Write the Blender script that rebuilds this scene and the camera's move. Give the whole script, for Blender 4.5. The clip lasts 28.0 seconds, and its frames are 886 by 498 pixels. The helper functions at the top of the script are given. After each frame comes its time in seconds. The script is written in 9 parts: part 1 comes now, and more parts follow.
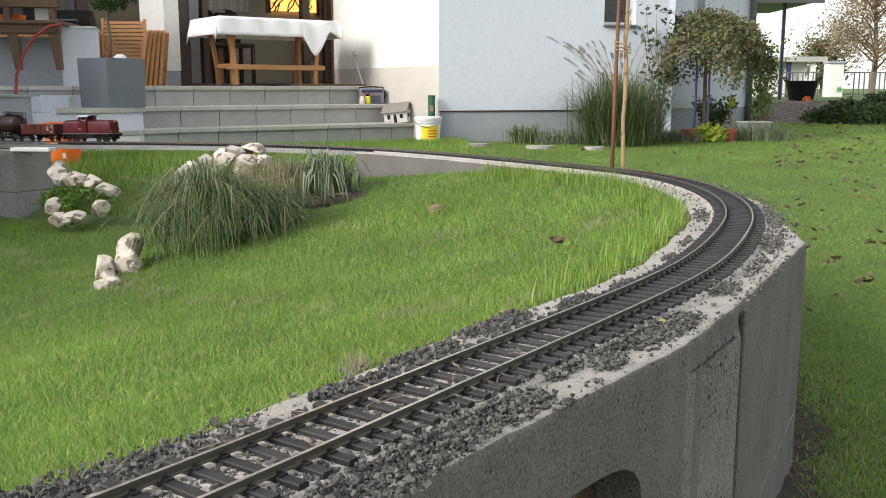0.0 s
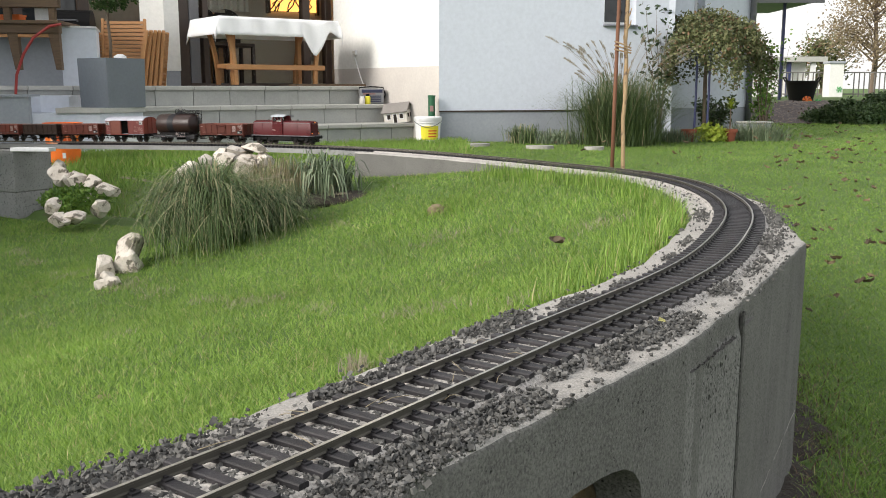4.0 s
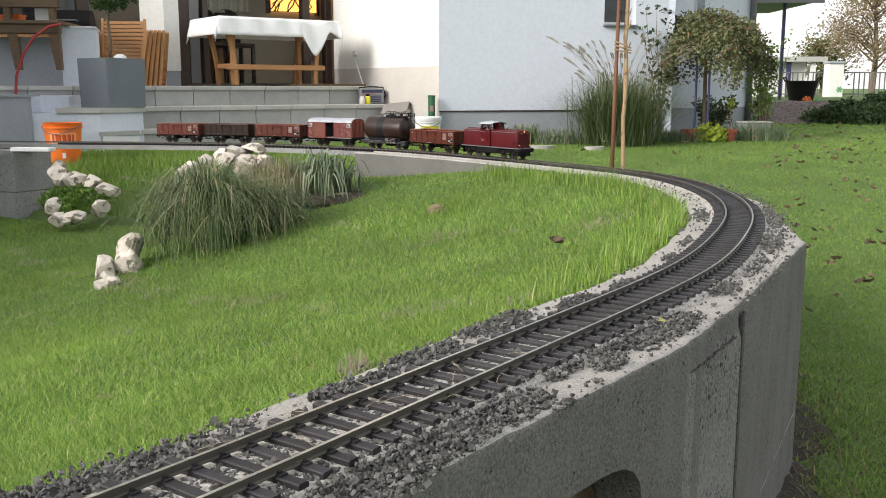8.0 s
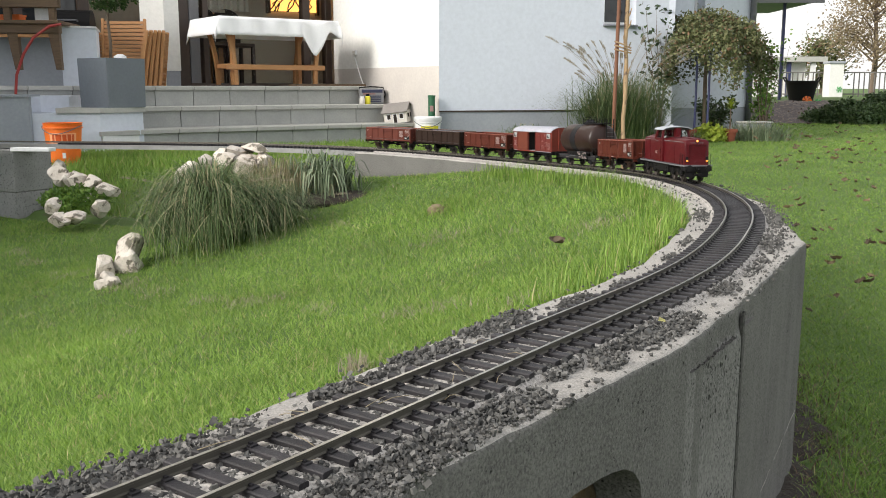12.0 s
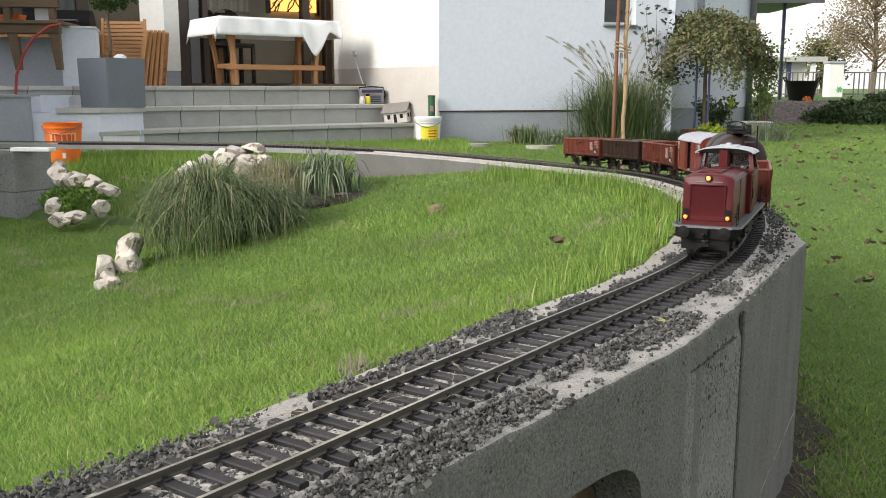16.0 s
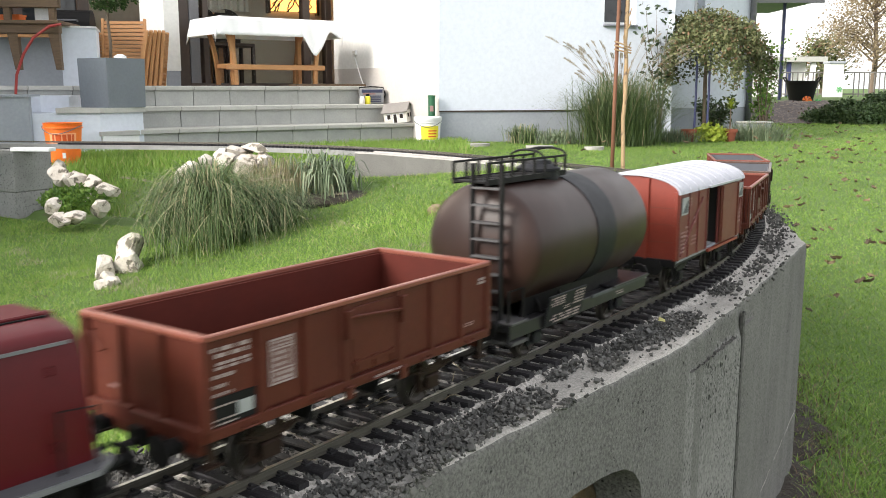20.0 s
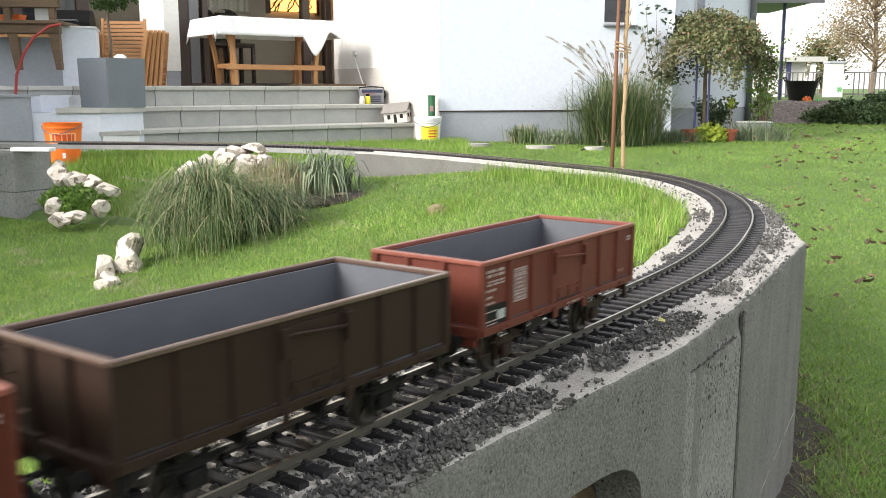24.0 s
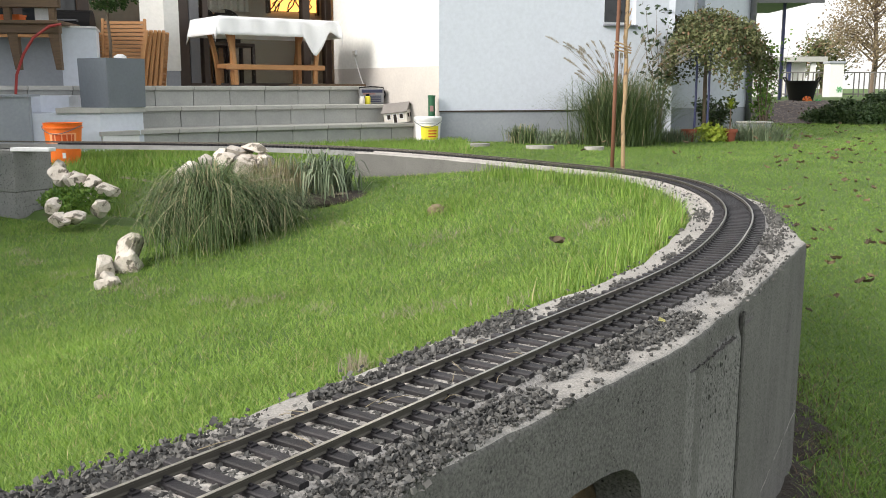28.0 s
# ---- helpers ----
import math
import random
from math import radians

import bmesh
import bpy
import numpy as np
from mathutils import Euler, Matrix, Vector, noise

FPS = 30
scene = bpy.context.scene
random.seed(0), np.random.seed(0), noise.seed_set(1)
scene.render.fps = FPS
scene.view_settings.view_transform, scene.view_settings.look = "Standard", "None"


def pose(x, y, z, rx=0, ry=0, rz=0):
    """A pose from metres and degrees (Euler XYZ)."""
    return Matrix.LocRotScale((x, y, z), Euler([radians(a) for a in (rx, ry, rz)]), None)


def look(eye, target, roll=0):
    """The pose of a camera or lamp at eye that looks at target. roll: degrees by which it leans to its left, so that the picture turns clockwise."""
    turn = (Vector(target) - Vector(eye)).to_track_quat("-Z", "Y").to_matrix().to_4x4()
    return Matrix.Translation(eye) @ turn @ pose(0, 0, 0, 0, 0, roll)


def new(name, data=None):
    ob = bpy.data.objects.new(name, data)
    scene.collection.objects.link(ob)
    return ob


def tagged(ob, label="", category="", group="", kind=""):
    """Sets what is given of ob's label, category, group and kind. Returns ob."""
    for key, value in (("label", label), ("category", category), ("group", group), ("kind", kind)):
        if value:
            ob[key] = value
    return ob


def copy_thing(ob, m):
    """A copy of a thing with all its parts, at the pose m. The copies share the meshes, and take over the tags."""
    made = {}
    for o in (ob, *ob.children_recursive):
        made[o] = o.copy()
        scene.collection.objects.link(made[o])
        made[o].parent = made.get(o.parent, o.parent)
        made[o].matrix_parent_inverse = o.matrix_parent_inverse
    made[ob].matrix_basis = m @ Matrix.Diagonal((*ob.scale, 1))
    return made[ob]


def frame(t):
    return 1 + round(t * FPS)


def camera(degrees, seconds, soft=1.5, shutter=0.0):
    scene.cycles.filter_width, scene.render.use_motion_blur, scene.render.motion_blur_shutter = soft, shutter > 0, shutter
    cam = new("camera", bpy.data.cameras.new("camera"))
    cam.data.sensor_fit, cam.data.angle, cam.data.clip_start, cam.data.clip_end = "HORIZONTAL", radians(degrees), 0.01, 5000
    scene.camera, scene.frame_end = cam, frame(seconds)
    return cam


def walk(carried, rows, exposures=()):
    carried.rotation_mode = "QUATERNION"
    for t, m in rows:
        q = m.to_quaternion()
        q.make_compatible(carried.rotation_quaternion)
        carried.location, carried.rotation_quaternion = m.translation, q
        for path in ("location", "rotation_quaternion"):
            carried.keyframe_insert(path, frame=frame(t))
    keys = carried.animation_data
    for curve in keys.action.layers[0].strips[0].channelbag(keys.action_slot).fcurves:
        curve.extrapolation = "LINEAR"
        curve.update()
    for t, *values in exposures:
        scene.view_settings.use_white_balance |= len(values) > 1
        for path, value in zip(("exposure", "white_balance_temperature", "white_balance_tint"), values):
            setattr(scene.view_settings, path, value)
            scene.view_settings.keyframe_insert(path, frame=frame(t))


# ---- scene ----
# The camera stands still on a low tripod beside the raised garden railway.
EYE = 0.48
cam = camera(50.83, 28.0, soft=0.95, shutter=0.6)
CAM_POSE = pose(0, 0, EYE, 90 - 9.78, 0, 0)
walk(cam, [(0.0, CAM_POSE), (28.0, CAM_POSE)],
     [(0.0, 0.56), (16.5, 0.56), (18.5, 0.84), (20.0, 1.12), (22.0, 1.20), (24.6, 1.14), (25.2, 1.04), (26.0, 0.76), (27.0, 0.76), (28.0, 0.68)])

# ---- light: bright overcast sky, a veiled low sun from the left ----
world = bpy.data.worlds.new("sky")
scene.world = world
world.use_nodes = True
wn = world.node_tree.nodes
sky = wn.new("ShaderNodeTexSky")
sky.sky_type = "NISHITA"
sky.sun_disc = False
sky.sun_elevation = radians(28)
sky.sun_rotation = radians(-55)
sky.air_density, sky.dust_density, sky.ozone_density = 1.0, 4.0, 1.0
wn["Background"].inputs["Strength"].default_value = 0.105
haze = wn.new("ShaderNodeMix")
haze.data_type = "RGBA"
haze.inputs[0].default_value = 0.62
haze.inputs[7].default_value = (10.5, 10.4, 10.3, 1)
world.node_tree.links.new(sky.outputs[0], haze.inputs[6])
world.node_tree.links.new(haze.outputs[2], wn["Background"].inputs["Color"])
sun = new("sun", bpy.data.lights.new("sun", "SUN"))
sun.data.energy, sun.data.angle, sun.data.color = 3.4, radians(26), (1.0, 0.95, 0.88)
sun.matrix_world = look((-8.3, -3.5, 5.0), (0, 2.4, 0))
scene.view_settings.exposure = 0.0


# ---- materials ----
def mat(name, col, rough=0.6, metal=0.0, col2=None, scale=8.0, amount=0.5, bump=0.0, bscale=60.0, spots=None,
        sscale=30.0, scover=0.35, vary=0.0, island=False, spec=0.5, glow=None, coat=0.0, detail=6.0, stretch=None):
    """Two-tone noise colour, optional spots of a third colour, fine bump, and variation from object to object."""
    m = bpy.data.materials.new(name)
    m.use_nodes = True
    nt = m.node_tree
    b = nt.nodes["Principled BSDF"]
    link = nt.links.new
    b.inputs["Roughness"].default_value = rough
    b.inputs["Metallic"].default_value = metal
    b.inputs["Specular IOR Level"].default_value = spec
    b.inputs["Coat Weight"].default_value = coat
    tc = nt.nodes.new("ShaderNodeTexCoord")
    src = tc.outputs["Object"]
    if stretch:
        mp = nt.nodes.new("ShaderNodeMapping")
        mp.inputs["Scale"].default_value = stretch
        link(src, mp.inputs["Vector"])
        src = mp.outputs[0]

    def noise_node(sc, det=detail, rgh=0.6):
        n = nt.nodes.new("ShaderNodeTexNoise")
        n.inputs["Scale"].default_value = sc
        n.inputs["Detail"].default_value = det
        n.inputs["Roughness"].default_value = rgh
        link(src, n.inputs["Vector"])
        return n.outputs[0]

    def ramp(fac, lo, hi, c0=(0, 0, 0, 1), c1=(1, 1, 1, 1)):
        r = nt.nodes.new("ShaderNodeValToRGB")
        e = r.color_ramp.elements
        e[0].position, e[0].color, e[1].position, e[1].color = lo, c0, hi, c1
        link(fac, r.inputs[0])
        return r.outputs[0]

    def blend(fac, a, c):
        x = nt.nodes.new("ShaderNodeMix")
        x.data_type = "RGBA"
        if isinstance(fac, float):
            x.inputs[0].default_value = fac
        else:
            link(fac, x.inputs[0])
        for v, i in ((a, 6), (c, 7)):
            if isinstance(v, tuple):
                x.inputs[i].default_value = (*v[:3], 1)
            else:
                link(v, x.inputs[i])
        return x.outputs[2]

    c = tuple(col)
    if col2:
        half = 0.10 / max(amount, 0.3)
        big = ramp(noise_node(scale), 0.5 - half, 0.5 + half)
        c = blend(big, c, tuple(col2))
        fine = ramp(noise_node(scale * 9.3, 4.0), 0.35, 0.7)
        c = blend(fine, c, blend(0.35, c, tuple(v * 0.75 for v in col2)))
    if spots:
        sp = ramp(noise_node(sscale, 4.0, 0.6), 0.5 + (0.5 - scover) * 0.26, 0.55 + (0.5 - scover) * 0.26)
        c = blend(sp, c, tuple(spots))
    if vary:
        if island:
            g = nt.nodes.new("ShaderNodeNewGeometry")
            rnd = g.outputs["Random Per Island"]
        else:
            g = nt.nodes.new("ShaderNodeObjectInfo")
            rnd = g.outputs["Random"]
        hs = nt.nodes.new("ShaderNodeHueSaturation")
        mr = nt.nodes.new("ShaderNodeMapRange")
        mr.inputs[3].default_value, mr.inputs[4].default_value = 1 - vary, 1 + vary
        link(rnd, mr.inputs[0])
        link(mr.outputs[0], hs.inputs["Value"])
        if isinstance(c, tuple):
            hs.inputs["Color"].default_value = (*c[:3], 1)
        else:
            link(c, hs.inputs["Color"])
        c = hs.outputs[0]
    if isinstance(c, tuple):
        b.inputs["Base Color"].default_value = (*c[:3], 1)
    else:
        link(c, b.inputs["Base Color"])
    if bump:
        bp = nt.nodes.new("ShaderNodeBump")
        bp.inputs["Strength"].default_value = min(1.0, bump)
        bp.inputs["Distance"].default_value = 0.7 / bscale
        link(noise_node(bscale, 5.0, 0.65), bp.inputs["Height"])
        link(bp.outputs[0], b.inputs["Normal"])
    if rough > 0.15 and col2:
        mr = nt.nodes.new("ShaderNodeMapRange")
        mr.inputs[3].default_value, mr.inputs[4].default_value = max(0.05, rough - 0.1), min(1.0, rough + 0.12)
        link(noise_node(scale * 2.3), mr.inputs[0])
        link(mr.outputs[0], b.inputs["Roughness"])
    if glow:
        b.inputs["Emission Color"].default_value = (*glow[:3], 1)
        b.inputs["Emission Strength"].default_value = glow[3]
    return m


def concrete(name, light, dark, pit=0.5, grain=420.0, bump=0.6, stain=(0.10, 0.10, 0.095), speck=1.0):
    """Cast concrete: broad mottling, runs down the face, sandy grain, air holes of several sizes."""
    m = bpy.data.materials.new(name)
    m.use_nodes = True
    nt = m.node_tree
    b = nt.nodes["Principled BSDF"]
    link = nt.links.new
    b.inputs["Roughness"].default_value = 0.92
    b.inputs["Specular IOR Level"].default_value = 0.3
    tc = nt.nodes.new("ShaderNodeTexCoord")

    def noise_at(sc, det=5.0, rgh=0.6, scale=None):
        src = tc.outputs["Object"]
        if scale:
            mp = nt.nodes.new("ShaderNodeMapping")
            mp.inputs["Scale"].default_value = scale
            link(src, mp.inputs["Vector"])
            src = mp.outputs[0]
        n = nt.nodes.new("ShaderNodeTexNoise")
        n.inputs["Scale"].default_value = sc
        n.inputs["Detail"].default_value = det
        n.inputs["Roughness"].default_value = rgh
        link(src, n.inputs["Vector"])
        return n.outputs[0]

    def level(fac, lo, hi, a=0.0, c=1.0):
        r = nt.nodes.new("ShaderNodeMapRange")
        r.inputs[1].default_value, r.inputs[2].default_value = lo, hi
        r.inputs[3].default_value, r.inputs[4].default_value = a, c
        link(fac, r.inputs[0])
        return r.outputs[0]

    def mixed(fac, a, c):
        x = nt.nodes.new("ShaderNodeMix")
        x.data_type = "RGBA"
        link(fac, x.inputs[0])
        for v, i in ((a, 6), (c, 7)):
            if isinstance(v, tuple):
                x.inputs[i].default_value = (*v, 1)
            else:
                link(v, x.inputs[i])
        return x.outputs[2]

    c = mixed(level(noise_at(9.0), 0.36, 0.64), light, dark)
    c = mixed(level(noise_at(26.0, 4.0, 0.6, (1, 1, 0.16)), 0.50, 0.75, 0.0, 0.55), c, stain)
    c = mixed(level(noise_at(grain, 3.0, 0.7), 0.30, 0.66, 0.0, 0.9 * speck), c, tuple(v * 1.4 for v in light))
    c = mixed(level(noise_at(grain * 1.1, 3.0, 0.7), 0.48, 0.62, 0.0, 0.52 * speck), c, tuple(v * 0.5 for v in dark))
    hole = None
    for sc, thr in ((75.0, 0.13), (210.0, 0.18)):
        vo = nt.nodes.new("ShaderNodeTexVoronoi")
        vo.inputs["Scale"].default_value = sc
        link(tc.outputs["Object"], vo.inputs["Vector"])
        h = level(vo.outputs["Distance"], thr * pit * 0.7, thr * pit, 1.0, 0.0)
        gate = level(noise_at(sc * 0.12, 2.0), 0.50, 0.58)
        mu = nt.nodes.new("ShaderNodeMath")
        mu.operation = "MULTIPLY"
        link(h, mu.inputs[0])
        link(gate, mu.inputs[1])
        c = mixed(mu.outputs[0], c, tuple(v * 0.35 for v in dark))
        hole = mu.outputs[0] if hole is None else hole
    link(c, b.inputs["Base Color"])
    b1 = nt.nodes.new("ShaderNodeBump")
    b1.inputs["Strength"].default_value, b1.inputs["Distance"].default_value = bump, 0.0022
    link(noise_at(grain * 0.6, 4.0, 0.7), b1.inputs["Height"])
    b2 = nt.nodes.new("ShaderNodeBump")
    b2.invert = True
    b2.inputs["Strength"].default_value, b2.inputs["Distance"].default_value = 0.9, 0.003
    link(hole, b2.inputs["Height"])
    link(b1.outputs[0], b2.inputs["Normal"])
    link(b2.outputs[0], b.inputs["Normal"])
    return m


def leafy(name, col, col2, vary=0.35, rough=0.55, trans=0.25, dry=None, dry_share=0.12):
    """Foliage: colour from leaf to leaf, some light through the blade."""
    m = bpy.data.materials.new(name)
    m.use_nodes = True
    nt = m.node_tree
    b = nt.nodes["Principled BSDF"]
    link = nt.links.new
    g = nt.nodes.new("ShaderNodeNewGeometry")
    r = nt.nodes.new("ShaderNodeValToRGB")
    e = r.color_ramp.elements
    e[0].position, e[0].color = 0.0, (*col, 1)
    e[1].position, e[1].color = 1.0 - dry_share if dry else 1.0, (*col2, 1)
    if dry:
        k = e.new(1.0 - dry_share + 0.01)
        k.color = (*dry, 1)
    link(g.outputs["Random Per Island"], r.inputs[0])
    tc = nt.nodes.new("ShaderNodeTexCoord")
    n = nt.nodes.new("ShaderNodeTexNoise")
    n.inputs["Scale"].default_value = 2.2
    n.inputs["Detail"].default_value = 3.0
    link(tc.outputs["Object"], n.inputs["Vector"])
    mr = nt.nodes.new("ShaderNodeMapRange")
    mr.inputs[1].default_value, mr.inputs[2].default_value = 0.3, 0.7
    mr.inputs[3].default_value, mr.inputs[4].default_value = 1 - vary, 1 + vary
    link(n.outputs[0], mr.inputs[0])
    hs = nt.nodes.new("ShaderNodeHueSaturation")
    link(mr.outputs[0], hs.inputs["Value"])
    link(r.outputs[0], hs.inputs["Color"])
    link(hs.outputs[0], b.inputs["Base Color"])
    b.inputs["Roughness"].default_value = rough
    b.inputs["Specular IOR Level"].default_value = 0.35
    if trans:
        t = nt.nodes.new("ShaderNodeBsdfTranslucent")
        link(hs.outputs[0], t.inputs[0])
        mx = nt.nodes.new("ShaderNodeMixShader")
        mx.inputs[0].default_value = trans
        link(b.outputs[0], mx.inputs[1])
        link(t.outputs[0], mx.inputs[2])
        link(mx.outputs[0], nt.nodes["Material Output"].inputs[0])
    return m


def glass(name, tint=(0.9, 0.95, 0.95), rough=0.02):
    m = bpy.data.materials.new(name)
    m.use_nodes = True
    b = m.node_tree.nodes["Principled BSDF"]
    b.inputs["Base Color"].default_value = (*tint, 1)
    b.inputs["Roughness"].default_value = rough
    b.inputs["Transmission Weight"].default_value = 1.0
    b.inputs["IOR"].default_value = 1.1
    return m


# ---- mesh helpers ----
def mesh_from(bm, name):
    me = bpy.data.meshes.new(name)
    bm.normal_update()
    bm.to_mesh(me)
    bm.free()
    return me


def part(name, bm, material, parent=None, label="", at=None, smooth=False):
    """One mesh object from a bmesh (or shared mesh data), under a thing or a part."""
    me = bm if isinstance(bm, bpy.types.Mesh) else mesh_from(bm, name)
    if material and not me.materials:
        me.materials.append(material)
    if smooth and len(me.polygons):
        me.polygons.foreach_set("use_smooth", [True] * len(me.polygons))
    ob = new(name, me)
    if parent:
        ob.parent = parent
    if at is not None:
        ob.matrix_basis = at
    if label:
        ob["label"] = label
    return ob


def thing(name, label, category, m=None, group="", kind=""):
    ob = new(name)
    ob.empty_display_size = 0.05
    if m is not None:
        ob.matrix_basis = m
    return tagged(ob, label, category, group, kind)


def box(bm, x0, x1, y0, y1, z0, z1, bevel=0.0, seg=1, m=None):
    vs = [bm.verts.new(v) for v in ((x0, y0, z0), (x1, y0, z0), (x1, y1, z0), (x0, y1, z0),
                                    (x0, y0, z1), (x1, y0, z1), (x1, y1, z1), (x0, y1, z1))]
    fs = [bm.faces.new([vs[i] for i in q]) for q in ((3, 2, 1, 0), (4, 5, 6, 7), (0, 1, 5, 4), (1, 2, 6, 5), (2, 3, 7, 6), (3, 0, 4, 7))]
    out = vs
    if bevel:
        r = bmesh.ops.bevel(bm, geom=list({e for f in fs for e in f.edges}), offset=bevel, segments=seg, affect="EDGES", profile=0.6)
        out = r["verts"]
    if m is not None:
        bmesh.ops.transform(bm, matrix=m, verts=list({v for f in bm.faces if any(w in set(out) for w in f.verts) for v in f.verts}) if bevel else vs)
    return bm


def new_box(x0, x1, y0, y1, z0, z1, bevel=0.0, seg=1):
    return box(bmesh.new(), x0, x1, y0, y1, z0, z1, bevel, seg)


def tube(bm, pts, r, n=8, cap=True):
    """A round bar through points; r may be a list."""
    pts = [Vector(p) for p in pts]
    rs = r if isinstance(r, (list, tuple)) else [r] * len(pts)
    rings = []
    prev = None
    for i, p in enumerate(pts):
        d = (pts[min(i + 1, len(pts) - 1)] - pts[max(i - 1, 0)]).normalized()
        if prev is None:
            a = d.orthogonal().normalized()
        else:
            a = (prev - d * prev.dot(d)).normalized()
        prev = a
        b2 = d.cross(a)
        rings.append([bm.verts.new(p + (a * math.cos(q) + b2 * math.sin(q)) * rs[i]) for q in (2 * math.pi * k / n for k in range(n))])
    for r0, r1 in zip(rings, rings[1:]):
        for k in range(n):
            bm.faces.new((r0[k], r0[(k + 1) % n], r1[(k + 1) % n], r1[k]))
    if cap:
        bm.faces.new(rings[0][::-1])
        bm.faces.new(rings[-1])
    return bm


def lathe(bm, prof, n=20, axis="z", c=(0, 0, 0)):
    """A turned body: prof rows of (radius, height)."""
    rings = []
    for r, h in prof:
        ring = []
        for k in range(n):
            q = 2 * math.pi * k / n
            a, b2 = r * math.cos(q), r * math.sin(q)
            v = {"z": (a, b2, h), "x": (h, a, b2), "y": (a, h, -b2)}[axis]
            ring.append(bm.verts.new(Vector(v) + Vector(c)))
        rings.append(ring)
    for r0, r1 in zip(rings, rings[1:]):
        for k in range(n):
            bm.faces.new((r0[k], r0[(k + 1) % n], r1[(k + 1) % n], r1[k]))
    if prof[0][0] > 1e-5:
        bm.faces.new(rings[0][::-1])
    if prof[-1][0] > 1e-5:
        bm.faces.new(rings[-1])
    return bm


def prism(bm, outline, axis, a, b2):
    """An outline (2D, counter-clockwise) pushed along axis x, y or z from a to b2."""
    def place(p, h):
        return {"x": (h, p[0], p[1]), "y": (p[0], h, p[1]), "z": (p[0], p[1], h)}[axis]
    lo = [bm.verts.new(place(p, a)) for p in outline]
    hi = [bm.verts.new(place(p, b2)) for p in outline]
    n = len(outline)
    for k in range(n):
        bm.faces.new((lo[k], lo[(k + 1) % n], hi[(k + 1) % n], hi[k]))
    bm.faces.new(lo[::-1])
    bm.faces.new(hi)
    bmesh.ops.recalc_face_normals(bm, faces=bm.faces[:])
    return bm


def soft_edges(ob, angle=35):
    """Smooth shading up to an angle."""
    me = ob.data
    me.polygons.foreach_set("use_smooth", [True] * len(me.polygons))
    me.set_sharp_from_angle(angle=radians(angle))
    return ob


def quads_mesh(name, verts, quads, material, label="", kind="stuff", category=""):
    """A large mesh from arrays: verts (n, 3), quads (m, 4)."""
    me = bpy.data.meshes.new(name)
    me.vertices.add(len(verts))
    me.vertices.foreach_set("co", np.asarray(verts, dtype=np.float32).ravel())
    me.loops.add(quads.size)
    me.loops.foreach_set("vertex_index", quads.astype(np.int32).ravel())
    me.polygons.add(len(quads))
    w = quads.shape[1]
    me.polygons.foreach_set("loop_start", np.arange(0, quads.size, w, dtype=np.int32))
    me.polygons.foreach_set("use_smooth", np.zeros(len(quads), dtype=bool))
    me.update(calc_edges=True)
    me.materials.append(material)
    return me

# ---- materials of the setting ----
M_CONCRETE = concrete("concrete", (0.136, 0.132, 0.124), (0.076, 0.074, 0.070), 1.0, 340.0, 0.7, (0.082, 0.08, 0.077))
M_CONCRETE_ROUGH = concrete("rough_concrete", (0.185, 0.18, 0.172), (0.072, 0.070, 0.067), 1.9, 210.0, 1.0)
M_COPING = concrete("coping_mortar", (0.345, 0.33, 0.305), (0.225, 0.215, 0.20), 1.0, 520.0, 0.7, (0.17, 0.16, 0.15), 0.75)
M_BED = concrete("dusty_mortar", (0.36, 0.34, 0.315), (0.20, 0.19, 0.18), 0.9, 300.0, 1.0, (0.08, 0.075, 0.07))
M_SLEEPER = mat("sleeper", (0.0125, 0.012, 0.0145), 0.52, col2=(0.022, 0.0195, 0.0215), scale=60, bump=0.3, bscale=500, vary=0.35, spec=0.34)
M_RAIL = mat("rail_steel", (0.085, 0.080, 0.068), 0.45, 0.5, col2=(0.12, 0.11, 0.09), scale=40, bump=0.1, bscale=300)
M_RAILTOP = mat("rail_head", (0.58, 0.55, 0.50), 0.30, 1.0, col2=(0.38, 0.35, 0.31), scale=60)
M_BALLAST = mat("ballast", (0.130, 0.126, 0.118), 0.9, col2=(0.055, 0.055, 0.053), scale=50, vary=0.55, island=True, bump=0.5, bscale=500)
M_SOIL = mat("soil", (0.045, 0.034, 0.025), 0.95, col2=(0.024, 0.019, 0.015), scale=18, bump=1.0, bscale=70)
M_JOINT = concrete("joint_crust", (0.075, 0.072, 0.068), (0.042, 0.040, 0.038), 2.2, 200.0, 1.0)
M_BROWN_EARTH = mat("brown_earth", (0.14, 0.095, 0.045), 0.95, col2=(0.07, 0.05, 0.025), scale=24, bump=1.0, bscale=90)
M_LAWN = mat("turf", (0.060, 0.116, 0.018), 0.95, col2=(0.076, 0.130, 0.025), scale=1.6, bump=0.9, bscale=60, spots=(0.070, 0.080, 0.030), sscale=8, scover=0.08)
M_GRASS = leafy("grass_blade", (0.066, 0.150, 0.018), (0.285, 0.415, 0.082), 0.24, dry=(0.40, 0.36, 0.17), dry_share=0.06, trans=0.3)

M_GRASS_FAR = leafy("mown_blade", (0.098, 0.190, 0.026), (0.245, 0.365, 0.072), 0.20, dry=(0.34, 0.31, 0.14), dry_share=0.05, trans=0.3)

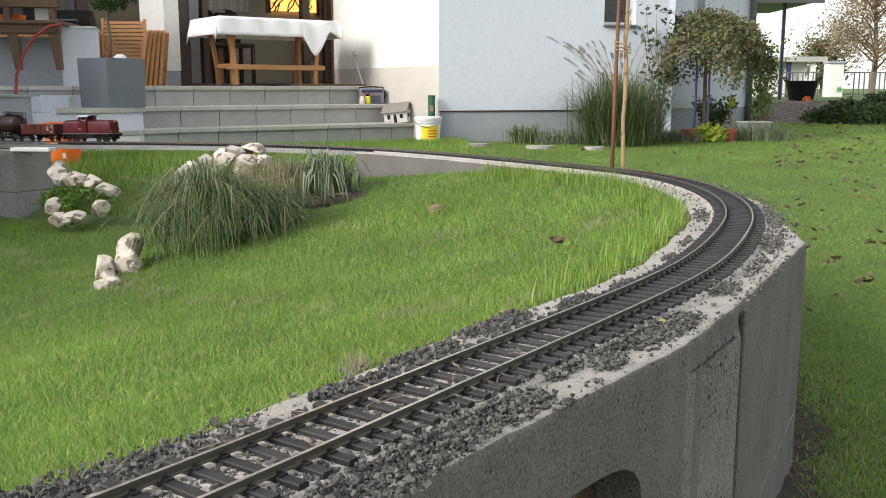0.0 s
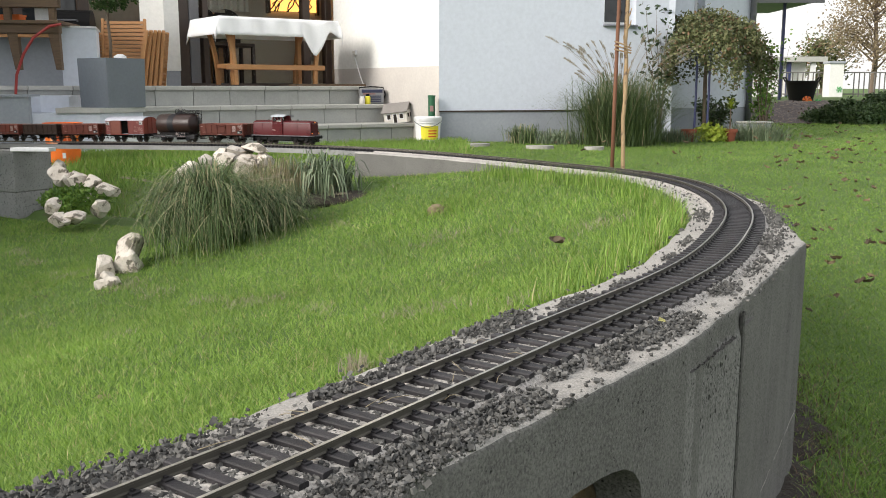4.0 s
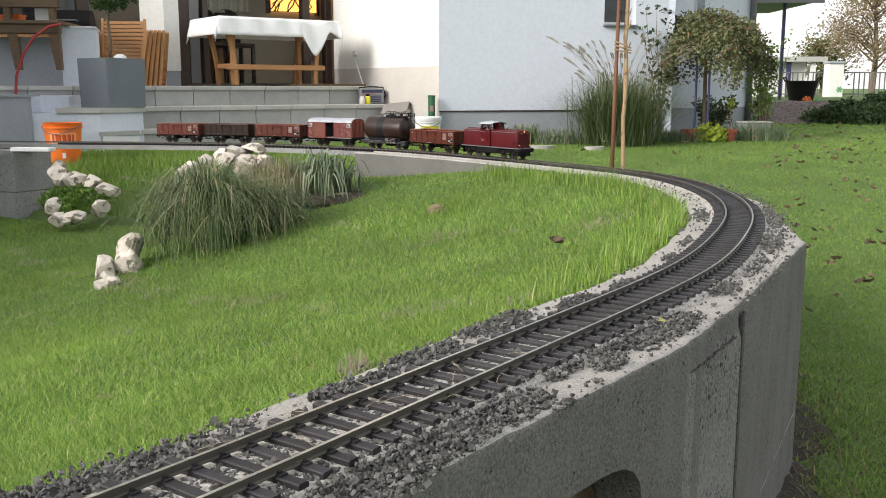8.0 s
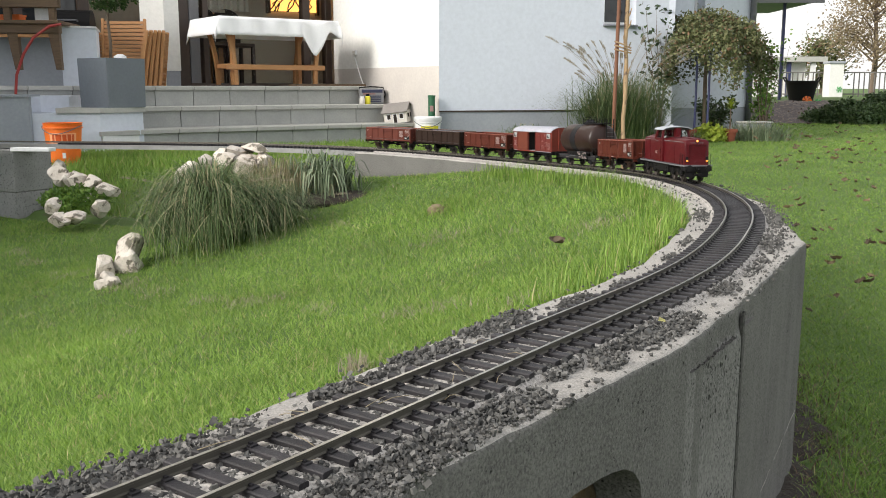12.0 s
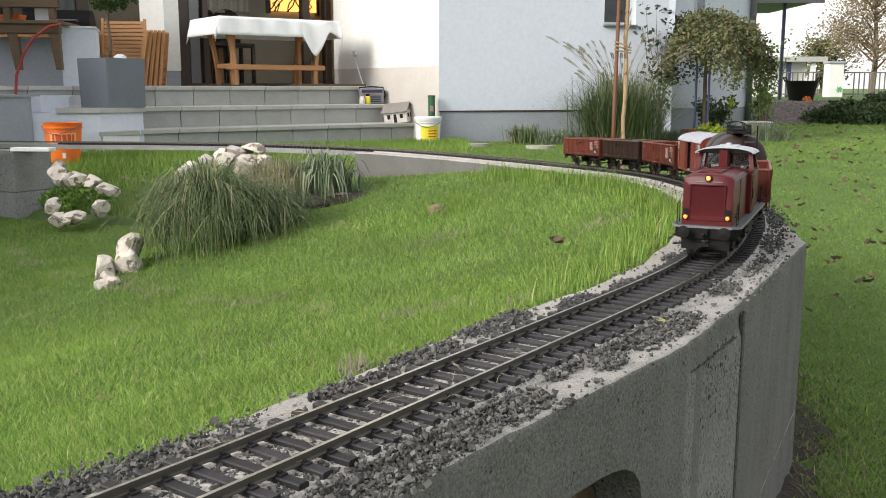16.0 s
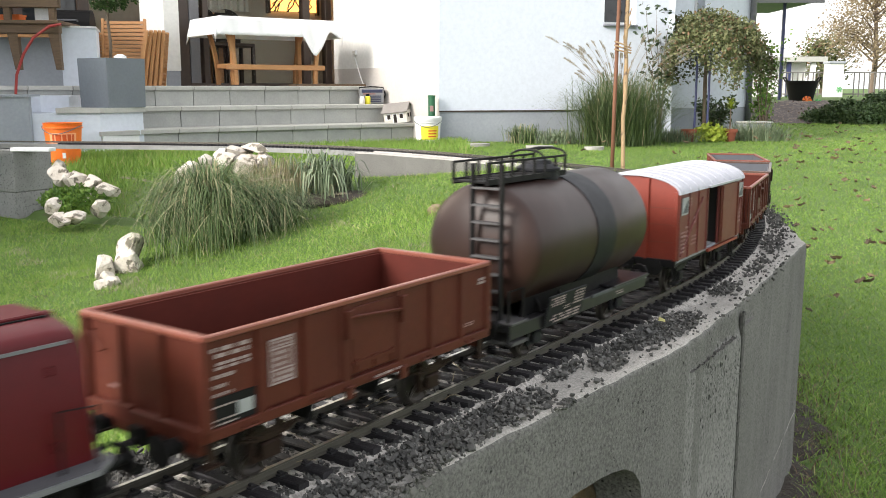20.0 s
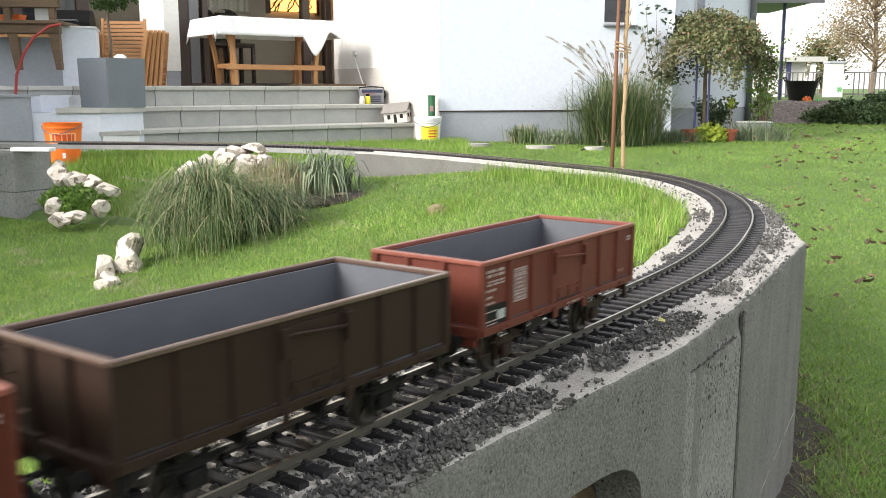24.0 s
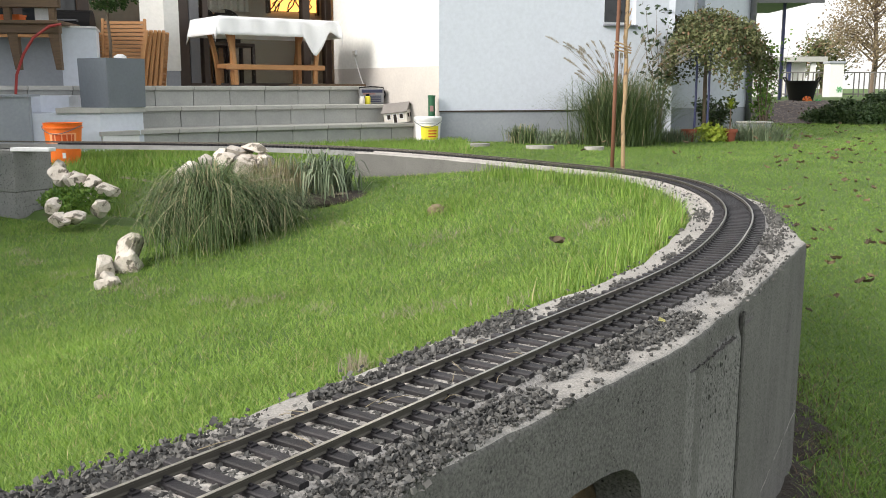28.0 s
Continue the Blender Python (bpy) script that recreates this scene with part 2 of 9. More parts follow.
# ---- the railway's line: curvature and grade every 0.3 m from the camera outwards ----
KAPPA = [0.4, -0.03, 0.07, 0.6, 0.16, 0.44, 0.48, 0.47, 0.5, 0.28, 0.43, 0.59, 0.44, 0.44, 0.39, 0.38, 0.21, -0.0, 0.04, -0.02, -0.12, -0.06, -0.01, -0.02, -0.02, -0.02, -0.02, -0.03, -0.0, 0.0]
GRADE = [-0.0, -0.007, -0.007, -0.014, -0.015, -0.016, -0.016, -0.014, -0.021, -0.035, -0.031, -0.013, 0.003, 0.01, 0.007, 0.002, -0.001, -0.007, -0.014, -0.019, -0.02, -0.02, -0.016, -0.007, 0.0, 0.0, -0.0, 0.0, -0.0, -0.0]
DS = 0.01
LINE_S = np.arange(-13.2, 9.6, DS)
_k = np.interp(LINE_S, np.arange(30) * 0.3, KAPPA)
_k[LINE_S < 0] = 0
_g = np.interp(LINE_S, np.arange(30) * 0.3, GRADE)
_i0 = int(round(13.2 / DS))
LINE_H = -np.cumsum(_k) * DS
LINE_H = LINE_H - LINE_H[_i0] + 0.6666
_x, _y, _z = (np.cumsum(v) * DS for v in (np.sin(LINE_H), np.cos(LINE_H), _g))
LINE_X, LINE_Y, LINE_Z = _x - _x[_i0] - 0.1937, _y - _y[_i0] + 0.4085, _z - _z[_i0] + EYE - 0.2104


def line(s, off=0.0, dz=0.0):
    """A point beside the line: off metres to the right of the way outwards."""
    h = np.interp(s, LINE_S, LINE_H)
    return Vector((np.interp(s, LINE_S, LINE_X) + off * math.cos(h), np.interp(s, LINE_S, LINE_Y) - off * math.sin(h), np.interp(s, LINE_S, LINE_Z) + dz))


def nearest(px, py):
    """Arrays: the line's s and the signed distance (right positive) of points."""
    st = 6
    lx, ly, lh, ls = LINE_X[::st], LINE_Y[::st], LINE_H[::st], LINE_S[::st]
    s_out, d_out = np.empty(len(px)), np.empty(len(px))
    for i in range(0, len(px), 20000):
        a, b2 = px[i:i + 20000, None], py[i:i + 20000, None]
        q = (a - lx) ** 2 + (b2 - ly) ** 2
        j = q.argmin(1)
        s_out[i:i + 20000] = ls[j]
        side = (a[:, 0] - lx[j]) * np.cos(lh[j]) - (b2[:, 0] - ly[j]) * np.sin(lh[j])
        d_out[i:i + 20000] = np.where(side >= 0, 1, -1) * np.sqrt(q[np.arange(len(j)), j])
    return s_out, d_out


def smooth01(t):
    t = np.clip(t, 0, 1)
    return t * t * (3 - 2 * t)


def ground_z(px, py):
    px, py = np.asarray(px, float), np.asarray(py, float)
    s, d = nearest(px, py)
    rz = np.interp(s, LINE_S, LINE_Z)
    outer = -0.13 + 0.13 * smooth01((py - 2.0) / 5.5) + 0.006 * np.sin(px * 2.1 + 0.7) * np.cos(py * 1.7)
    low = -0.225 + 0.215 * smooth01((py - 5.0) / 1.5)
    rise = rz - np.interp(s, [-1, 0.4, 1.019, 1.7, 2.145, 2.789, 3.336, 3.666, 3.991, 4.315, 4.863, 5.3], [0.075, 0.05, 0.036, 0.036, 0.036, 0.032, 0.034, 0.056, 0.10, 0.13, 0.35, 0.50])
    rise = np.maximum(rise, low)
    w = 1 - 0.35 * smooth01((-d - 0.02) / 0.7) - 0.65 * smooth01((-d - 0.5) / 1.9)
    inner = low + (rise - low) * w + 0.008 * np.sin(px * 3.3) * np.sin(py * 2.7 + 1)
    keep = smooth01((s + 3.5) / 0.45)
    inner = inner * keep + outer * (1 - keep)
    gate = smooth01((4.70 - s) / 0.3)
    right = outer
    far_left = np.where(d > 0, outer * gate + np.minimum(outer, low + 0.02) * (1 - gate), inner)
    return np.where(d > 0, np.where(s > 4.32, far_left, right), inner)


# ---- ground: one sheet to the horizon, fine near the line ----
def make_ground():
    def axis(lo, a, b2, hi, step):
        mid = np.arange(a, b2 + 1e-6, step)
        left = a - np.geomspace(0.12, a - lo, 26)[::-1]
        right = b2 + np.geomspace(0.12, hi - b2, 26)
        return np.concatenate([left, mid, right])
    gx, gy = axis(-400, -4.2, 2.6, 400, 0.035), axis(-400, -0.6, 5.6, 900, 0.035)
    X, Y = np.meshgrid(gx, gy)
    Z = ground_z(X.ravel(), Y.ravel())
    far = np.hypot(X.ravel(), Y.ravel())
    Z = np.where(far > 22, -0.02, Z)
    n, m2 = len(gx), len(gy)
    idx = np.arange(n * m2).reshape(m2, n)
    q = np.stack([idx[:-1, :-1], idx[:-1, 1:], idx[1:, 1:], idx[1:, :-1]], -1).reshape(-1, 4)
    me = quads_mesh("ground", np.stack([X.ravel(), Y.ravel(), Z], 1), q, M_LAWN)
    ob = new("ground", me)
    me.polygons.foreach_set("use_smooth", [True] * len(me.polygons))
    tagged(ob, "green garden lawn turf over uneven sloping ground", "lawn", kind="structure")


make_ground()


# ---- the concrete wall that carries the line ----
OUT_S = [-3.1, 0.58, 0.778, 1.266, 1.835, 2.414, 3.008, 3.666, 4.336]
OUT_O = [0.097, 0.098, 0.0872, 0.1103, 0.0846, 0.0831, 0.0833, 0.0805, 0.0807]
TOP = -0.0155


def wall_sweep(bm, s_list, offs_in, offs_out, top, foot):
    rows = []
    for s, a, b2 in zip(s_list, offs_in, offs_out):
        b2 += 0.0008 * math.sin(s * 61) + 0.0005 * math.sin(s * 143 + 1)
        pi, po = line(s, a, top), line(s, b2, top)
        jit = 0.0008 * noise.noise(Vector((s * 30, 1, 0))) + 0.0005 * noise.noise(Vector((s * 110, 4, 0)))
        c = max(0.003, 0.0052 + 0.0012 * noise.noise(Vector((s * 22, 7, 0))) + 0.0014 * noise.noise(Vector((s * 120, 9, 0))))
        k0 = c * (1 + 1.1 * max(0.0, noise.noise(Vector((s * 70, 13, 0))) - 0.12))
        nrm = (po - pi).normalized()
        ring = [Vector((pi.x, pi.y, foot)), pi + Vector((0, 0, -c)), pi + nrm * c + Vector((0, 0, jit)), po - nrm * c * 1.6 + Vector((0, 0, jit)), po - nrm * k0 * 0.75 + Vector((0, 0, jit - c * 0.12)),
                po - nrm * k0 * 0.32 + Vector((0, 0, -c * 0.40)), po - nrm * c * 0.07 + Vector((0, 0, -k0 * 0.8)), po + Vector((0, 0, -c * 1.6)), Vector((po.x, po.y, foot))]
        rows.append([bm.verts.new(v) for v in ring])
    for r0, r1 in zip(rows, rows[1:]):
        for k in range(9):
            f = bm.faces.new((r0[k], r0[(k + 1) % 9], r1[(k + 1) % 9], r1[k]))
            f.material_index = 1 if k in (1, 2, 3, 4) else 0
    bm.faces.new(rows[0])
    bm.faces.new(rows[-1][::-1])
    bmesh.ops.recalc_face_normals(bm, faces=bm.faces[:])


def corner_line(s):
    """The outer edge runs straight from casting joint to casting joint."""
    i = max(j for j in range(len(OUT_S)) if OUT_S[j] <= s + 1e-9)
    i = min(i, len(OUT_S) - 2)
    t = (s - OUT_S[i]) / (OUT_S[i + 1] - OUT_S[i])
    p = line(OUT_S[i], OUT_O[i]).lerp(line(OUT_S[i + 1], OUT_O[i + 1]), t)
    c = line(s)
    h = float(np.interp(s, LINE_S, LINE_H))
    return (p.x - c.x) * math.cos(h) - (p.y - c.y) * math.sin(h)


def make_wall():
    bm = bmesh.new()
    ss = [x / 100 for x in range(-310, -40, 5)] + [x / 1000 for x in range(-400, 1500, 6)] + [x / 100 for x in range(151, 435, 3)]
    wall_sweep(bm, ss, [-0.09 + 0.003 * math.sin(s * 9) - 0.002 * math.sin(s * 31) for s in ss], [corner_line(s) for s in ss], TOP, -0.5)
    wall = part("track_wall", bm, M_CONCRETE)
    wall.data.materials.append(M_COPING)
    cut = bmesh.new()
    c = line(0.398, 0.0)
    h = float(np.interp(0.425, LINE_S, LINE_H))
    rot = Matrix.Translation((c.x, c.y, 0)) @ Matrix.Rotation(-h, 4, "Z")
    prof = []
    n = 56
    for k in range(n):
        q = math.pi * k / (n - 1)
        cq, sq = math.cos(q), math.sin(q)
        chip = 1 + (0.06 * noise.noise(Vector((k * 0.55, 2.0, 0))) + 0.05 * noise.noise(Vector((k * 1.3, 5.0, 0)))) * (0.25 + 1.6 * smooth01((k / n - 0.5) * 4) * (1 - smooth01((k / n - 0.72) * 6)))
        prof.append((0.100 * chip * math.copysign(abs(cq) ** 0.7, cq), 0.108 + 0.068 * chip * sq ** 0.7))
    prof += [(-0.102, -0.6), (0.102, -0.6)]
    prism(cut, prof, "x", -0.25, 0.25)
    cutter = new("cutter", mesh_from(cut, "cutter"))
    cutter.matrix_basis = rot
    md = wall.modifiers.new("hole", "BOOLEAN")
    md.object, md.operation, md.solver = cutter, "DIFFERENCE", "EXACT"
    dg = bpy.context.evaluated_depsgraph_get()
    me = bpy.data.meshes.new_from_object(wall.evaluated_get(dg))
    wall.modifiers.clear()
    wall.data = me
    bpy.data.objects.remove(cutter)
    soft_edges(wall, 40)
    tagged(wall, "weathered grey cast concrete wall with arched hole carrying the track", "concrete wall", kind="structure")
    # earth packed inside the arched hole
    bm = bmesh.new()
    bmesh.ops.create_icosphere(bm, subdivisions=4, radius=1)
    for v in bm.verts:
        k = 1 + 0.12 * noise.noise(v.co * 2.5)
        v.co = Vector((v.co.x * 0.044 * k, v.co.y * 0.17 * k, v.co.z * 0.27 * k))
    plug = part("earth_fill", bm, M_BROWN_EARTH, wall, "brown earth inside the hole", smooth=True)
    plug.matrix_basis = Matrix.Translation((*line(0.398, 0.044)[:2], -0.10)) @ Matrix.Rotation(-h, 4, "Z")
    # raised mortar bed under the sleepers
    bm = bmesh.new()
    rows = []
    for k in range(545):
        s = -3.09 + k * 0.0135
        e = 0.003 * noise.noise(Vector((s * 25, 3, 1)))
        up = 0.0006 * noise.noise(Vector((s * 40, 8, 1)))
        rows.append([bm.verts.new(line(s, o, z)) for o, z in ((-0.054 + e, TOP - 0.003), (-0.045 + e, -0.0098 + up), (0.0, -0.0090 + up), (0.045 + e, -0.0098 + up), (0.054 + e, TOP - 0.003))])
    for r0, r1 in zip(rows, rows[1:]):
        for k in range(4):
            bm.faces.new((r0[k + 1], r0[k], r1[k], r1[k + 1]))
    bmesh.ops.recalc_face_normals(bm, faces=bm.faces[:])
    part("mortar_bed", bm, M_BED, wall, "raised mortar bed under the track", smooth=True)
    # coarse cast panel that stands further out towards the casting joint, then a groove and a smooth rib
    def face_point(s, out, z):
        p = line(s, corner_line(s) + out)
        return Vector((p.x, p.y, z))

    bm = bmesh.new()
    ring = []
    for k in range(41):
        t = k / 40
        s = 0.570 + 0.200 * t
        o = -0.001 + 0.0046 * t + 0.0006 * noise.noise(Vector((k * 0.9, 1, 0)))
        zt = float(line(s).z) + TOP - 0.040 + 0.003 * noise.noise(Vector((k * 0.35, 6, 0)))
        ring.append([bm.verts.new(v) for v in (face_point(s, -0.002, zt + 0.022), face_point(s, o, zt), face_point(s, o, -0.5), face_point(s, -0.02, -0.5), face_point(s, -0.02, zt))])
    for r0, r1 in zip(ring, ring[1:]):
        for k in range(5):
            bm.faces.new((r0[k], r0[(k + 1) % 5], r1[(k + 1) % 5], r1[k]))
    bm.faces.new(ring[0])
    bm.faces.new(ring[-1][::-1])
    bmesh.ops.recalc_face_normals(bm, faces=bm.faces[:])
    part("rough_panel", bm, M_CONCRETE_ROUGH, wall, "coarse pitted concrete panel")
    bm = bmesh.new()
    ring = []
    for k in range(9):
        s = 0.7860 + 0.060 * k / 8
        o = 0.0032 * math.sin(math.pi * (0.18 + 0.64 * k / 8)) ** 0.5
        zt = float(line(s).z) + TOP - 0.030
        ring.append([bm.verts.new(v) for v in (face_point(s, o, zt), face_point(s, o, -0.5), face_point(s, -0.02, -0.5), face_point(s, -0.02, zt))])
    for r0, r1 in zip(ring, ring[1:]):
        for k in range(4):
            bm.faces.new((r0[k], r0[(k + 1) % 4], r1[(k + 1) % 4], r1[k]))
    bm.faces.new(ring[0])
    bm.faces.new(ring[-1][::-1])
    bmesh.ops.recalc_face_normals(bm, faces=bm.faces[:])
    part("rib", bm, M_CONCRETE, wall, "smooth vertical concrete rib")
    # crumbling dark filling of the casting joint
    bm = bmesh.new()
    rows = []
    for k in range(60):
        z = 0.238 - k * 0.0119
        a, b2 = 0.7715 + 0.003 * noise.noise(Vector((k * 0.7, 2, 8))), 0.7830 + 0.003 * noise.noise(Vector((k * 0.5, 5, 8)))
        o = 0.0043 + 0.0008 * noise.noise(Vector((k * 0.9, 1, 8)))
        rows.append([bm.verts.new(face_point(a, 0.0010, z)), bm.verts.new(face_point(a + 0.001, o, z)), bm.verts.new(face_point(b2 - 0.001, o, z)), bm.verts.new(face_point(b2, 0.0005, z))])
    for r0, r1 in zip(rows, rows[1:]):
        for k in range(3):
            bm.faces.new((r0[k], r0[k + 1], r1[k + 1], r1[k]))
    bmesh.ops.recalc_face_normals(bm, faces=bm.faces[:])
    part("joint_filling", bm, M_JOINT, wall, "dark crumbling casting joint")
    bm = bmesh.new()
    tube(bm, [face_point(0.8485 + 0.0012 * noise.noise(Vector((k * 0.8, 4, 2))), 0.0002, 0.225 - k * 0.018) for k in range(40)], 0.0011, 5)
    part("form_line", bm, M_JOINT, wall, "dark line left by the formwork")
    # lime bead along the slanting crack of the next panel
    bm = bmesh.new()
    pts = []
    for k in range(22):
        t = k / 21
        s = 1.26 - 0.32 * t
        pts.append(face_point(s + 0.006 * noise.noise(Vector((k * 0.8, 3, 0))), 0.0004, -0.03 - 0.027 * t + 0.004 * noise.noise(Vector((k * 0.7, 9, 0)))))
    tube(bm, pts, [0.0003 + 0.0009 * max(0.0, noise.noise(Vector((k * 0.9, 0.5, 2)))) for k in range(22)], 5)
    part("crack_lime", bm, M_BED, wall, "pale lime bead along a slanting crack")
    # ragged cold joint between two pours, a shallow crust below the top
    bm = bmesh.new()
    rows = []
    for k in range(90):
        s = 0.592 + 0.15 * k / 89
        zc = float(line(s).z) - 0.047 + 0.003 * noise.noise(Vector((k * 0.16, 3, 4)))
        w = 0.0020 * max(0.01, 0.1 + 1.5 * noise.noise(Vector((k * 0.42, 8, 4))))
        lift = 0.0012 + 0.0046 * max(0.0, (s - 0.583) / 0.176)
        rows.append([bm.verts.new(v) for v in (face_point(s, lift - 0.004, zc + w), face_point(s, lift, zc + w * 0.5), face_point(s, lift + 0.0008 * noise.noise(Vector((k * 0.9, 1, 1))), zc - w * 0.4), face_point(s, lift - 0.004, zc - w))])
    for r0, r1 in zip(rows, rows[1:]):
        for k in range(3):
            bm.faces.new((r0[k], r0[k + 1], r1[k + 1], r1[k]))
    bmesh.ops.recalc_face_normals(bm, faces=bm.faces[:])
    part("cold_joint", bm, M_JOINT, wall, "dark ragged joint between two pours")


make_wall()


def soil_strip():
    """Dark trampled earth along the outer foot of the wall."""
    bm = bmesh.new()
    rows = []
    for k in range(170):
        s = 0.3 + k * 0.012
        w = 0.105 + 0.02 * math.sin(k * 0.21) + 0.012 * math.sin(k * 0.73)
        row = []
        for o in (0.06, 0.06 + w * 0.25, 0.06 + w * 0.5, 0.06 + w * 0.75, 0.06 + w):
            p = line(s, o)
            row.append(bm.verts.new((p.x, p.y, float(ground_z(np.array([p.x]), np.array([p.y]))[0]) + 0.007 - 0.03 * max(0.0, (o - 0.06) / w - 0.7) + 0.003 * math.sin(k * 0.9 + o * 90))))
        rows.append(row)
    for r0, r1 in zip(rows, rows[1:]):
        for k in range(4):
            bm.faces.new((r0[k], r0[k + 1], r1[k + 1], r1[k]))
    tagged(part("soil_strip", bm, M_SOIL, None, smooth=True), "dark bare earth along the wall's foot", "soil", kind="structure")


soil_strip()


# ---- track ----
def make_track():
    track = thing("railway_track", "dark model railway track with plastic sleepers on the wall", "railway track")
    prof = [(-0.0024, -0.0057), (-0.0024, -0.0051), (-0.0008, -0.0044), (-0.0008, -0.0016), (-0.0013, -0.0012), (-0.0013, 0.0),
            (0.0013, 0.0), (0.0013, -0.0012), (0.0008, -0.0016), (0.0008, -0.0044), (0.0024, -0.0051), (0.0024, -0.0057)]
    for side in (-1, 1):
        bm = bmesh.new()
        rows = []
        s = -3.1
        while s < 9.4:
            rows.append([bm.verts.new(line(s, side * 0.02325 + a, b2)) for a, b2 in prof])
            s += 0.03
        n = len(prof)
        for r0, r1 in zip(rows, rows[1:]):
            for k in range(n):
                f = bm.faces.new((r0[k], r0[(k + 1) % n], r1[(k + 1) % n], r1[k]))
                f.material_index = 1 if k == 5 else 0
        bm.faces.new(rows[0])
        bm.faces.new(rows[-1][::-1])
        bmesh.ops.recalc_face_normals(bm, faces=bm.faces[:])
        r = part("rail", bm, M_RAIL, track)
        r.data.materials.append(M_RAILTOP)
    # one sleeper: a bevelled timber with a chair under each rail
    bm = bmesh.new()
    prism(bm, [(-0.0042, -0.0145), (0.0042, -0.0145), (0.0041, -0.0066), (0.0034, -0.0057), (-0.0034, -0.0057), (-0.0041, -0.0066)], "y", -0.0445, 0.0445)
    for c in (-0.02325, 0.02325):
        for d in (-1, 1):
            box(bm, -0.0030, 0.0030, c + d * 0.0042 - 0.0020, c + d * 0.0042 + 0.0020, -0.0058, -0.0046)
            box(bm, -0.0011, 0.0011, c + d * 0.0026 - 0.0012, c + d * 0.0026 + 0.0012, -0.0047, -0.0034)
    sleeper = mesh_from(bm, "sleeper")
    sleeper.materials.append(M_SLEEPER)
    s = -3.0607
    while s < 6.21:
        h = float(np.interp(s, LINE_S, LINE_H))
        m = Matrix.Translation(line(s)) @ Matrix.Rotation(math.pi / 2 - h + random.uniform(-0.02, 0.02), 4, "Z")
        part("sleeper", sleeper, None, track, at=m)
        s += 0.02115
    return track


make_track()

# ---- the train ----
M_LOCO = mat("loco_red", (0.076, 0.0042, 0.0066), 0.40, col2=(0.063, 0.0037, 0.0060), scale=20, spec=0.22)
M_LOCO_ROOF = mat("roof_silver", (0.40, 0.42, 0.45), 0.45, col2=(0.32, 0.34, 0.37), scale=30)
M_BLACK = mat("black_metal", (0.0075, 0.0075, 0.008), 0.55, col2=(0.012, 0.011, 0.011), scale=60, spec=0.12)
M_GREYLINE = mat("grey_trim", (0.165, 0.165, 0.175), 0.5, col2=(0.125, 0.125, 0.135), scale=80)
M_FOOTPLATE = mat("footplate_grey", (0.050, 0.053, 0.060), 0.6, col2=(0.070, 0.072, 0.080), scale=80)
M_WAGON = mat("wagon_oxide", (0.084, 0.0165, 0.0080), 0.55, col2=(0.064, 0.0135, 0.0072), scale=24, bump=0.15, bscale=400, spec=0.25)
M_WAGON_IN = mat("wagon_oxide_inside", (0.080, 0.0135, 0.0085), 0.75, col2=(0.062, 0.0115, 0.0075), scale=30, spec=0.2)
M_WAGON_BR = mat("wagon_redbrown", (0.108, 0.0240, 0.0130), 0.6, col2=(0.083, 0.0195, 0.0120), scale=24, spec=0.25)
M_WAGON_DK = mat("wagon_dark_brown", (0.026, 0.0135, 0.0090), 0.55, col2=(0.019, 0.0105, 0.0075), scale=24, spec=0.16)
M_WAGON_GREY = mat("wagon_grey_inside", (0.085, 0.09, 0.105), 0.7, col2=(0.07, 0.075, 0.088), scale=30)
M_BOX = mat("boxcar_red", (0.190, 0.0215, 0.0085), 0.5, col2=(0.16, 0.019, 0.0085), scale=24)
# Darker copy of the end walls' red; the sides' shade is painted in.
M_BOX_SHADE = mat("boxcar_shaded_red", (0.120, 0.0145, 0.0095), 0.5, col2=(0.102, 0.0125, 0.0088), scale=24)
M_BOXDOOR = mat("boxcar_door", (0.130, 0.026, 0.0110), 0.55, col2=(0.11, 0.022, 0.010), scale=24)
M_BOXROOF = mat("boxcar_roof", (0.40, 0.40, 0.45), 0.38, col2=(0.31, 0.315, 0.36), scale=25)
M_BOXFLOOR = mat("boxcar_floor", (0.24, 0.25, 0.28), 0.7, col2=(0.18, 0.19, 0.21), scale=40)
# Rim colours lightened to paint the sky's sheen on the wagons' top rails.
M_WAGON_RIM = mat("sheen_rim", (0.20, 0.060, 0.038), 0.40, col2=(0.15, 0.042, 0.027), scale=60)
M_WAGON_RIM_DK = mat("sheen_dark_rim", (0.10, 0.062, 0.048), 0.30, col2=(0.07, 0.044, 0.035), scale=60)
M_TANK = mat("tank_brown", (0.031, 0.0140, 0.0105), 0.40, col2=(0.020, 0.0105, 0.0090), scale=9, spec=0.32)
M_TANKBAND = mat("tank_band", (0.008, 0.0085, 0.011), 0.5, col2=(0.012, 0.012, 0.015), scale=30, spec=0.22)
M_WHEEL = mat("wheel_steel", (0.045, 0.04, 0.038), 0.45, 0.6, col2=(0.08, 0.065, 0.055), scale=70)
M_LETTER = mat("white_lettering", (0.30, 0.24, 0.23), 0.7)
M_SHEEN_STEP = mat("grey_wooden_step", (0.065, 0.062, 0.064), 0.55, col2=(0.042, 0.040, 0.042), scale=60)
M_PLATE = mat("white_plate", (0.34, 0.35, 0.34), 0.7, col2=(0.24, 0.25, 0.25), scale=160)
M_LABEL = mat("faded_label", (0.17, 0.095, 0.085), 0.7, col2=(0.13, 0.06, 0.05), scale=220)
M_LETTER_DIM = mat("dull_lettering", (0.26, 0.15, 0.14), 0.7)
M_LAMP = mat("lit_lamp", (0.9, 0.30, 0.05), 0.4, glow=(1.0, 0.20, 0.012, 0.6))
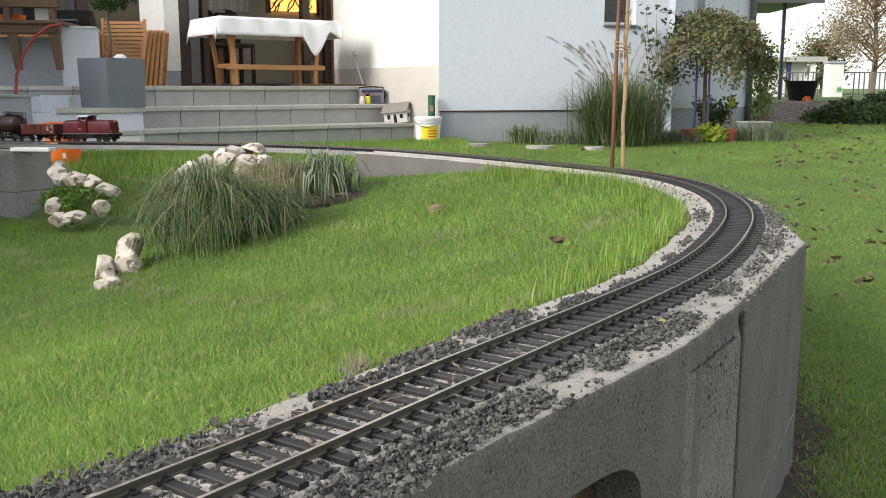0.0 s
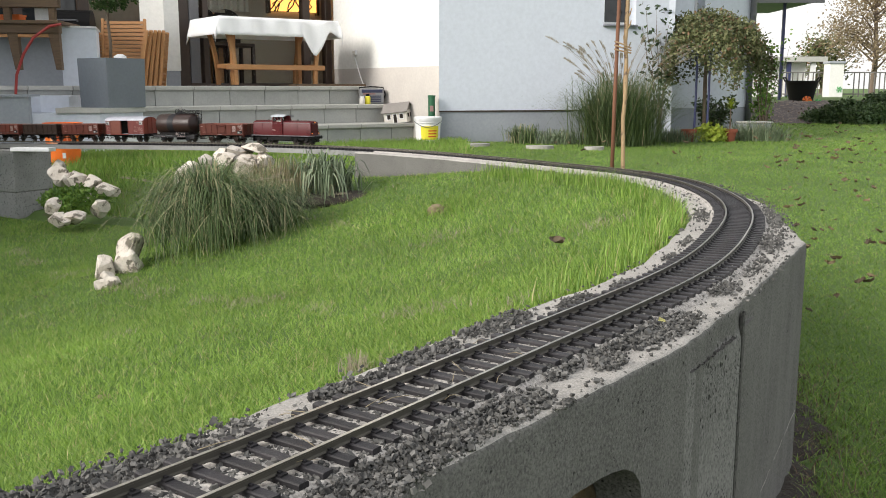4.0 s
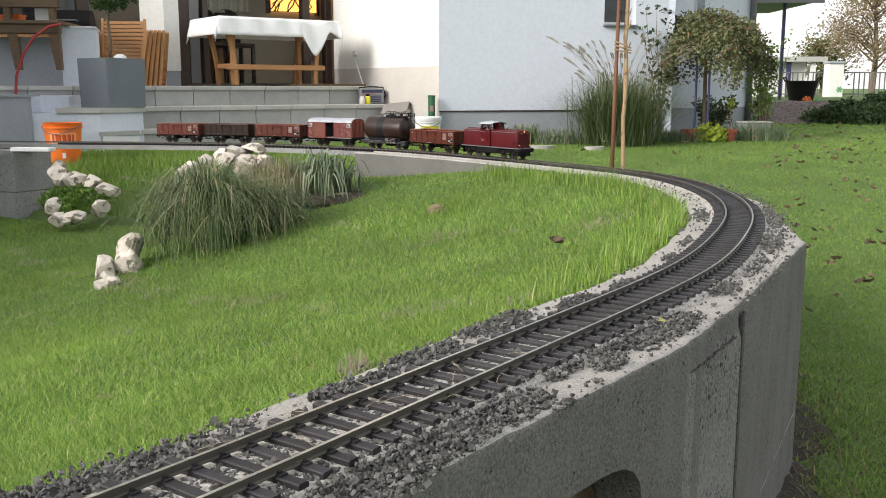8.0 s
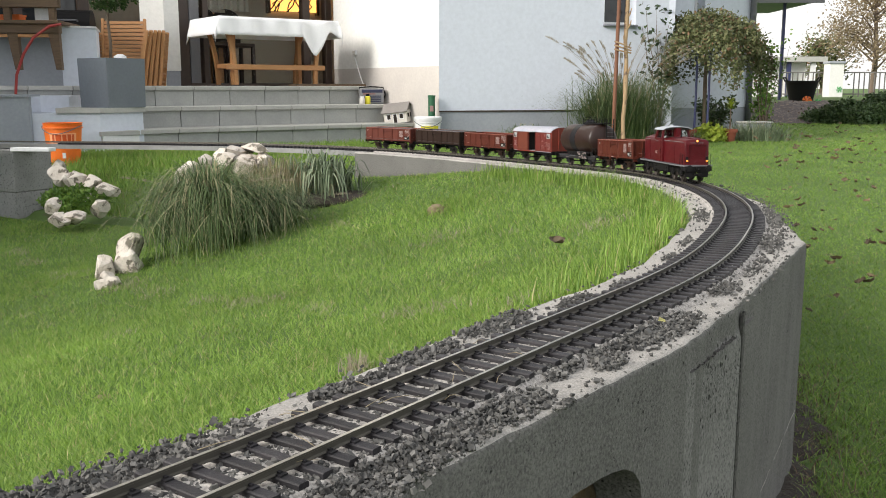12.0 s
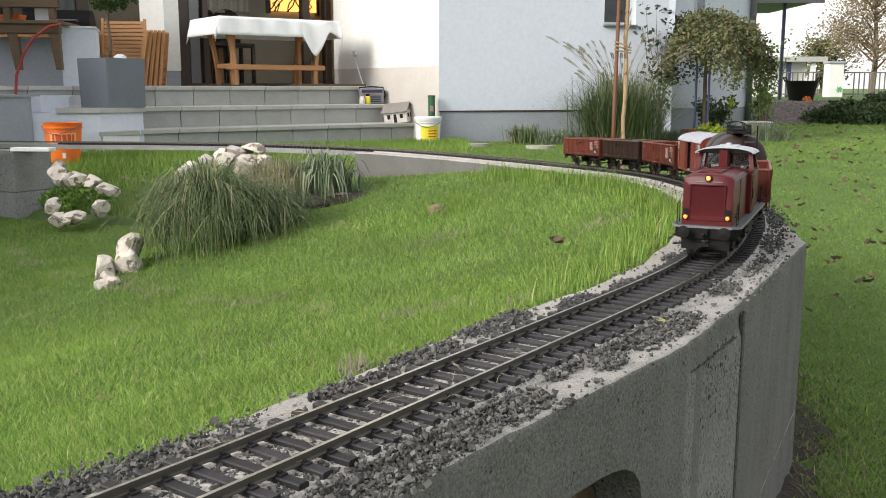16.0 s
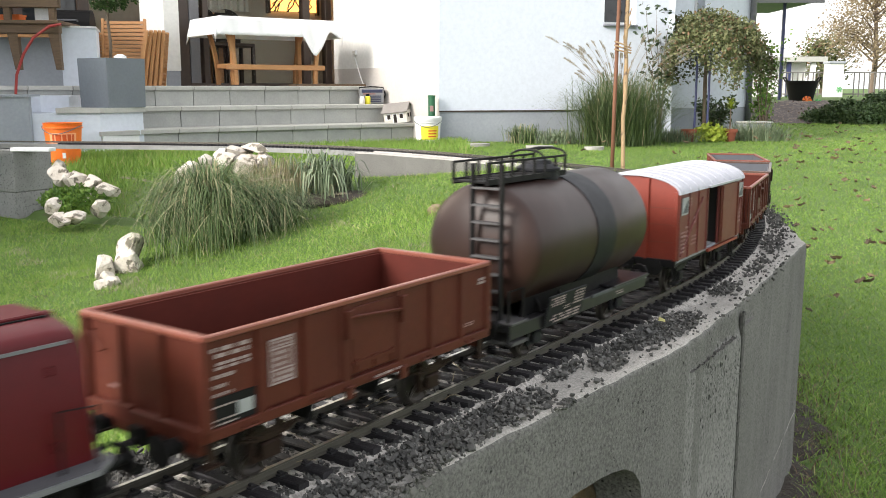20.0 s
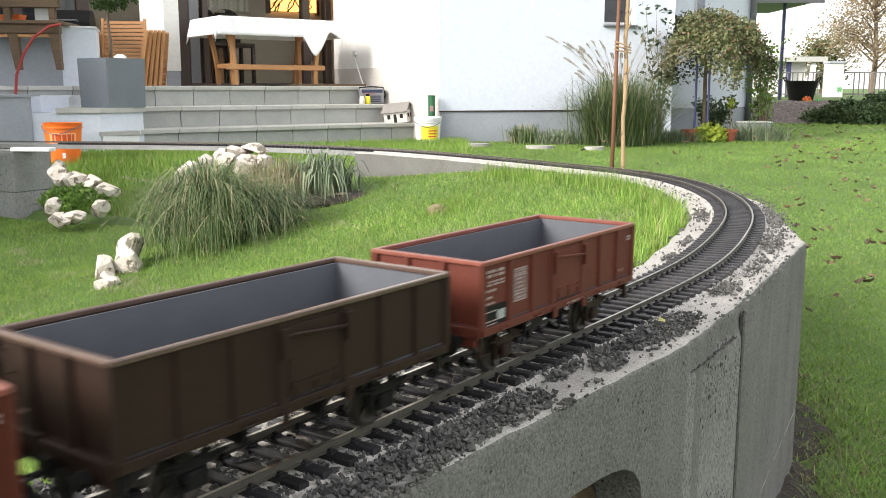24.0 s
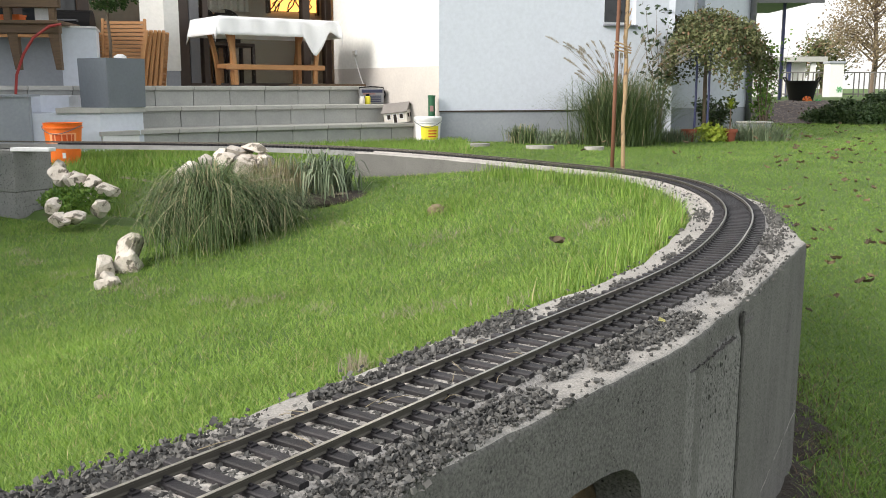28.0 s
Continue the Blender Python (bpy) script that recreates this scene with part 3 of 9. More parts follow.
M_LAMP_WARM = mat("lit_top_lamp", (1.0, 0.5, 0.15), 0.4, glow=(1.0, 0.24, 0.015, 0.75))
M_CABGLASS = mat("cab_glass", (0.20, 0.22, 0.22), 0.08, spec=0.8)
M_CABLIT = mat("cab_inside", (0.42, 0.42, 0.38), 0.6)
M_DECK = mat("deck_black", (0.014, 0.0135, 0.0155), 0.42, col2=(0.020, 0.018, 0.020), scale=40, spec=0.35)
M_DARK = mat("shadowed_inside", (0.012, 0.011, 0.011), 0.9)

WHEELS = []      # (part, x along the vehicle, radius)


def wheelset(parent, x, r=0.0150):
    bm = bmesh.new()
    tube(bm, [(0, -0.034, 0), (0, 0.034, 0)], 0.0022, 8)
    for sd in (-1, 1):
        lathe(bm, [(0.0, sd * 0.019), (r * 0.35, sd * 0.0188), (r * 0.75, sd * 0.0200), (r * 1.10, sd * 0.0196), (r * 1.10, sd * 0.0208), (r, sd * 0.0218), (r, sd * 0.0256), (r * 0.86, sd * 0.0258), (r * 0.72, sd * 0.0240), (r * 0.3, sd * 0.0246), (0.0, sd * 0.0262)], 18, "y")
        for k in range(4):
            q = k * math.pi / 2
            tube(bm, [(0, sd * 0.0255, 0), (r * 0.8 * math.cos(q), sd * 0.0255, r * 0.8 * math.sin(q))], 0.0013, 5)
    bmesh.ops.recalc_face_normals(bm, faces=bm.faces[:])
    ob = part("wheelset", bm, M_WHEEL, parent, "dark steel wheelset", pose(x, 0, r))
    soft_edges(ob, 40)
    WHEELS.append((ob, x, r))
    return ob


def buffers(parent, x_end, z=0.033):
    d = 1 if x_end > 0 else -1
    for y in (-0.0275, 0.0275):
        bm = bmesh.new()
        lathe(bm, [(0.0042, x_end - d * 0.001), (0.0042, x_end + d * 0.006), (0.0030, x_end + d * 0.0062), (0.0030, x_end + d * 0.0115), (0.0082, x_end + d * 0.012), (0.0086, x_end + d * 0.0135), (0.0, x_end + d * 0.0145)], 14, "x", (0, y, z))
        bmesh.ops.recalc_face_normals(bm, faces=bm.faces[:])
        soft_edges(part("buffer", bm, M_BLACK, parent))
    bm = bmesh.new()
    tube(bm, [(x_end, 0, z - 0.002), (x_end + d * 0.012, 0, z - 0.004), (x_end + d * 0.018, 0, z - 0.001)], 0.0018, 6)
    box(bm, min(x_end, x_end + d * 0.006), max(x_end, x_end + d * 0.006), -0.004, 0.004, z - 0.006, z + 0.004)
    box(bm, x_end + d * 0.010 - 0.004, x_end + d * 0.010 + 0.004, -0.008, 0.008, z - 0.018, z - 0.014)
    part("coupling", bm, M_BLACK, parent)


def axle_guards(parent, x, material, top=0.029):
    """W-irons, axle box and leaf spring on both sides of an axle."""
    for y in (-0.0315, 0.0315):
        bm = bmesh.new()
        d = 1 if y > 0 else -1
        box(bm, x - 0.0115, x - 0.0085, y - 0.0015, y + 0.0015, 0.010, top)
        box(bm, x + 0.0085, x + 0.0115, y - 0.0015, y + 0.0015, 0.010, top)
        box(bm, x - 0.0115, x + 0.0115, y - 0.0014, y + 0.0014, 0.009, 0.012)
        box(bm, x - 0.006, x + 0.006, y - 0.001 + d * 0.002, y + 0.003 + d * 0.002, 0.010, 0.020, 0.0012)
        for k in range(4):
            w = 0.022 - k * 0.005
            pts = [(x + w * t, y + d * 0.0035, 0.0215 + k * 0.0014 + 0.0045 * t * t) for t in (-1, -0.5, 0, 0.5, 1)]
            tube(bm, pts, 0.0010, 4)
        part("axle_guard", bm, material, parent)


def text_bars(parent, x0, x1, z0, z1, y, rows, material, seed, name="lettering", along="x", fill=0.6):
    """Writing too small to read: short bars on the side (y) or on an end (along y)."""
    rnd = random.Random(seed)
    bm = bmesh.new()
    hgt = (z1 - z0) / rows
    for r in range(rows):
        c = x0
        while c < x1 - (x1 - x0) * 0.12:
            w = (x1 - x0) * rnd.uniform(0.07, 0.30)
            e = min(c + w, x1)
            za, zb = z0 + (r + 0.5 - fill / 2) * hgt, z0 + (r + 0.5 + fill / 2) * hgt
            if along == "x":
                box(bm, c, e, min(y, y + 0.0003 * (1 if y > 0 else -1)), max(y, y + 0.0003 * (1 if y > 0 else -1)), za, zb)
            else:
                box(bm, min(y, y + 0.0003 * (1 if y > 0 else -1)), max(y, y + 0.0003 * (1 if y > 0 else -1)), c, e, za, zb)
            c = e + (x1 - x0) * rnd.uniform(0.04, 0.16)
    part(name, bm, material, parent)


def open_wagon(label, outside, inside, group="open wagons of the train", seed=1, L=0.262, letters=True, rim=M_WAGON_RIM, gear=M_WAGON_DK):
    w = thing("open_wagon", label, "wagon", group=group)
    hx, hy, z0, z1 = L / 2 - 0.007, 0.0445, 0.0420, 0.0890
    for sd in (-1, 1):
        bm = bmesh.new()
        box(bm, -hx, hx, min(sd * hy, sd * (hy - 0.0022)), max(sd * hy, sd * (hy - 0.0022)), z0, z1)
        side = part("side_wall", bm, outside, w)
        bm = bmesh.new()
        box(bm, -hx + 0.002, hx - 0.002, sd * (hy - 0.0031) - 0.0006, sd * (hy - 0.0031) + 0.0006, z0 + 0.003, z1 - 0.001)
        part("lining", bm, inside, side)
        bm = bmesh.new()
        y = sd * (hy + 0.0008)
        box(bm, -hx - 0.001, hx + 0.001, y - 0.0024, y + 0.0014, z1 - 0.001, z1 + 0.0022, 0.0006)
        part("top_rail", bm, rim, side, "top rail with sky sheen painted as a paler colour")
        bm = bmesh.new()
        box(bm, -hx - 0.001, hx + 0.001, y - 0.0016, y + 0.0012, z0 - 0.005, z0 + 0.001, 0.0004)
        part("sill", bm, outside, side)
        for k, f in enumerate((0.0, 0.13, 0.265, 0.395, 0.595, 0.725, 0.86, 1.0)):
            x = -hx + 2 * hx * f
            wd = 0.0026 if k in (3, 4) else 0.0022 if k in (0, 7) else 0.0015
            bm = bmesh.new()
            prism(bm, [(x - wd * 1.6, sd * hy), (x - wd, sd * (hy + 0.0021)), (x + wd, sd * (hy + 0.0021)), (x + wd * 1.6, sd * hy)], "z", z0, z1)
            part("stanchion", bm, outside, side)
        # double door in the middle bay with its bar, hinges and drop latch
        bm = bmesh.new()
        for a, b2 in ((-0.21 * hx + 0.0045, 0.19 * hx - 0.0045),):
            box(bm, a, b2, min(sd * hy, sd * (hy + 0.0012)), max(sd * hy, sd * (hy + 0.0012)), z0 + 0.003, z1 - 0.004, 0.0004)
            for c in (a + 0.004, (a + b2) / 2, b2 - 0.004):
                box(bm, c - 0.0012, c + 0.0012, min(sd * hy, sd * (hy + 0.0022)), max(sd * hy, sd * (hy + 0.0022)), z0 + 0.004, z0 + 0.012)
            box(bm, a + 0.001, b2 - 0.001, min(sd * hy, sd * (hy + 0.0020)), max(sd * hy, sd * (hy + 0.0020)), z0 + 0.0085, z0 + 0.0105)
        door = part("door", bm, outside, side)
        for f in (0.395, 0.595):
            x = -hx + 2 * hx * f
            part("door_latch", new_box(x - 0.0022, x + 0.0022, sd * (hy + 0.0034) - 0.0014, sd * (hy + 0.0034) + 0.0014, z0 + 0.026, z1 - 0.004, 0.0004), outside, side)
            part("door_foot", new_box(x - 0.0030, x + 0.0030, sd * (hy + 0.0030) - 0.0012, sd * (hy + 0.0030) + 0.0012, z0 - 0.010, z0 - 0.002, 0.0004), outside, side)
        bm = bmesh.new()
        tube(bm, [(-0.024, sd * (hy + 0.002), z1 - 0.0125), (-0.022, sd * (hy + 0.0040), z1 - 0.012), (0.018, sd * (hy + 0.0040), z1 - 0.0085), (0.026, sd * (hy + 0.002), z1 - 0.0105)], 0.0011, 6)
        part("door_bar", bm, outside, side)
        if letters:
            y = sd * (hy + 0.0003)
            pa, pb, za, zb = hx * 0.52, hx * 0.665, z0 + 0.013, z0 + 0.038
            part("label_panel", new_box(pa, pb, y - 0.0002, y + 0.0002, za, zb), M_LABEL, side, "faded pale label panel")
            y2 = sd * (hy + 0.0006)
            bm = bmesh.new()
            for a, b2, c, d in ((pa, pb, za, za + 0.0009), (pa, pb, zb - 0.0009, zb), (pa, pa + 0.0008, za, zb), (pb - 0.0008, pb, za, zb), (pa, pb, za + 0.0075, za + 0.0082), (pa, pb, zb - 0.0060, zb - 0.0053)):
                box(bm, a, b2, y2 - 0.0003, y2 + 0.0003, c, d)
            part("label_frame", bm, M_LETTER, side, "thin white outlined plate")
            text_bars(side, pa + 0.002, pb - 0.002, zb - 0.0052, zb - 0.001, y2, 2, M_LETTER, seed + sd, fill=0.5)
            text_bars(side, pa + 0.005, pb - 0.003, za + 0.0090, zb - 0.0065, y2, 3, M_LETTER, seed + 2 + sd, fill=0.5)
            text_bars(side, pa + 0.002, pb - 0.002, za + 0.0012, za + 0.0070, y2, 2, M_LETTER, seed + 3 + sd, fill=0.55)
            for c0, c1, d0, d1, rows in ((0.775, 0.985, 0.0360, 0.0425, 2), (0.775, 0.985, 0.0300, 0.0345, 2), (0.86, 0.985, 0.0255, 0.0285, 1), (0.90, 0.985, 0.0205, 0.0235, 1), (0.87, 0.985, 0.0165, 0.0190, 1)):
                text_bars(side, hx * c0, hx * c1, z0 + d0, z0 + d1, y, rows, M_LETTER, seed + 5 + sd + rows + int(d0 * 1e4), fill=0.62)
            part("black_panel", new_box(hx * 0.745, hx * 0.985, y - 0.0003, y + 0.0003, z0 + 0.0012, z0 + 0.0160), M_BLACK, side, "black lettering panel")
            part("pale_plate", new_box(hx * 0.765, hx * 0.845, sd * (hy + 0.0008) - 0.0003, sd * (hy + 0.0008) + 0.0003, z0 + 0.0045, z0 + 0.0115), M_PLATE, side, "pale data plate")
            for d in (0.0018, 0.0042, 0.0112):
                text_bars(side, hx * 0.855, hx * 0.98, z0 + d, z0 + d + 0.0011, sd * (hy + 0.0007), 1, M_LETTER, seed + 21 + int(d * 1e4), fill=0.8)
            text_bars(side, -hx * 0.97, -hx * 0.90, z0 + 0.034, z0 + 0.039, y, 2, M_LETTER, seed + 9, fill=0.7)
            text_bars(side, -hx * 0.86, -hx * 0.74, z0 + 0.007, z0 + 0.010, y, 2, M_LETTER_DIM, seed + 12, fill=0.6)
            text_bars(side, -hx * 0.20, hx * 0.02, z0 - 0.0035, z0 - 0.0015, sd * (hy + 0.0024), 1, M_LETTER, seed + 14, fill=0.7)
        # rope hooks along the sill
        for k in range(5):
            x = -hx * 0.8 + k * hx * 0.4
            bm = bmesh.new()
            tube(bm, [(x - 0.004, sd * (hy + 0.001), z0 - 0.001), (x - 0.004, sd * (hy + 0.004), z0 - 0.003), (x + 0.004, sd * (hy + 0.004), z0 - 0.003), (x + 0.004, sd * (hy + 0.001), z0 - 0.001)], 0.0006, 4)
            part("rope_hook", bm, outside, side)
    for ex in (-1, 1):
        bm = bmesh.new()
        box(bm, min(ex * hx, ex * (hx - 0.0022)), max(ex * hx, ex * (hx - 0.0022)), -hy + 0.0022, hy - 0.0022, z0, z1)
        end = part("end_wall", bm, outside, w)
        part("lining", new_box(ex * (hx - 0.0031) - 0.0006, ex * (hx - 0.0031) + 0.0006, -hy + 0.003, hy - 0.003, z0 + 0.003, z1 - 0.001), inside, end)
        part("top_rail", new_box(ex * hx - 0.0024, ex * hx + 0.0024, -hy - 0.0015, hy + 0.0015, z1 - 0.0008, z1 + 0.0024, 0.0006), rim, end, "top rail with sky sheen painted as a paler colour")
        part("sill", new_box(ex * hx - 0.001 if ex > 0 else -hx - 0.004, ex * hx + 0.004 if ex > 0 else -hx + 0.001, -hy, hy, z0 - 0.006, z0 + 0.002, 0.0005), outside, end)
        for y in (-hy + 0.002, -0.0150, 0.0150, hy - 0.002):
            bm = bmesh.new()
            a = ex * hx
            prism(bm, [(a, y - 0.0024), (a + ex * 0.0032, y - 0.0016), (a + ex * 0.0032, y + 0.0016), (a, y + 0.0024)], "z", z0, z1)
            part("stanchion", bm, outside, end)
        bm = bmesh.new()
        tube(bm, [(ex * (hx + 0.001), -0.028, z0 + 0.03), (ex * (hx + 0.004), -0.028, z0 + 0.03), (ex * (hx + 0.004), -0.036, z0 + 0.04), (ex * (hx + 0.001), -0.036, z0 + 0.04)], 0.0007, 5)
        part("grab_handle", bm, outside, end)
        buffers(w, ex * (hx + 0.002))
        part("head_stock", new_box(min(ex * (hx - 0.004), ex * (hx + 0.002)), max(ex * (hx - 0.004), ex * (hx + 0.002)), -hy + 0.004, hy - 0.004, 0.0285, z0 - 0.0065, 0.0006), outside, w)
        for y in (-hy + 0.003, hy - 0.003):
            bm = bmesh.new()
            x = ex * (hx - 0.004)
            box(bm, x - 0.0022, x + 0.0022, y - 0.0010, y + 0.0010, 0.023, z0 - 0.006, 0.0003)
            box(bm, x - 0.0050, x + 0.0050, y - 0.0030, y + 0.0030, 0.0220, 0.0232)
            part("corner_step", bm, gear, w)
        bm = bmesh.new()
        box(bm, min(ex * (hx + 0.0015), ex * (hx + 0.0040)), max(ex * (hx + 0.0015), ex * (hx + 0.0040)), -0.024, -0.006, z0 + 0.0005, z0 + 0.0035, 0.0004)
        box(bm, min(ex * (hx + 0.0015), ex * (hx + 0.0040)), max(ex * (hx + 0.0015), ex * (hx + 0.0040)), 0.010, 0.030, z0 - 0.0035, z0 - 0.0005, 0.0004)
        part("end_bracket", bm, outside, w)
        text_bars(end, -0.026, -0.018, z0 + 0.010, z0 + 0.012, ex * (hx + 0.0004), 1, M_LETTER_DIM, seed + 30, along="y", fill=0.9)
    part("floor", new_box(-hx, hx, -hy, hy, z0 - 0.003, z0 + 0.0025), inside, w)
    bm = bmesh.new()
    for y in (-0.0255, 0.0255):
        box(bm, -hx, hx, y - 0.002, y + 0.002, 0.030, 0.0395)
        box(bm, -hx, hx, y * 1.45 - 0.0012, y * 1.45 + 0.0012, 0.0325, 0.0395)
    for x in (-0.03, 0.03):
        box(bm, x - 0.0015, x + 0.0015, -0.0255, 0.0255, 0.016, 0.0395)
    tube(bm, [(-0.05, 0.0, 0.021), (0.05, 0.0, 0.021)], 0.003, 8)
    part("underframe", bm, M_BLACK, w)
    for x in (-0.074, 0.074):
        wheelset(w, x)
        axle_guards(w, x, gear, 0.0395)
    for sd in (-1, 1):
        for x in (-0.03, 0.03):
            bm = bmesh.new()
            tube(bm, [(x, sd * 0.030, 0.038), (x + 0.014, sd * 0.031, 0.012), (x - 0.0, sd * 0.031, 0.010)], 0.0012, 5)
            part("brake_lever", bm, M_BLACK, w)
    return w


def tank_wagon():
    L = 0.262
    w = thing("tank_wagon", "dark brown tank wagon with black band, ladder and catwalk", "wagon")
    hx, r, zc = 0.117, 0.0505, 0.0885
    bm = bmesh.new()
    prof = [(0.0, -hx)] + [(r * math.sin(q), -hx + 0.018 * (1 - math.cos(q))) for q in [math.pi / 2 * k / 7 for k in range(1, 8)]]
    prof = prof + [(r, -0.05), (r, 0.05)] + [(a, -b2) for a, b2 in prof[1:][::-1]] + [(0.0, hx)]
    lathe(bm, prof, 40, "x", (0, 0, zc))
    bmesh.ops.recalc_face_normals(bm, faces=bm.faces[:])
    barrel = soft_edges(part("barrel", bm, M_TANK, w), 50)
    bm = bmesh.new()
    lathe(bm, [(r - 0.001, -0.026), (r + 0.0007, -0.026), (r + 0.0007, 0.010), (r - 0.001, 0.010)], 40, "x", (-0.006, 0, zc))
    bmesh.ops.recalc_face_normals(bm, faces=bm.faces[:])
    soft_edges(part("band", bm, M_TANKBAND, barrel, "black painted band"), 50)
    bm = bmesh.new()
    lathe(bm, [(0.017, zc + r - 0.003), (0.017, zc + r + 0.0045), (0.019, zc + r + 0.005), (0.019, zc + r + 0.007), (0.012, zc + r + 0.0105), (0.0105, zc + r + 0.0135), (0, zc + r + 0.0145)], 20, "z", (0.016, 0, 0))
    soft_edges(part("dome", bm, M_TANKBAND, barrel, "black filler dome"))
    # catwalk with rails
    top = zc + r + 0.0015
    bm = bmesh.new()
    box(bm, -0.004, hx + 0.006, -0.014, 0.014, top, top + 0.0015)
    for k in range(9):
        box(bm, -0.002 + k * 0.0136, 0.002 + k * 0.0136, -0.0135, 0.0135, top + 0.0015, top + 0.0022)
    box(bm, -0.004, hx + 0.006, -0.0155, -0.0135, top - 0.0015, top + 0.0028)
    box(bm, -0.004, hx + 0.006, 0.0135, 0.0155, top - 0.0015, top + 0.0028)
    walkway = part("catwalk", bm, M_BLACK, w)
    for sd in (-1, 1):
        bm = bmesh.new()
        box(bm, -0.004, hx + 0.006, sd * 0.0150 - 0.0010, sd * 0.0150 + 0.0010, top + 0.0145, top + 0.0162)
        for k in range(8):
            x = -0.003 + k * (hx + 0.008) / 7
            box(bm, x - 0.0014, x + 0.0014, sd * 0.0150 - 0.0007, sd * 0.0150 + 0.0007, top - 0.001, top + 0.0148)
        part("railing", bm, M_BLACK, walkway)
    # bowed guard rails round the filler dome
    for x in (-0.004, 0.036):
        bm = bmesh.new()
        tube(bm, [(x, 0.0150 * math.cos(q), top + 0.0155 + 0.0060 * math.sin(q)) for q in [math.pi * k / 10 for k in range(11)]], 0.0010, 6)
        part("dome_guard", bm, M_BLACK, walkway)
    bm = bmesh.new()
    tube(bm, [(0.036, 0, top + 0.0215), (0.016, 0, top + 0.0225), (-0.004, 0, top + 0.0215)], 0.0010, 6)
    part("dome_guard", bm, M_BLACK, walkway)
    # ladder at the leading end: flat stringers, broad steps
    bm = bmesh.new()
    for y in (0.0025, 0.0275):
        box(bm, hx + 0.0035, hx + 0.0075, y - 0.0011, y + 0.0011, 0.034, top + 0.015)
    ladder = part("ladder", bm, M_BLACK, w, "black end ladder")
    for k in range(8):
        z = 0.044 + k * 0.0132
        part("step", new_box(hx + 0.0030, hx + 0.0085, 0.0032, 0.0268, z, z + 0.0016), M_SHEEN_STEP, ladder)
    fx = 0.1285
    part("frame", new_box(-fx, fx, -0.0385, 0.0385, 0.0285, 0.0325, 0.0006), M_DECK, w, "black steel underframe")
    for sd in (-1, 1):
        part("side_beam", new_box(-fx, fx, sd * 0.0385 - 0.0012, sd * 0.0385 + 0.0012, 0.0225, 0.0335, 0.0005), M_DECK, w)
        bm = bmesh.new()
        prism(bm, [(-0.092, 0.0325), (0.092, 0.0325), (0.086, 0.0500), (0.010, 0.0540), (-0.072, 0.0540), (-0.086, 0.0480)], "y", sd * 0.0275 - 0.0012, sd * 0.0275 + 0.0012)
        part("saddle_beam", bm, M_BLACK, w, "long black saddle beam")
        for x in (0.03, 0.07):
            bm = bmesh.new()
            prism(bm, [(sd * 0.0285, 0.0325), (sd * 0.0365, 0.0325), (sd * 0.0285, 0.0460)], "x", x - 0.0008, x + 0.0008)
            part("saddle_web", bm, M_BLACK, w)
        tilt = Matrix.Translation((0.047, sd * 0.0408, 0.0225)) @ Matrix.Rotation(sd * radians(-12), 4, "X")
        board = part("placard", new_box(-0.032, 0.032, -0.0007, 0.0007, 0.0, 0.0270, 0.0004), M_TANKBAND, w, "dark plate with dull white writing", at=tilt)
        yb = sd * 0.0008
        text_bars(board, 0.006, 0.029, 0.0170, 0.0255, yb, 4, M_LETTER, 31 + sd, fill=0.5)
        text_bars(board, -0.029, -0.012, 0.0130, 0.0260, yb, 5, M_LETTER, 35 + sd, fill=0.5)
        text_bars(board, -0.026, 0.027, 0.0020, 0.0100, yb, 3, M_LETTER, 37 + sd, fill=0.5)
        text_bars(board, -0.006, 0.006, 0.0115, 0.0155, yb, 2, M_LETTER, 39 + sd, fill=0.5)
        part("kick_strip", new_box(-0.1285, -0.010, sd * 0.0402 - 0.0008, sd * 0.0402 + 0.0008, 0.0315, 0.0345), M_FOOTPLATE, w)
        text_bars(w, -0.075, -0.060, 0.0255, 0.0295, sd * 0.0399, 2, M_LETTER, 43 + sd, fill=0.5)
    part("rear_platform", new_box(-fx - 0.001, -0.050, -0.0425, 0.0425, 0.0335, 0.0358, 0.0004), M_DECK, w, "flat black sheet platform")
    # brakeman's step platform with handrail at the leading end
    part("end_step", new_box(fx - 0.024, fx - 0.002, -0.041, 0.041, 0.018, 0.0205), M_SHEEN_STEP, w, "grey wooden step board")
    part("platform", new_box(fx - 0.024, fx + 0.001, -0.0415, 0.0415, 0.0340, 0.0362, 0.0004), M_SHEEN_STEP, w, "grey wooden brakeman's platform")
    for sd in (-1, 1):
        bm = bmesh.new()
        tube(bm, [(fx - 0.024, sd * 0.037, 0.033), (fx - 0.024, sd * 0.037, 0.060), (fx - 0.002, sd * 0.037, 0.060), (fx - 0.002, sd * 0.037, 0.019)], 0.0011, 6)
        part("handrail", bm, M_BLACK, w)
    for ex in (-1, 1):
        buffers(w, ex * (fx + 0.0005))
    for x in (-0.078, 0.078):
        wheelset(w, x)
        axle_guards(w, x, M_TANKBAND)
    bm = bmesh.new()
    lathe(bm, [(0, -0.025), (0.008, -0.024), (0.008, 0.024), (0, 0.025)], 12, "x", (0, 0.012, 0.017))
    box(bm, -0.045, 0.045, -0.004, 0.004, 0.022, 0.0285)
    part("brake_cylinder", bm, M_BLACK, w)
    return w


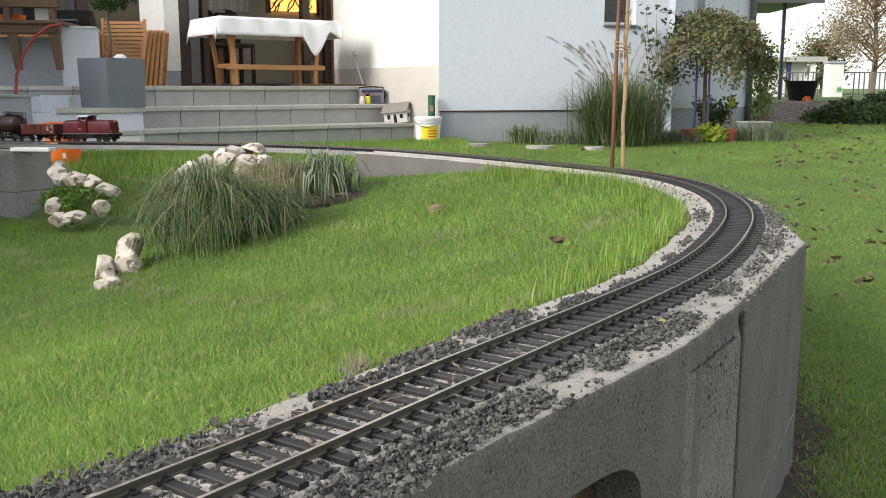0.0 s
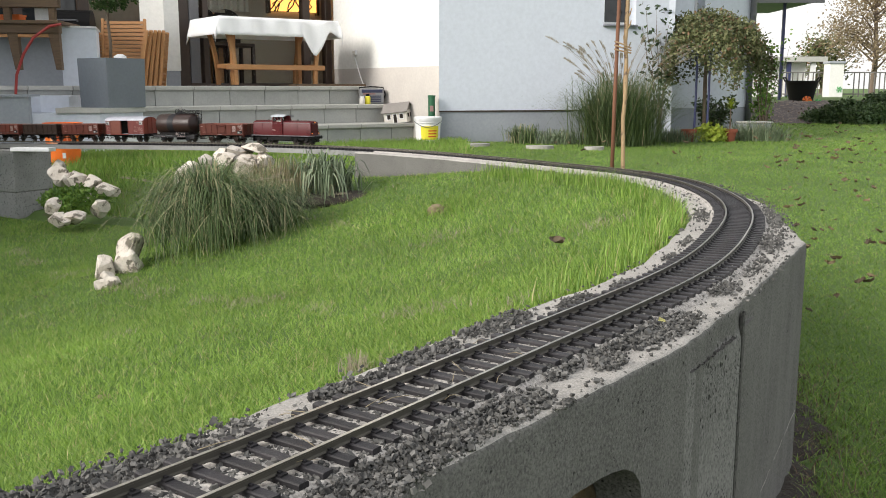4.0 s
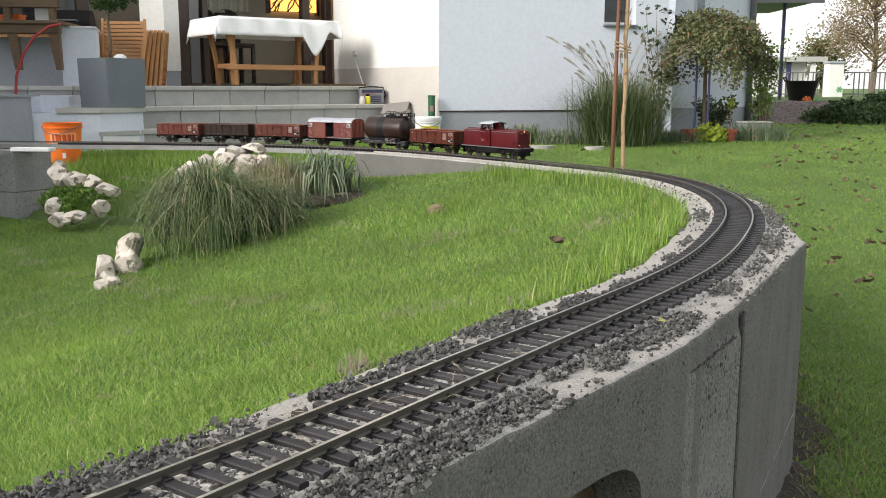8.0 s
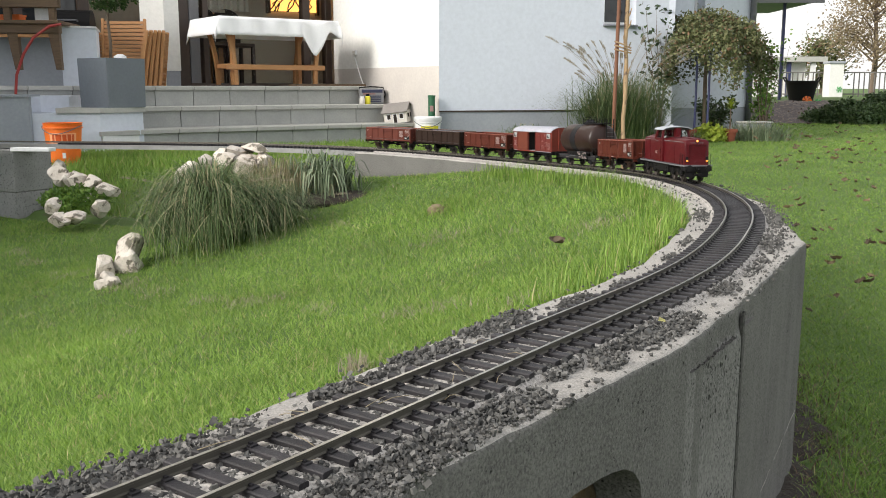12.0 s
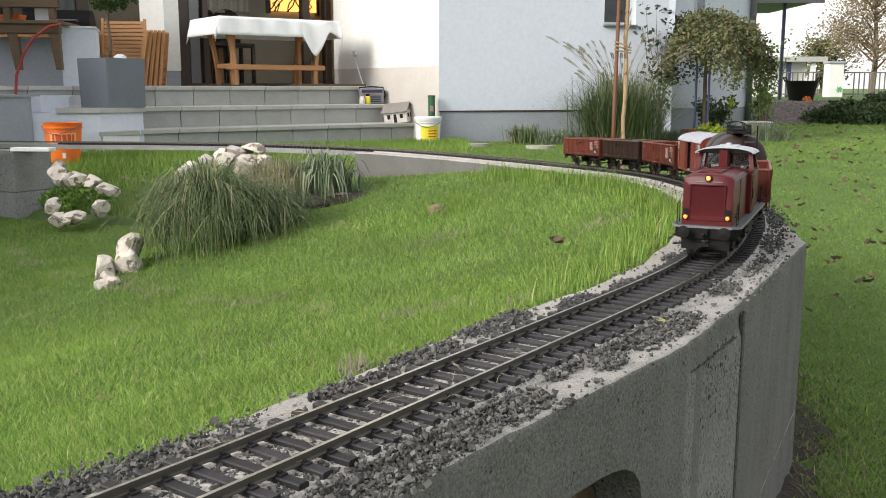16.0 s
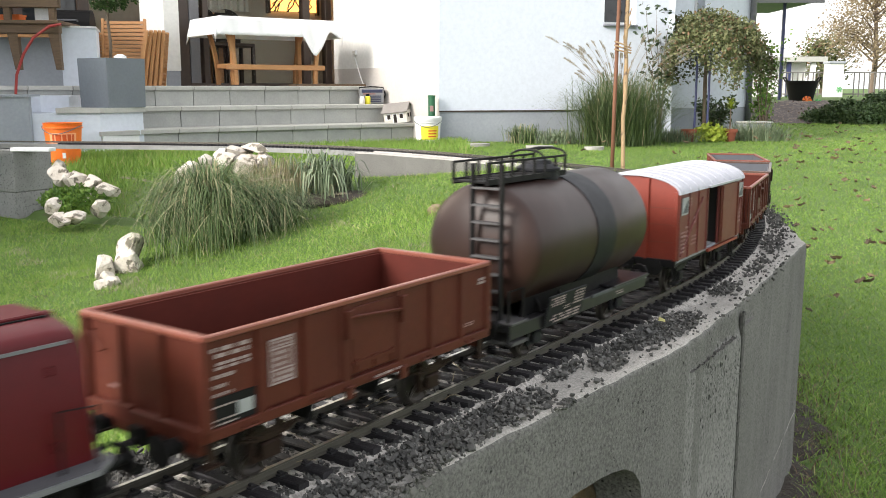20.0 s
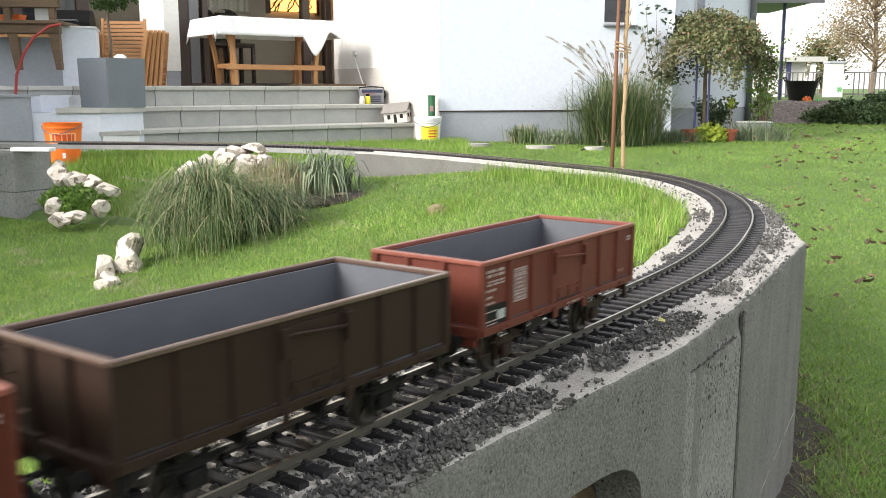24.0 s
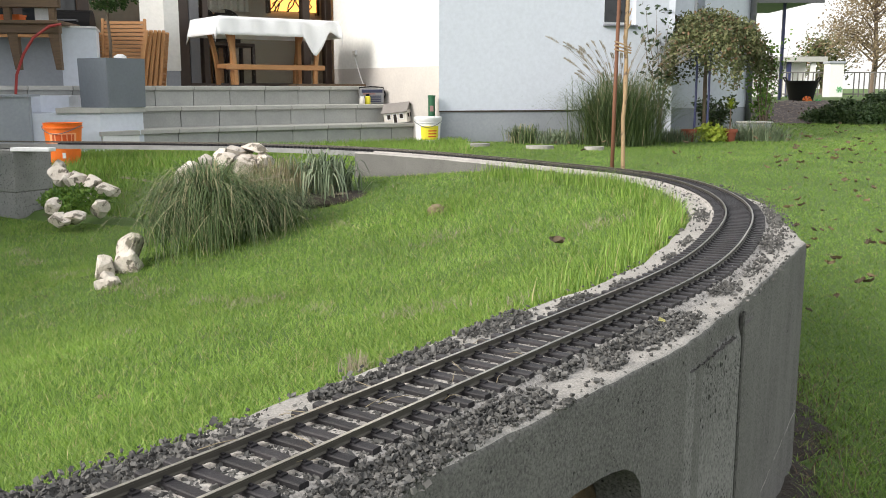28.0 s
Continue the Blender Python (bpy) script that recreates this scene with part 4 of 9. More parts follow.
def boxcar():
    w = thing("covered_wagon", "bright red covered wagon with curved silver roof, sliding door open", "wagon")
    hx, hy, z0, z1 = 0.130, 0.0445, 0.0385, 0.107
    ap = 0.017
    arch = [(hy * math.cos(q), z1 + ap * math.sin(q)) for q in [math.pi * k / 14 for k in range(15)]]
    for ex in (-1, 1):
        bm = bmesh.new()
        prism(bm, [(-hy, z0), (hy, z0)] + arch, "x", ex * hx - 0.0012, ex * hx + 0.0012)
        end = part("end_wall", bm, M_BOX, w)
        for y in (-hy + 0.001, -0.015, 0.015, hy - 0.001):
            bm = bmesh.new()
            a = ex * (hx + 0.0012)
            prism(bm, [(a, y - 0.0022), (a + ex * 0.0028, y - 0.0014), (a + ex * 0.0028, y + 0.0014), (a, y + 0.0022)], "z", z0, z1 + ap * math.sqrt(max(0.0, 1 - (y / hy) ** 2)) - 0.002)
            part("stanchion", bm, M_BOX, end)
        for zz in (z0 + 0.018, z0 + 0.036, z0 + 0.053):
            part("board_joint", new_box(ex * (hx + 0.0012) - 0.0003, ex * (hx + 0.0012) + 0.0003, -hy + 0.003, hy - 0.003, zz, zz + 0.0006), M_BOXDOOR, end)
        buffers(w, ex * (hx + 0.002))
        bm = bmesh.new()
        box(bm, ex * hx - 0.004, ex * hx + 0.004, -hy, hy, z0 - 0.007, z0 + 0.001, 0.0006)
        part("end_sill", bm, M_BLACK, w)
    for sd in (-1, 1):
        # two fixed panels and an opening between them
        a, b2 = -0.023, 0.026
        for p0, p1 in ((-hx, a), (b2, hx)):
            panel = part("side_panel", new_box(p0, p1, sd * hy - 0.0011, sd * hy + 0.0011, z0, z1), M_BOX_SHADE, w)
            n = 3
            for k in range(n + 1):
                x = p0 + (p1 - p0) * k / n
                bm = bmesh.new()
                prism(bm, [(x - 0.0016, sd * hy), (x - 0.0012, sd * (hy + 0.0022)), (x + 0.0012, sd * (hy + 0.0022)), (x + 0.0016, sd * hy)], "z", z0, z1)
                part("stanchion", bm, M_BOX_SHADE, panel)
            lead = p1 > 0.1
            q0, q1 = (0.104, 0.126) if lead else (-0.127, -0.105)
            yo = sd * (hy + 0.0026)
            part("notice", new_box(q0, q1, yo - 0.0003, yo + 0.0003, z1 - 0.0225, z1 - 0.0050), M_PLATE, panel, "pale square plate with dark triangle")
            bm = bmesh.new()
            prism(bm, [(q0 + 0.003, z1 - 0.0205), (q1 - 0.002, z1 - 0.0205), (q0 + 0.003, z1 - 0.0075)], "y", yo + sd * 0.0005 - 0.0002, yo + sd * 0.0005 + 0.0002)
            part("notice_mark", bm, M_FOOTPLATE, panel)
            bm = bmesh.new()
            e0, e1 = (0.122, 0.046) if lead else (-0.100, -0.126)
            tube(bm, [(e0, sd * (hy + 0.0018), z0 + 0.004), (e1, sd * (hy + 0.0018), z1 - 0.010)], 0.0009, 5)
            part("brace", bm, M_BOX_SHADE, panel)
            ys = sd * (hy + 0.0013)
            if lead:
                text_bars(panel, 0.086, 0.098, z1 - 0.016, z1 - 0.0065, ys, 3, M_LETTER_DIM, 58 + sd, fill=0.5)
                text_bars(panel, 0.112, 0.127, z0 + 0.006, z0 + 0.030, yo, 6, M_LETTER_DIM, 51 + sd, fill=0.45)
                text_bars(panel, 0.092, 0.106, z0 + 0.016, z0 + 0.034, ys, 4, M_LETTER_DIM, 57 + sd, fill=0.45)
                text_bars(panel, 0.066, 0.084, z0 + 0.010, z0 + 0.022, ys, 3, M_LETTER_DIM, 59 + sd, fill=0.4)
                text_bars(panel, 0.070, 0.080, z0 + 0.032, z0 + 0.042, ys, 2, M_LETTER_DIM, 60 + sd, fill=0.45)
            else:
                text_bars(panel, -0.125, -0.108, z0 + 0.014, z0 + 0.034, ys, 4, M_LETTER_DIM, 61 + sd, fill=0.45)
        # door slid back beyond the opening
        door = part("sliding_door", new_box(-0.096, a + 0.001, sd * (hy + 0.0036) - 0.0008, sd * (hy + 0.0036) + 0.0008, z0 + 0.001, z1 - 0.002, 0.0004), M_BOXDOOR, w, "brownish red sliding door")
        for x in (-0.094, -0.025):
            part("door_rib", new_box(x - 0.0012, x + 0.0012, sd * (hy + 0.0050) - 0.0008, sd * (hy + 0.0050) + 0.0008, z0 + 0.002, z1 - 0.003), M_BOXDOOR, door)
        part("door_rail", new_box(-0.10, 0.03, sd * (hy + 0.0045) - 0.0015, sd * (hy + 0.0045) + 0.0015, z1 - 0.0008, z1 + 0.0016), M_BOXROOF, w, "pale metal door rail")
        part("door_sill", new_box(-0.10, 0.028, sd * (hy + 0.004) - 0.0015, sd * (hy + 0.004) + 0.0015, z0 - 0.003, z0 - 0.0003), M_BOX, w)
    part("floor", new_box(-hx, hx, -hy, hy, z0 - 0.003, z0 + 0.001), M_BOXFLOOR, w, "pale grey load floor")
    # Near-black sheet paints the shade inside, beside the open doorway.
    part("inner_wall", new_box(-0.031, -0.029, -hy + 0.002, hy - 0.002, z0 + 0.001, z1), M_DARK, w)
    # roof sheet with seams
    bm = bmesh.new()
    ro = [((hy + 0.003) * math.cos(q), z1 - 0.001 + (ap + 0.0025) * math.sin(q)) for q in [math.pi * k / 18 for k in range(19)]]
    ri = [((hy + 0.0015) * math.cos(q), z1 - 0.001 + (ap + 0.0006) * math.sin(q)) for q in [math.pi * k / 18 for k in range(18, -1, -1)]]
    prism(bm, ro + ri, "x", -hx - 0.004, hx + 0.004)
    roof = soft_edges(part("roof", bm, M_BOXROOF, w, "silver grey curved sheet roof"), 40)
    for k in range(10):
        x = -hx + 0.006 + k * (2 * hx - 0.012) / 9
        bm = bmesh.new()
        tube(bm, [((x), (hy + 0.003) * math.cos(q), z1 - 0.001 + (ap + 0.0025) * math.sin(q)) for q in [math.pi * j / 16 for j in range(17)]], 0.0008, 5)
        part("roof_seam", bm, M_BOXROOF, roof)
    bm = bmesh.new()
    for y in (-0.0255, 0.0255):
        box(bm, -hx, hx, y - 0.002, y + 0.002, 0.026, 0.0365)
        box(bm, -hx, hx, y * 1.45 - 0.0012, y * 1.45 + 0.0012, 0.029, 0.0365)
    tube(bm, [(-0.05, 0.0, 0.021), (0.05, 0.0, 0.021)], 0.003, 8)
    part("underframe", bm, M_BLACK, w)
    for x in (-0.078, 0.078):
        wheelset(w, x)
        axle_guards(w, x, M_BLACK, 0.036)
    for sd in (-1, 1):
        for x in (-0.115, -0.03, 0.115):
            bm = bmesh.new()
            box(bm, x - 0.008, x + 0.008, sd * 0.040 - 0.004, sd * 0.040 + 0.004, 0.012, 0.0135)
            tube(bm, [(x - 0.007, sd * 0.040, 0.013), (x - 0.007, sd * 0.038, 0.036)], 0.0008, 5)
            tube(bm, [(x + 0.007, sd * 0.040, 0.013), (x + 0.007, sd * 0.038, 0.036)], 0.0008, 5)
            part("foot_step", bm, M_BLACK, w)
    return w


def locomotive():
    w = thing("diesel_locomotive", "dark red diesel shunting locomotive with lit orange headlamps", "locomotive")
    FX, zf = 0.1725, 0.0415
    # running plate and the grey edge strip
    outline = [(-FX, -0.036), (-FX + 0.012, -0.0470), (FX - 0.012, -0.0470), (FX, -0.036), (FX, 0.036), (FX - 0.012, 0.0470), (-FX + 0.012, 0.0470), (-FX, 0.036)]
    bm = bmesh.new()
    prism(bm, outline, "z", zf - 0.003, zf)
    part("running_plate", bm, M_FOOTPLATE, w)
    bm = bmesh.new()
    for p, q in zip(outline, outline[1:] + outline[:1]):
        a, b2 = Vector((*p, zf - 0.0018)), Vector((*q, zf - 0.0018))
        n = Vector((b2.y - a.y, a.x - b2.x, 0)).normalized()
        vs = [a, b2, b2 + n * 0.0012, a + n * 0.0012]
        lo = [bm.verts.new(v + Vector((0, 0, -0.0016))) for v in vs]
        hi = [bm.verts.new(v + Vector((0, 0, 0.0012))) for v in vs]
        for k in range(4):
            bm.faces.new((lo[k], lo[(k + 1) % 4], hi[(k + 1) % 4], hi[k]))
        bm.faces.new(lo[::-1])
        bm.faces.new(hi)
    bmesh.ops.recalc_face_normals(bm, faces=bm.faces[:])
    part("edge_strip", bm, M_GREYLINE, w, "light grey edge strip")
    # skirts and end beams
    for sd in (-1, 1):
        part("side_skirt", new_box(-0.060, 0.060, sd * 0.040 - 0.0015, sd * 0.040 + 0.0015, 0.017, zf - 0.004, 0.0008), M_BLACK, w)
        part("frame_beam", new_box(-FX + 0.014, FX - 0.014, sd * 0.040 - 0.0012, sd * 0.040 + 0.0012, 0.034, zf - 0.004), M_BLACK, w)
        for x in (-0.044, 0.044):
            bm = bmesh.new()
            for k in range(3):
                box(bm, x - 0.010, x + 0.010, sd * 0.0425 - 0.002, sd * 0.0425 + 0.002, 0.018 + k * 0.009, 0.0195 + k * 0.009)
            part("cab_step", bm, M_BLACK, w)
    for ex in (-1, 1):
        bm = bmesh.new()
        prism(bm, [(ex * (FX - 0.012), -0.043), (ex * FX, -0.034), (ex * FX, 0.034), (ex * (FX - 0.012), 0.043)], "z", 0.024, zf - 0.004)
        part("buffer_beam", bm, M_BLACK, w)
        buffers(w, ex * FX, 0.0335)
        bm = bmesh.new()
        for y in (-0.020, 0.020):
            box(bm, ex * (FX - 0.006) - 0.002, ex * (FX - 0.006) + 0.002, y - 0.013, y + 0.013, 0.009, 0.024)
        part("rail_guard", bm, M_BLACK, w)
        for y in (-0.0405, 0.0405):
            bm = bmesh.new()
            x = ex * (FX - 0.008)
            tube(bm, [(x, y, 0.030), (x, y, zf + 0.028), (x - ex * 0.018, y, zf + 0.030), (x - ex * 0.018, y, zf)], 0.0008, 5)
            part("handrail", bm, M_BLACK, w)
            bm = bmesh.new()
            for k in range(2):
                box(bm, x - 0.006, x + 0.006, y - 0.004, y + 0.004, 0.014 + k * 0.012, 0.0155 + k * 0.012)
            part("end_step", bm, M_BLACK, w)

    def hood(x0, x1, top, name):
        """A hood with rounded shoulders; x1 is its outer end, gently raked and rounded."""
        d = 1 if x1 > x0 else -1
        hw = 0.0345
        sect = [(-hw, zf), (-hw, top - 0.0085), (-hw + 0.0014, top - 0.0058), (-hw + 0.0042, top - 0.0040), (-hw + 0.015, top - 0.0012), (0, top), (hw - 0.015, top - 0.0012), (hw - 0.0042, top - 0.0040), (hw - 0.0014, top - 0.0058), (hw, top - 0.0085), (hw, zf)]
        bm = bmesh.new()
        rows = []
        for x, kx, kz in ((x0, 1, 1), (x1 - d * 0.012, 1, 1), (x1 - d * 0.0045, 0.997, 0.990), (x1 - d * 0.001, 0.985, 0.972), (x1, 0.962, 0.950)):
            rows.append([bm.verts.new((x - d * 0.004 * max(0, (z - zf) / (top - zf)) * (0 if x == x0 else 1), y * kx, zf + (z - zf) * kz)) for y, z in sect])
        for r0, r1 in zip(rows, rows[1:]):
            for k in range(len(sect) - 1):
                bm.faces.new((r0[k], r0[k + 1], r1[k + 1], r1[k]))
        bm.faces.new(rows[-1])
        bm.faces.new(rows[0][::-1])
        bmesh.ops.recalc_face_normals(bm, faces=bm.faces[:])
        ob = soft_edges(part(name, bm, M_LOCO, w), 32)
        for sd in (-1, 1):
            a, b2 = sorted((x0, x1 - d * 0.016))
            part("trim_line", new_box(a - (0.006 if d < 0 else 0), b2 + (0.006 if d > 0 else 0), sd * (hw + 0.0003) - 0.0006, sd * (hw + 0.0003) + 0.0006, top - 0.0108, top - 0.0093), M_GREYLINE, ob, "thin pale trim line")
            xs = x0 + (x1 - x0) * 0.52
            part("hood_seam", new_box(xs - 0.0012, xs + 0.0012, sd * (hw + 0.0001) - 0.0007, sd * (hw + 0.0001) + 0.0007, zf + 0.002, top - 0.0115), M_LOCO, ob)
            for z in (zf + 0.010, zf + 0.046):
                bm = bmesh.new()
                xh = x1 - d * 0.020
                tube(bm, [(xh, sd * hw, z), (xh, sd * (hw + 0.0022), z), (xh, sd * (hw + 0.0022), z + 0.004), (xh, sd * hw, z + 0.004)], 0.0005, 4)
                part("hinge", bm, M_LOCO, ob)
        part("front_trim", new_box(min(x1 - d * 0.0040, x1 - d * 0.0028), max(x1 - d * 0.0040, x1 - d * 0.0028), -0.019, 0.019, top - 0.0125, top - 0.0112), M_GREYLINE, ob, "thin pale trim line")
        # grille on the end
        bm = bmesh.new()
        xe = x1 - d * 0.0010
        for k in range(19):
            y = -0.0225 + k * 0.0025
            box(bm, xe - 0.0012, xe + 0.00025 * (1 if d > 0 else 3), y - 0.0010, y + 0.0010, zf + 0.008, zf + (top - zf) * 0.74)
        part("grille", bm, M_LOCO, ob, "ribbed red grille")
        bm = bmesh.new()
        for y in (-0.0238, 0.0238):
            box(bm, xe - 0.0016, xe + 0.0016, y - 0.0008, y + 0.0008, zf + 0.006, zf + (top - zf) * 0.77)
        for z in (zf + 0.006, zf + (top - zf) * 0.76):
            box(bm, xe - 0.0016, xe + 0.0016, -0.0238, 0.0238, z, z + 0.0014)
        part("grille_frame", bm, M_LOCO, ob)
        for y in (-0.0285, 0.0285):
            bm = bmesh.new()
            lathe(bm, [(0.0042, x1 - d * 0.006), (0.0042, x1 + d * 0.0015), (0.0032, x1 + d * 0.002)], 14, "x", (0, y, zf + 0.0105))
            lamp = soft_edges(part("headlamp", bm, M_BLACK, ob, "round headlamp housing"))
            bm = bmesh.new()
            lathe(bm, [(0.0031, x1 + d * 0.0018), (0.0025, x1 + d * 0.0025), (0, x1 + d * 0.0028)], 14, "x", (0, y, zf + 0.0105))
            part("lens", bm, M_LAMP if d > 0 else M_CABGLASS, lamp, "lit orange lens" if d > 0 else "dark lens", smooth=True)
            bm = bmesh.new()
            lathe(bm, [(0.0040, x1 - d * 0.006), (0.0040, x1 + d * 0.0012), (0, x1 + d * 0.0014)], 12, "x", (0, y, zf + 0.0185))
            soft_edges(part("tail_lamp", bm, M_BLACK, ob))
        bm = bmesh.new()
        xt = x1 - d * 0.0065
        zt = zf + (top - zf) * 0.90
        lathe(bm, [(0.0050, xt - d * 0.004), (0.0050, xt + d * 0.0060), (0.0042, xt + d * 0.0066)], 14, "x", (0, 0, zt))
        lamp = soft_edges(part("top_lamp", bm, M_LOCO, ob, "top lamp housing"))
        bm = bmesh.new()
        lathe(bm, [(0.0034, xt + d * 0.0064), (0.0026, xt + d * 0.0071), (0, xt + d * 0.0074)], 14, "x", (0, 0, zt))
        part("lens", bm, M_LAMP_WARM if d > 0 else M_CABGLASS, lamp, "lit warm lens" if d > 0 else "dark lens", smooth=True)
        # covers on the hood's top
        for k, (px, pw) in enumerate(((0.30, 0.016), (0.62, 0.020), (0.85, 0.008))):
            xm = x0 + (x1 - x0) * px
            part("hatch", new_box(xm - pw, xm + pw, -0.015, 0.015, top - 0.001, top + 0.0010, 0.0006), M_LOCO, ob)
            for sd in (-1, 1):
                part("hatch_groove", new_box(xm - pw, xm + pw, sd * 0.0162 - 0.0006, sd * 0.0162 + 0.0006, top - 0.004, top - 0.0003), M_BLACK, ob)
        bm = bmesh.new()
        lathe(bm, [(0.0022, top - 0.001), (0.0022, top + 0.006), (0.0028, top + 0.0065), (0.0, top + 0.007)], 10, "z", (x0 + (x1 - x0) * 0.45, -0.012 * d, 0))
        part("exhaust" if d > 0 else "filler", bm, M_BLACK, ob)
        return ob

    CF, CR = 0.008, -0.050
    hood(CF, FX - 0.006, 0.1115, "front_hood")
    hood(CR, -FX + 0.006, 0.1115, "rear_hood")
    # cab: lower walls, window band with mullions, overhanging roof
    hw = 0.0415
    zs, ze = 0.1060, 0.1315
    cab = part("cab", new_box(CR, CF, -hw, hw, zf, zs, 0.0012), M_LOCO, w)
    inset = 0.007
    bm = bmesh.new()
    lo = [(CR + 0.001, -hw + 0.002), (CF - 0.001, -hw + 0.002), (CF - 0.001, hw - 0.002), (CR + 0.001, hw - 0.002)]
    hi = [(CR + inset + 0.001, -hw + 0.0065), (CF - inset - 0.001, -hw + 0.0065), (CF - inset - 0.001, hw - 0.0065), (CR + inset + 0.001, hw - 0.0065)]
    part("cab_inside", new_box(CR + 0.016, CF - 0.016, -hw + 0.014, hw - 0.014, zs - 0.001, zs + 0.006), M_CABLIT, cab, "pale cab console")
    clear = glass("cab_pane", (0.75, 0.80, 0.80))
    for k in range(4):
        bm = bmesh.new()
        bm.faces.new([bm.verts.new(p) for p in ((*lo[k], zs), (*lo[(k + 1) % 4], zs), (*hi[(k + 1) % 4], ze), (*hi[k], ze))])
        bmesh.ops.solidify(bm, geom=bm.faces[:], thickness=0.001)
        bmesh.ops.recalc_face_normals(bm, faces=bm.faces[:])
        part("cab_window", bm, clear, cab, "clear cab glazing").visible_shadow = False

    def post(p, q, wd, name="window_post"):
        bm = bmesh.new()
        tube(bm, [p, q], wd, 4)
        part(name, bm, M_LOCO, cab)
    for (a, b2), (c, d) in zip(lo, hi):
        post((a, b2 * 1.03, zs - 0.001), (c, d * 1.03, ze + 0.001), 0.0042)
    for x0, x1 in ((CF, CF - inset), (CR, CR + inset)):
        d = 1 if x0 > -0.02 else -1
        bm = bmesh.new()
        prism(bm, [(x0 + d * (0.020 if d > 0 else 0.009), -0.0060), (x0 + d * (0.020 if d > 0 else 0.009), 0.0060), (x0 - d * 0.012, 0.0060), (x0 - d * 0.012, -0.0060)], "z", zs - 0.002, ze + 0.004)
        part("chimney_pillar", bm, M_LOCO, cab, "broad central exhaust pillar")
        for sd in (-1, 1):
            post((x0, sd * 0.0405, zs + 0.0005), (x0, sd * 0.008, zs + 0.0005), 0.0022, "window_rail")
            post((x1, sd * 0.0365, ze - 0.001), (x1, sd * 0.008, ze - 0.001), 0.0022, "window_rail")
    for sd in (-1, 1):
        post((CR, sd * (hw - 0.0005), zs + 0.0005), (CF, sd * (hw - 0.0005), zs + 0.0005), 0.0020, "window_rail")
        post((CR + inset, sd * (hw - 0.005), ze - 0.001), (CF - inset, sd * (hw - 0.005), ze - 0.001), 0.0020, "window_rail")
        part("cab_door", new_box(CR + 0.030, CR + 0.049, sd * (hw + 0.0004) - 0.0006, sd * (hw + 0.0004) + 0.0006, zf + 0.001, zs - 0.003, 0.0003), M_LOCO, cab)
        part("door_handle", new_box(CR + 0.046, CR + 0.048, sd * (hw + 0.0016) - 0.0006, sd * (hw + 0.0016) + 0.0006, zf + 0.022, zf + 0.036), M_BLACK, cab)
        part("trim_line", new_box(CR, CF, sd * (hw + 0.0003) - 0.0006, sd * (hw + 0.0003) + 0.0006, zs - 0.0070, zs - 0.0059), M_GREYLINE, cab, "thin pale trim line")
        text_bars(cab, CR + 0.004, CR + 0.022, zf + 0.020, zf + 0.030, sd * (hw + 0.0006), 2, M_LETTER_DIM, 80 + sd)
    rw = 0.0440
    ro = [(rw * math.cos(q), ze - 0.001 + 0.0092 * math.sin(q)) for q in [math.pi * k / 16 for k in range(17)]]
    ri = [((rw - 0.002) * math.cos(q), ze - 0.001 + 0.0076 * math.sin(q)) for q in [math.pi * k / 16 for k in range(16, -1, -1)]]
    bm = bmesh.new()
    prism(bm, ro + ri, "x", CR - 0.006, CF + 0.014)
    roof = soft_edges(part("cab_roof", bm, M_LOCO_ROOF, w, "silver grey curved cab roof"), 40)
    bm = bmesh.new()
    prism(bm, [(-rw + 0.003, ze - 0.001)] + [(x * 0.96, z - 0.001) for x, z in ro][::-1][1:-1] + [(rw - 0.003, ze - 0.001)], "x", CR + 0.003, CF - 0.003)
    part("ceiling", bm, M_FOOTPLATE, roof)
    for x in (-0.045, -0.010):
        part("roof_panel", new_box(x - 0.009, x + 0.009, -0.016, 0.016, ze + 0.0072, ze + 0.0092, 0.0008), M_LOCO_ROOF, roof)
    bm = bmesh.new()
    lathe(bm, [(0.005, ze + 0.007), (0.005, ze + 0.0105), (0.003, ze + 0.0125), (0, ze + 0.013)], 12, "z", (-0.028, 0, 0))
    soft_edges(part("roof_vent", bm, M_LOCO_ROOF, roof))
    # two bogies, tanks between
    for xb in (-0.105, 0.105):
        bg = part("bogie", new_box(xb - 0.050, xb + 0.050, -0.018, 0.018, 0.020, 0.036, 0.001), M_BLACK, w)
        for sd in (-1, 1):
            bm = bmesh.new()
            y = sd * 0.031
            prism(bm, [(xb - 0.052, 0.022), (xb - 0.040, 0.013), (xb - 0.022, 0.013), (xb - 0.012, 0.020), (xb + 0.012, 0.020), (xb + 0.022, 0.013), (xb + 0.040, 0.013), (xb + 0.052, 0.022), (xb + 0.052, 0.030), (xb - 0.052, 0.030)], "y", y - 0.002, y + 0.002)
            for k in (-0.031, 0.031):
                box(bm, xb + k - 0.007, xb + k + 0.007, y - 0.004, y + 0.004, 0.010, 0.021, 0.0012)
                tube(bm, [(xb + k - 0.012, y + sd * 0.003, 0.018), (xb + k - 0.012, y + sd * 0.003, 0.032)], 0.0032, 8)
                tube(bm, [(xb + k + 0.012, y + sd * 0.003, 0.018), (xb + k + 0.012, y + sd * 0.003, 0.032)], 0.0032, 8)
            part("bogie_frame", bm, M_BLACK, bg)
        for k in (-0.031, 0.031):
            wheelset(w, xb + k)
    part("fuel_tank", new_box(-0.048, 0.048, -0.036, 0.036, 0.014, 0.040, 0.003, 2), M_BLACK, w)
    return w




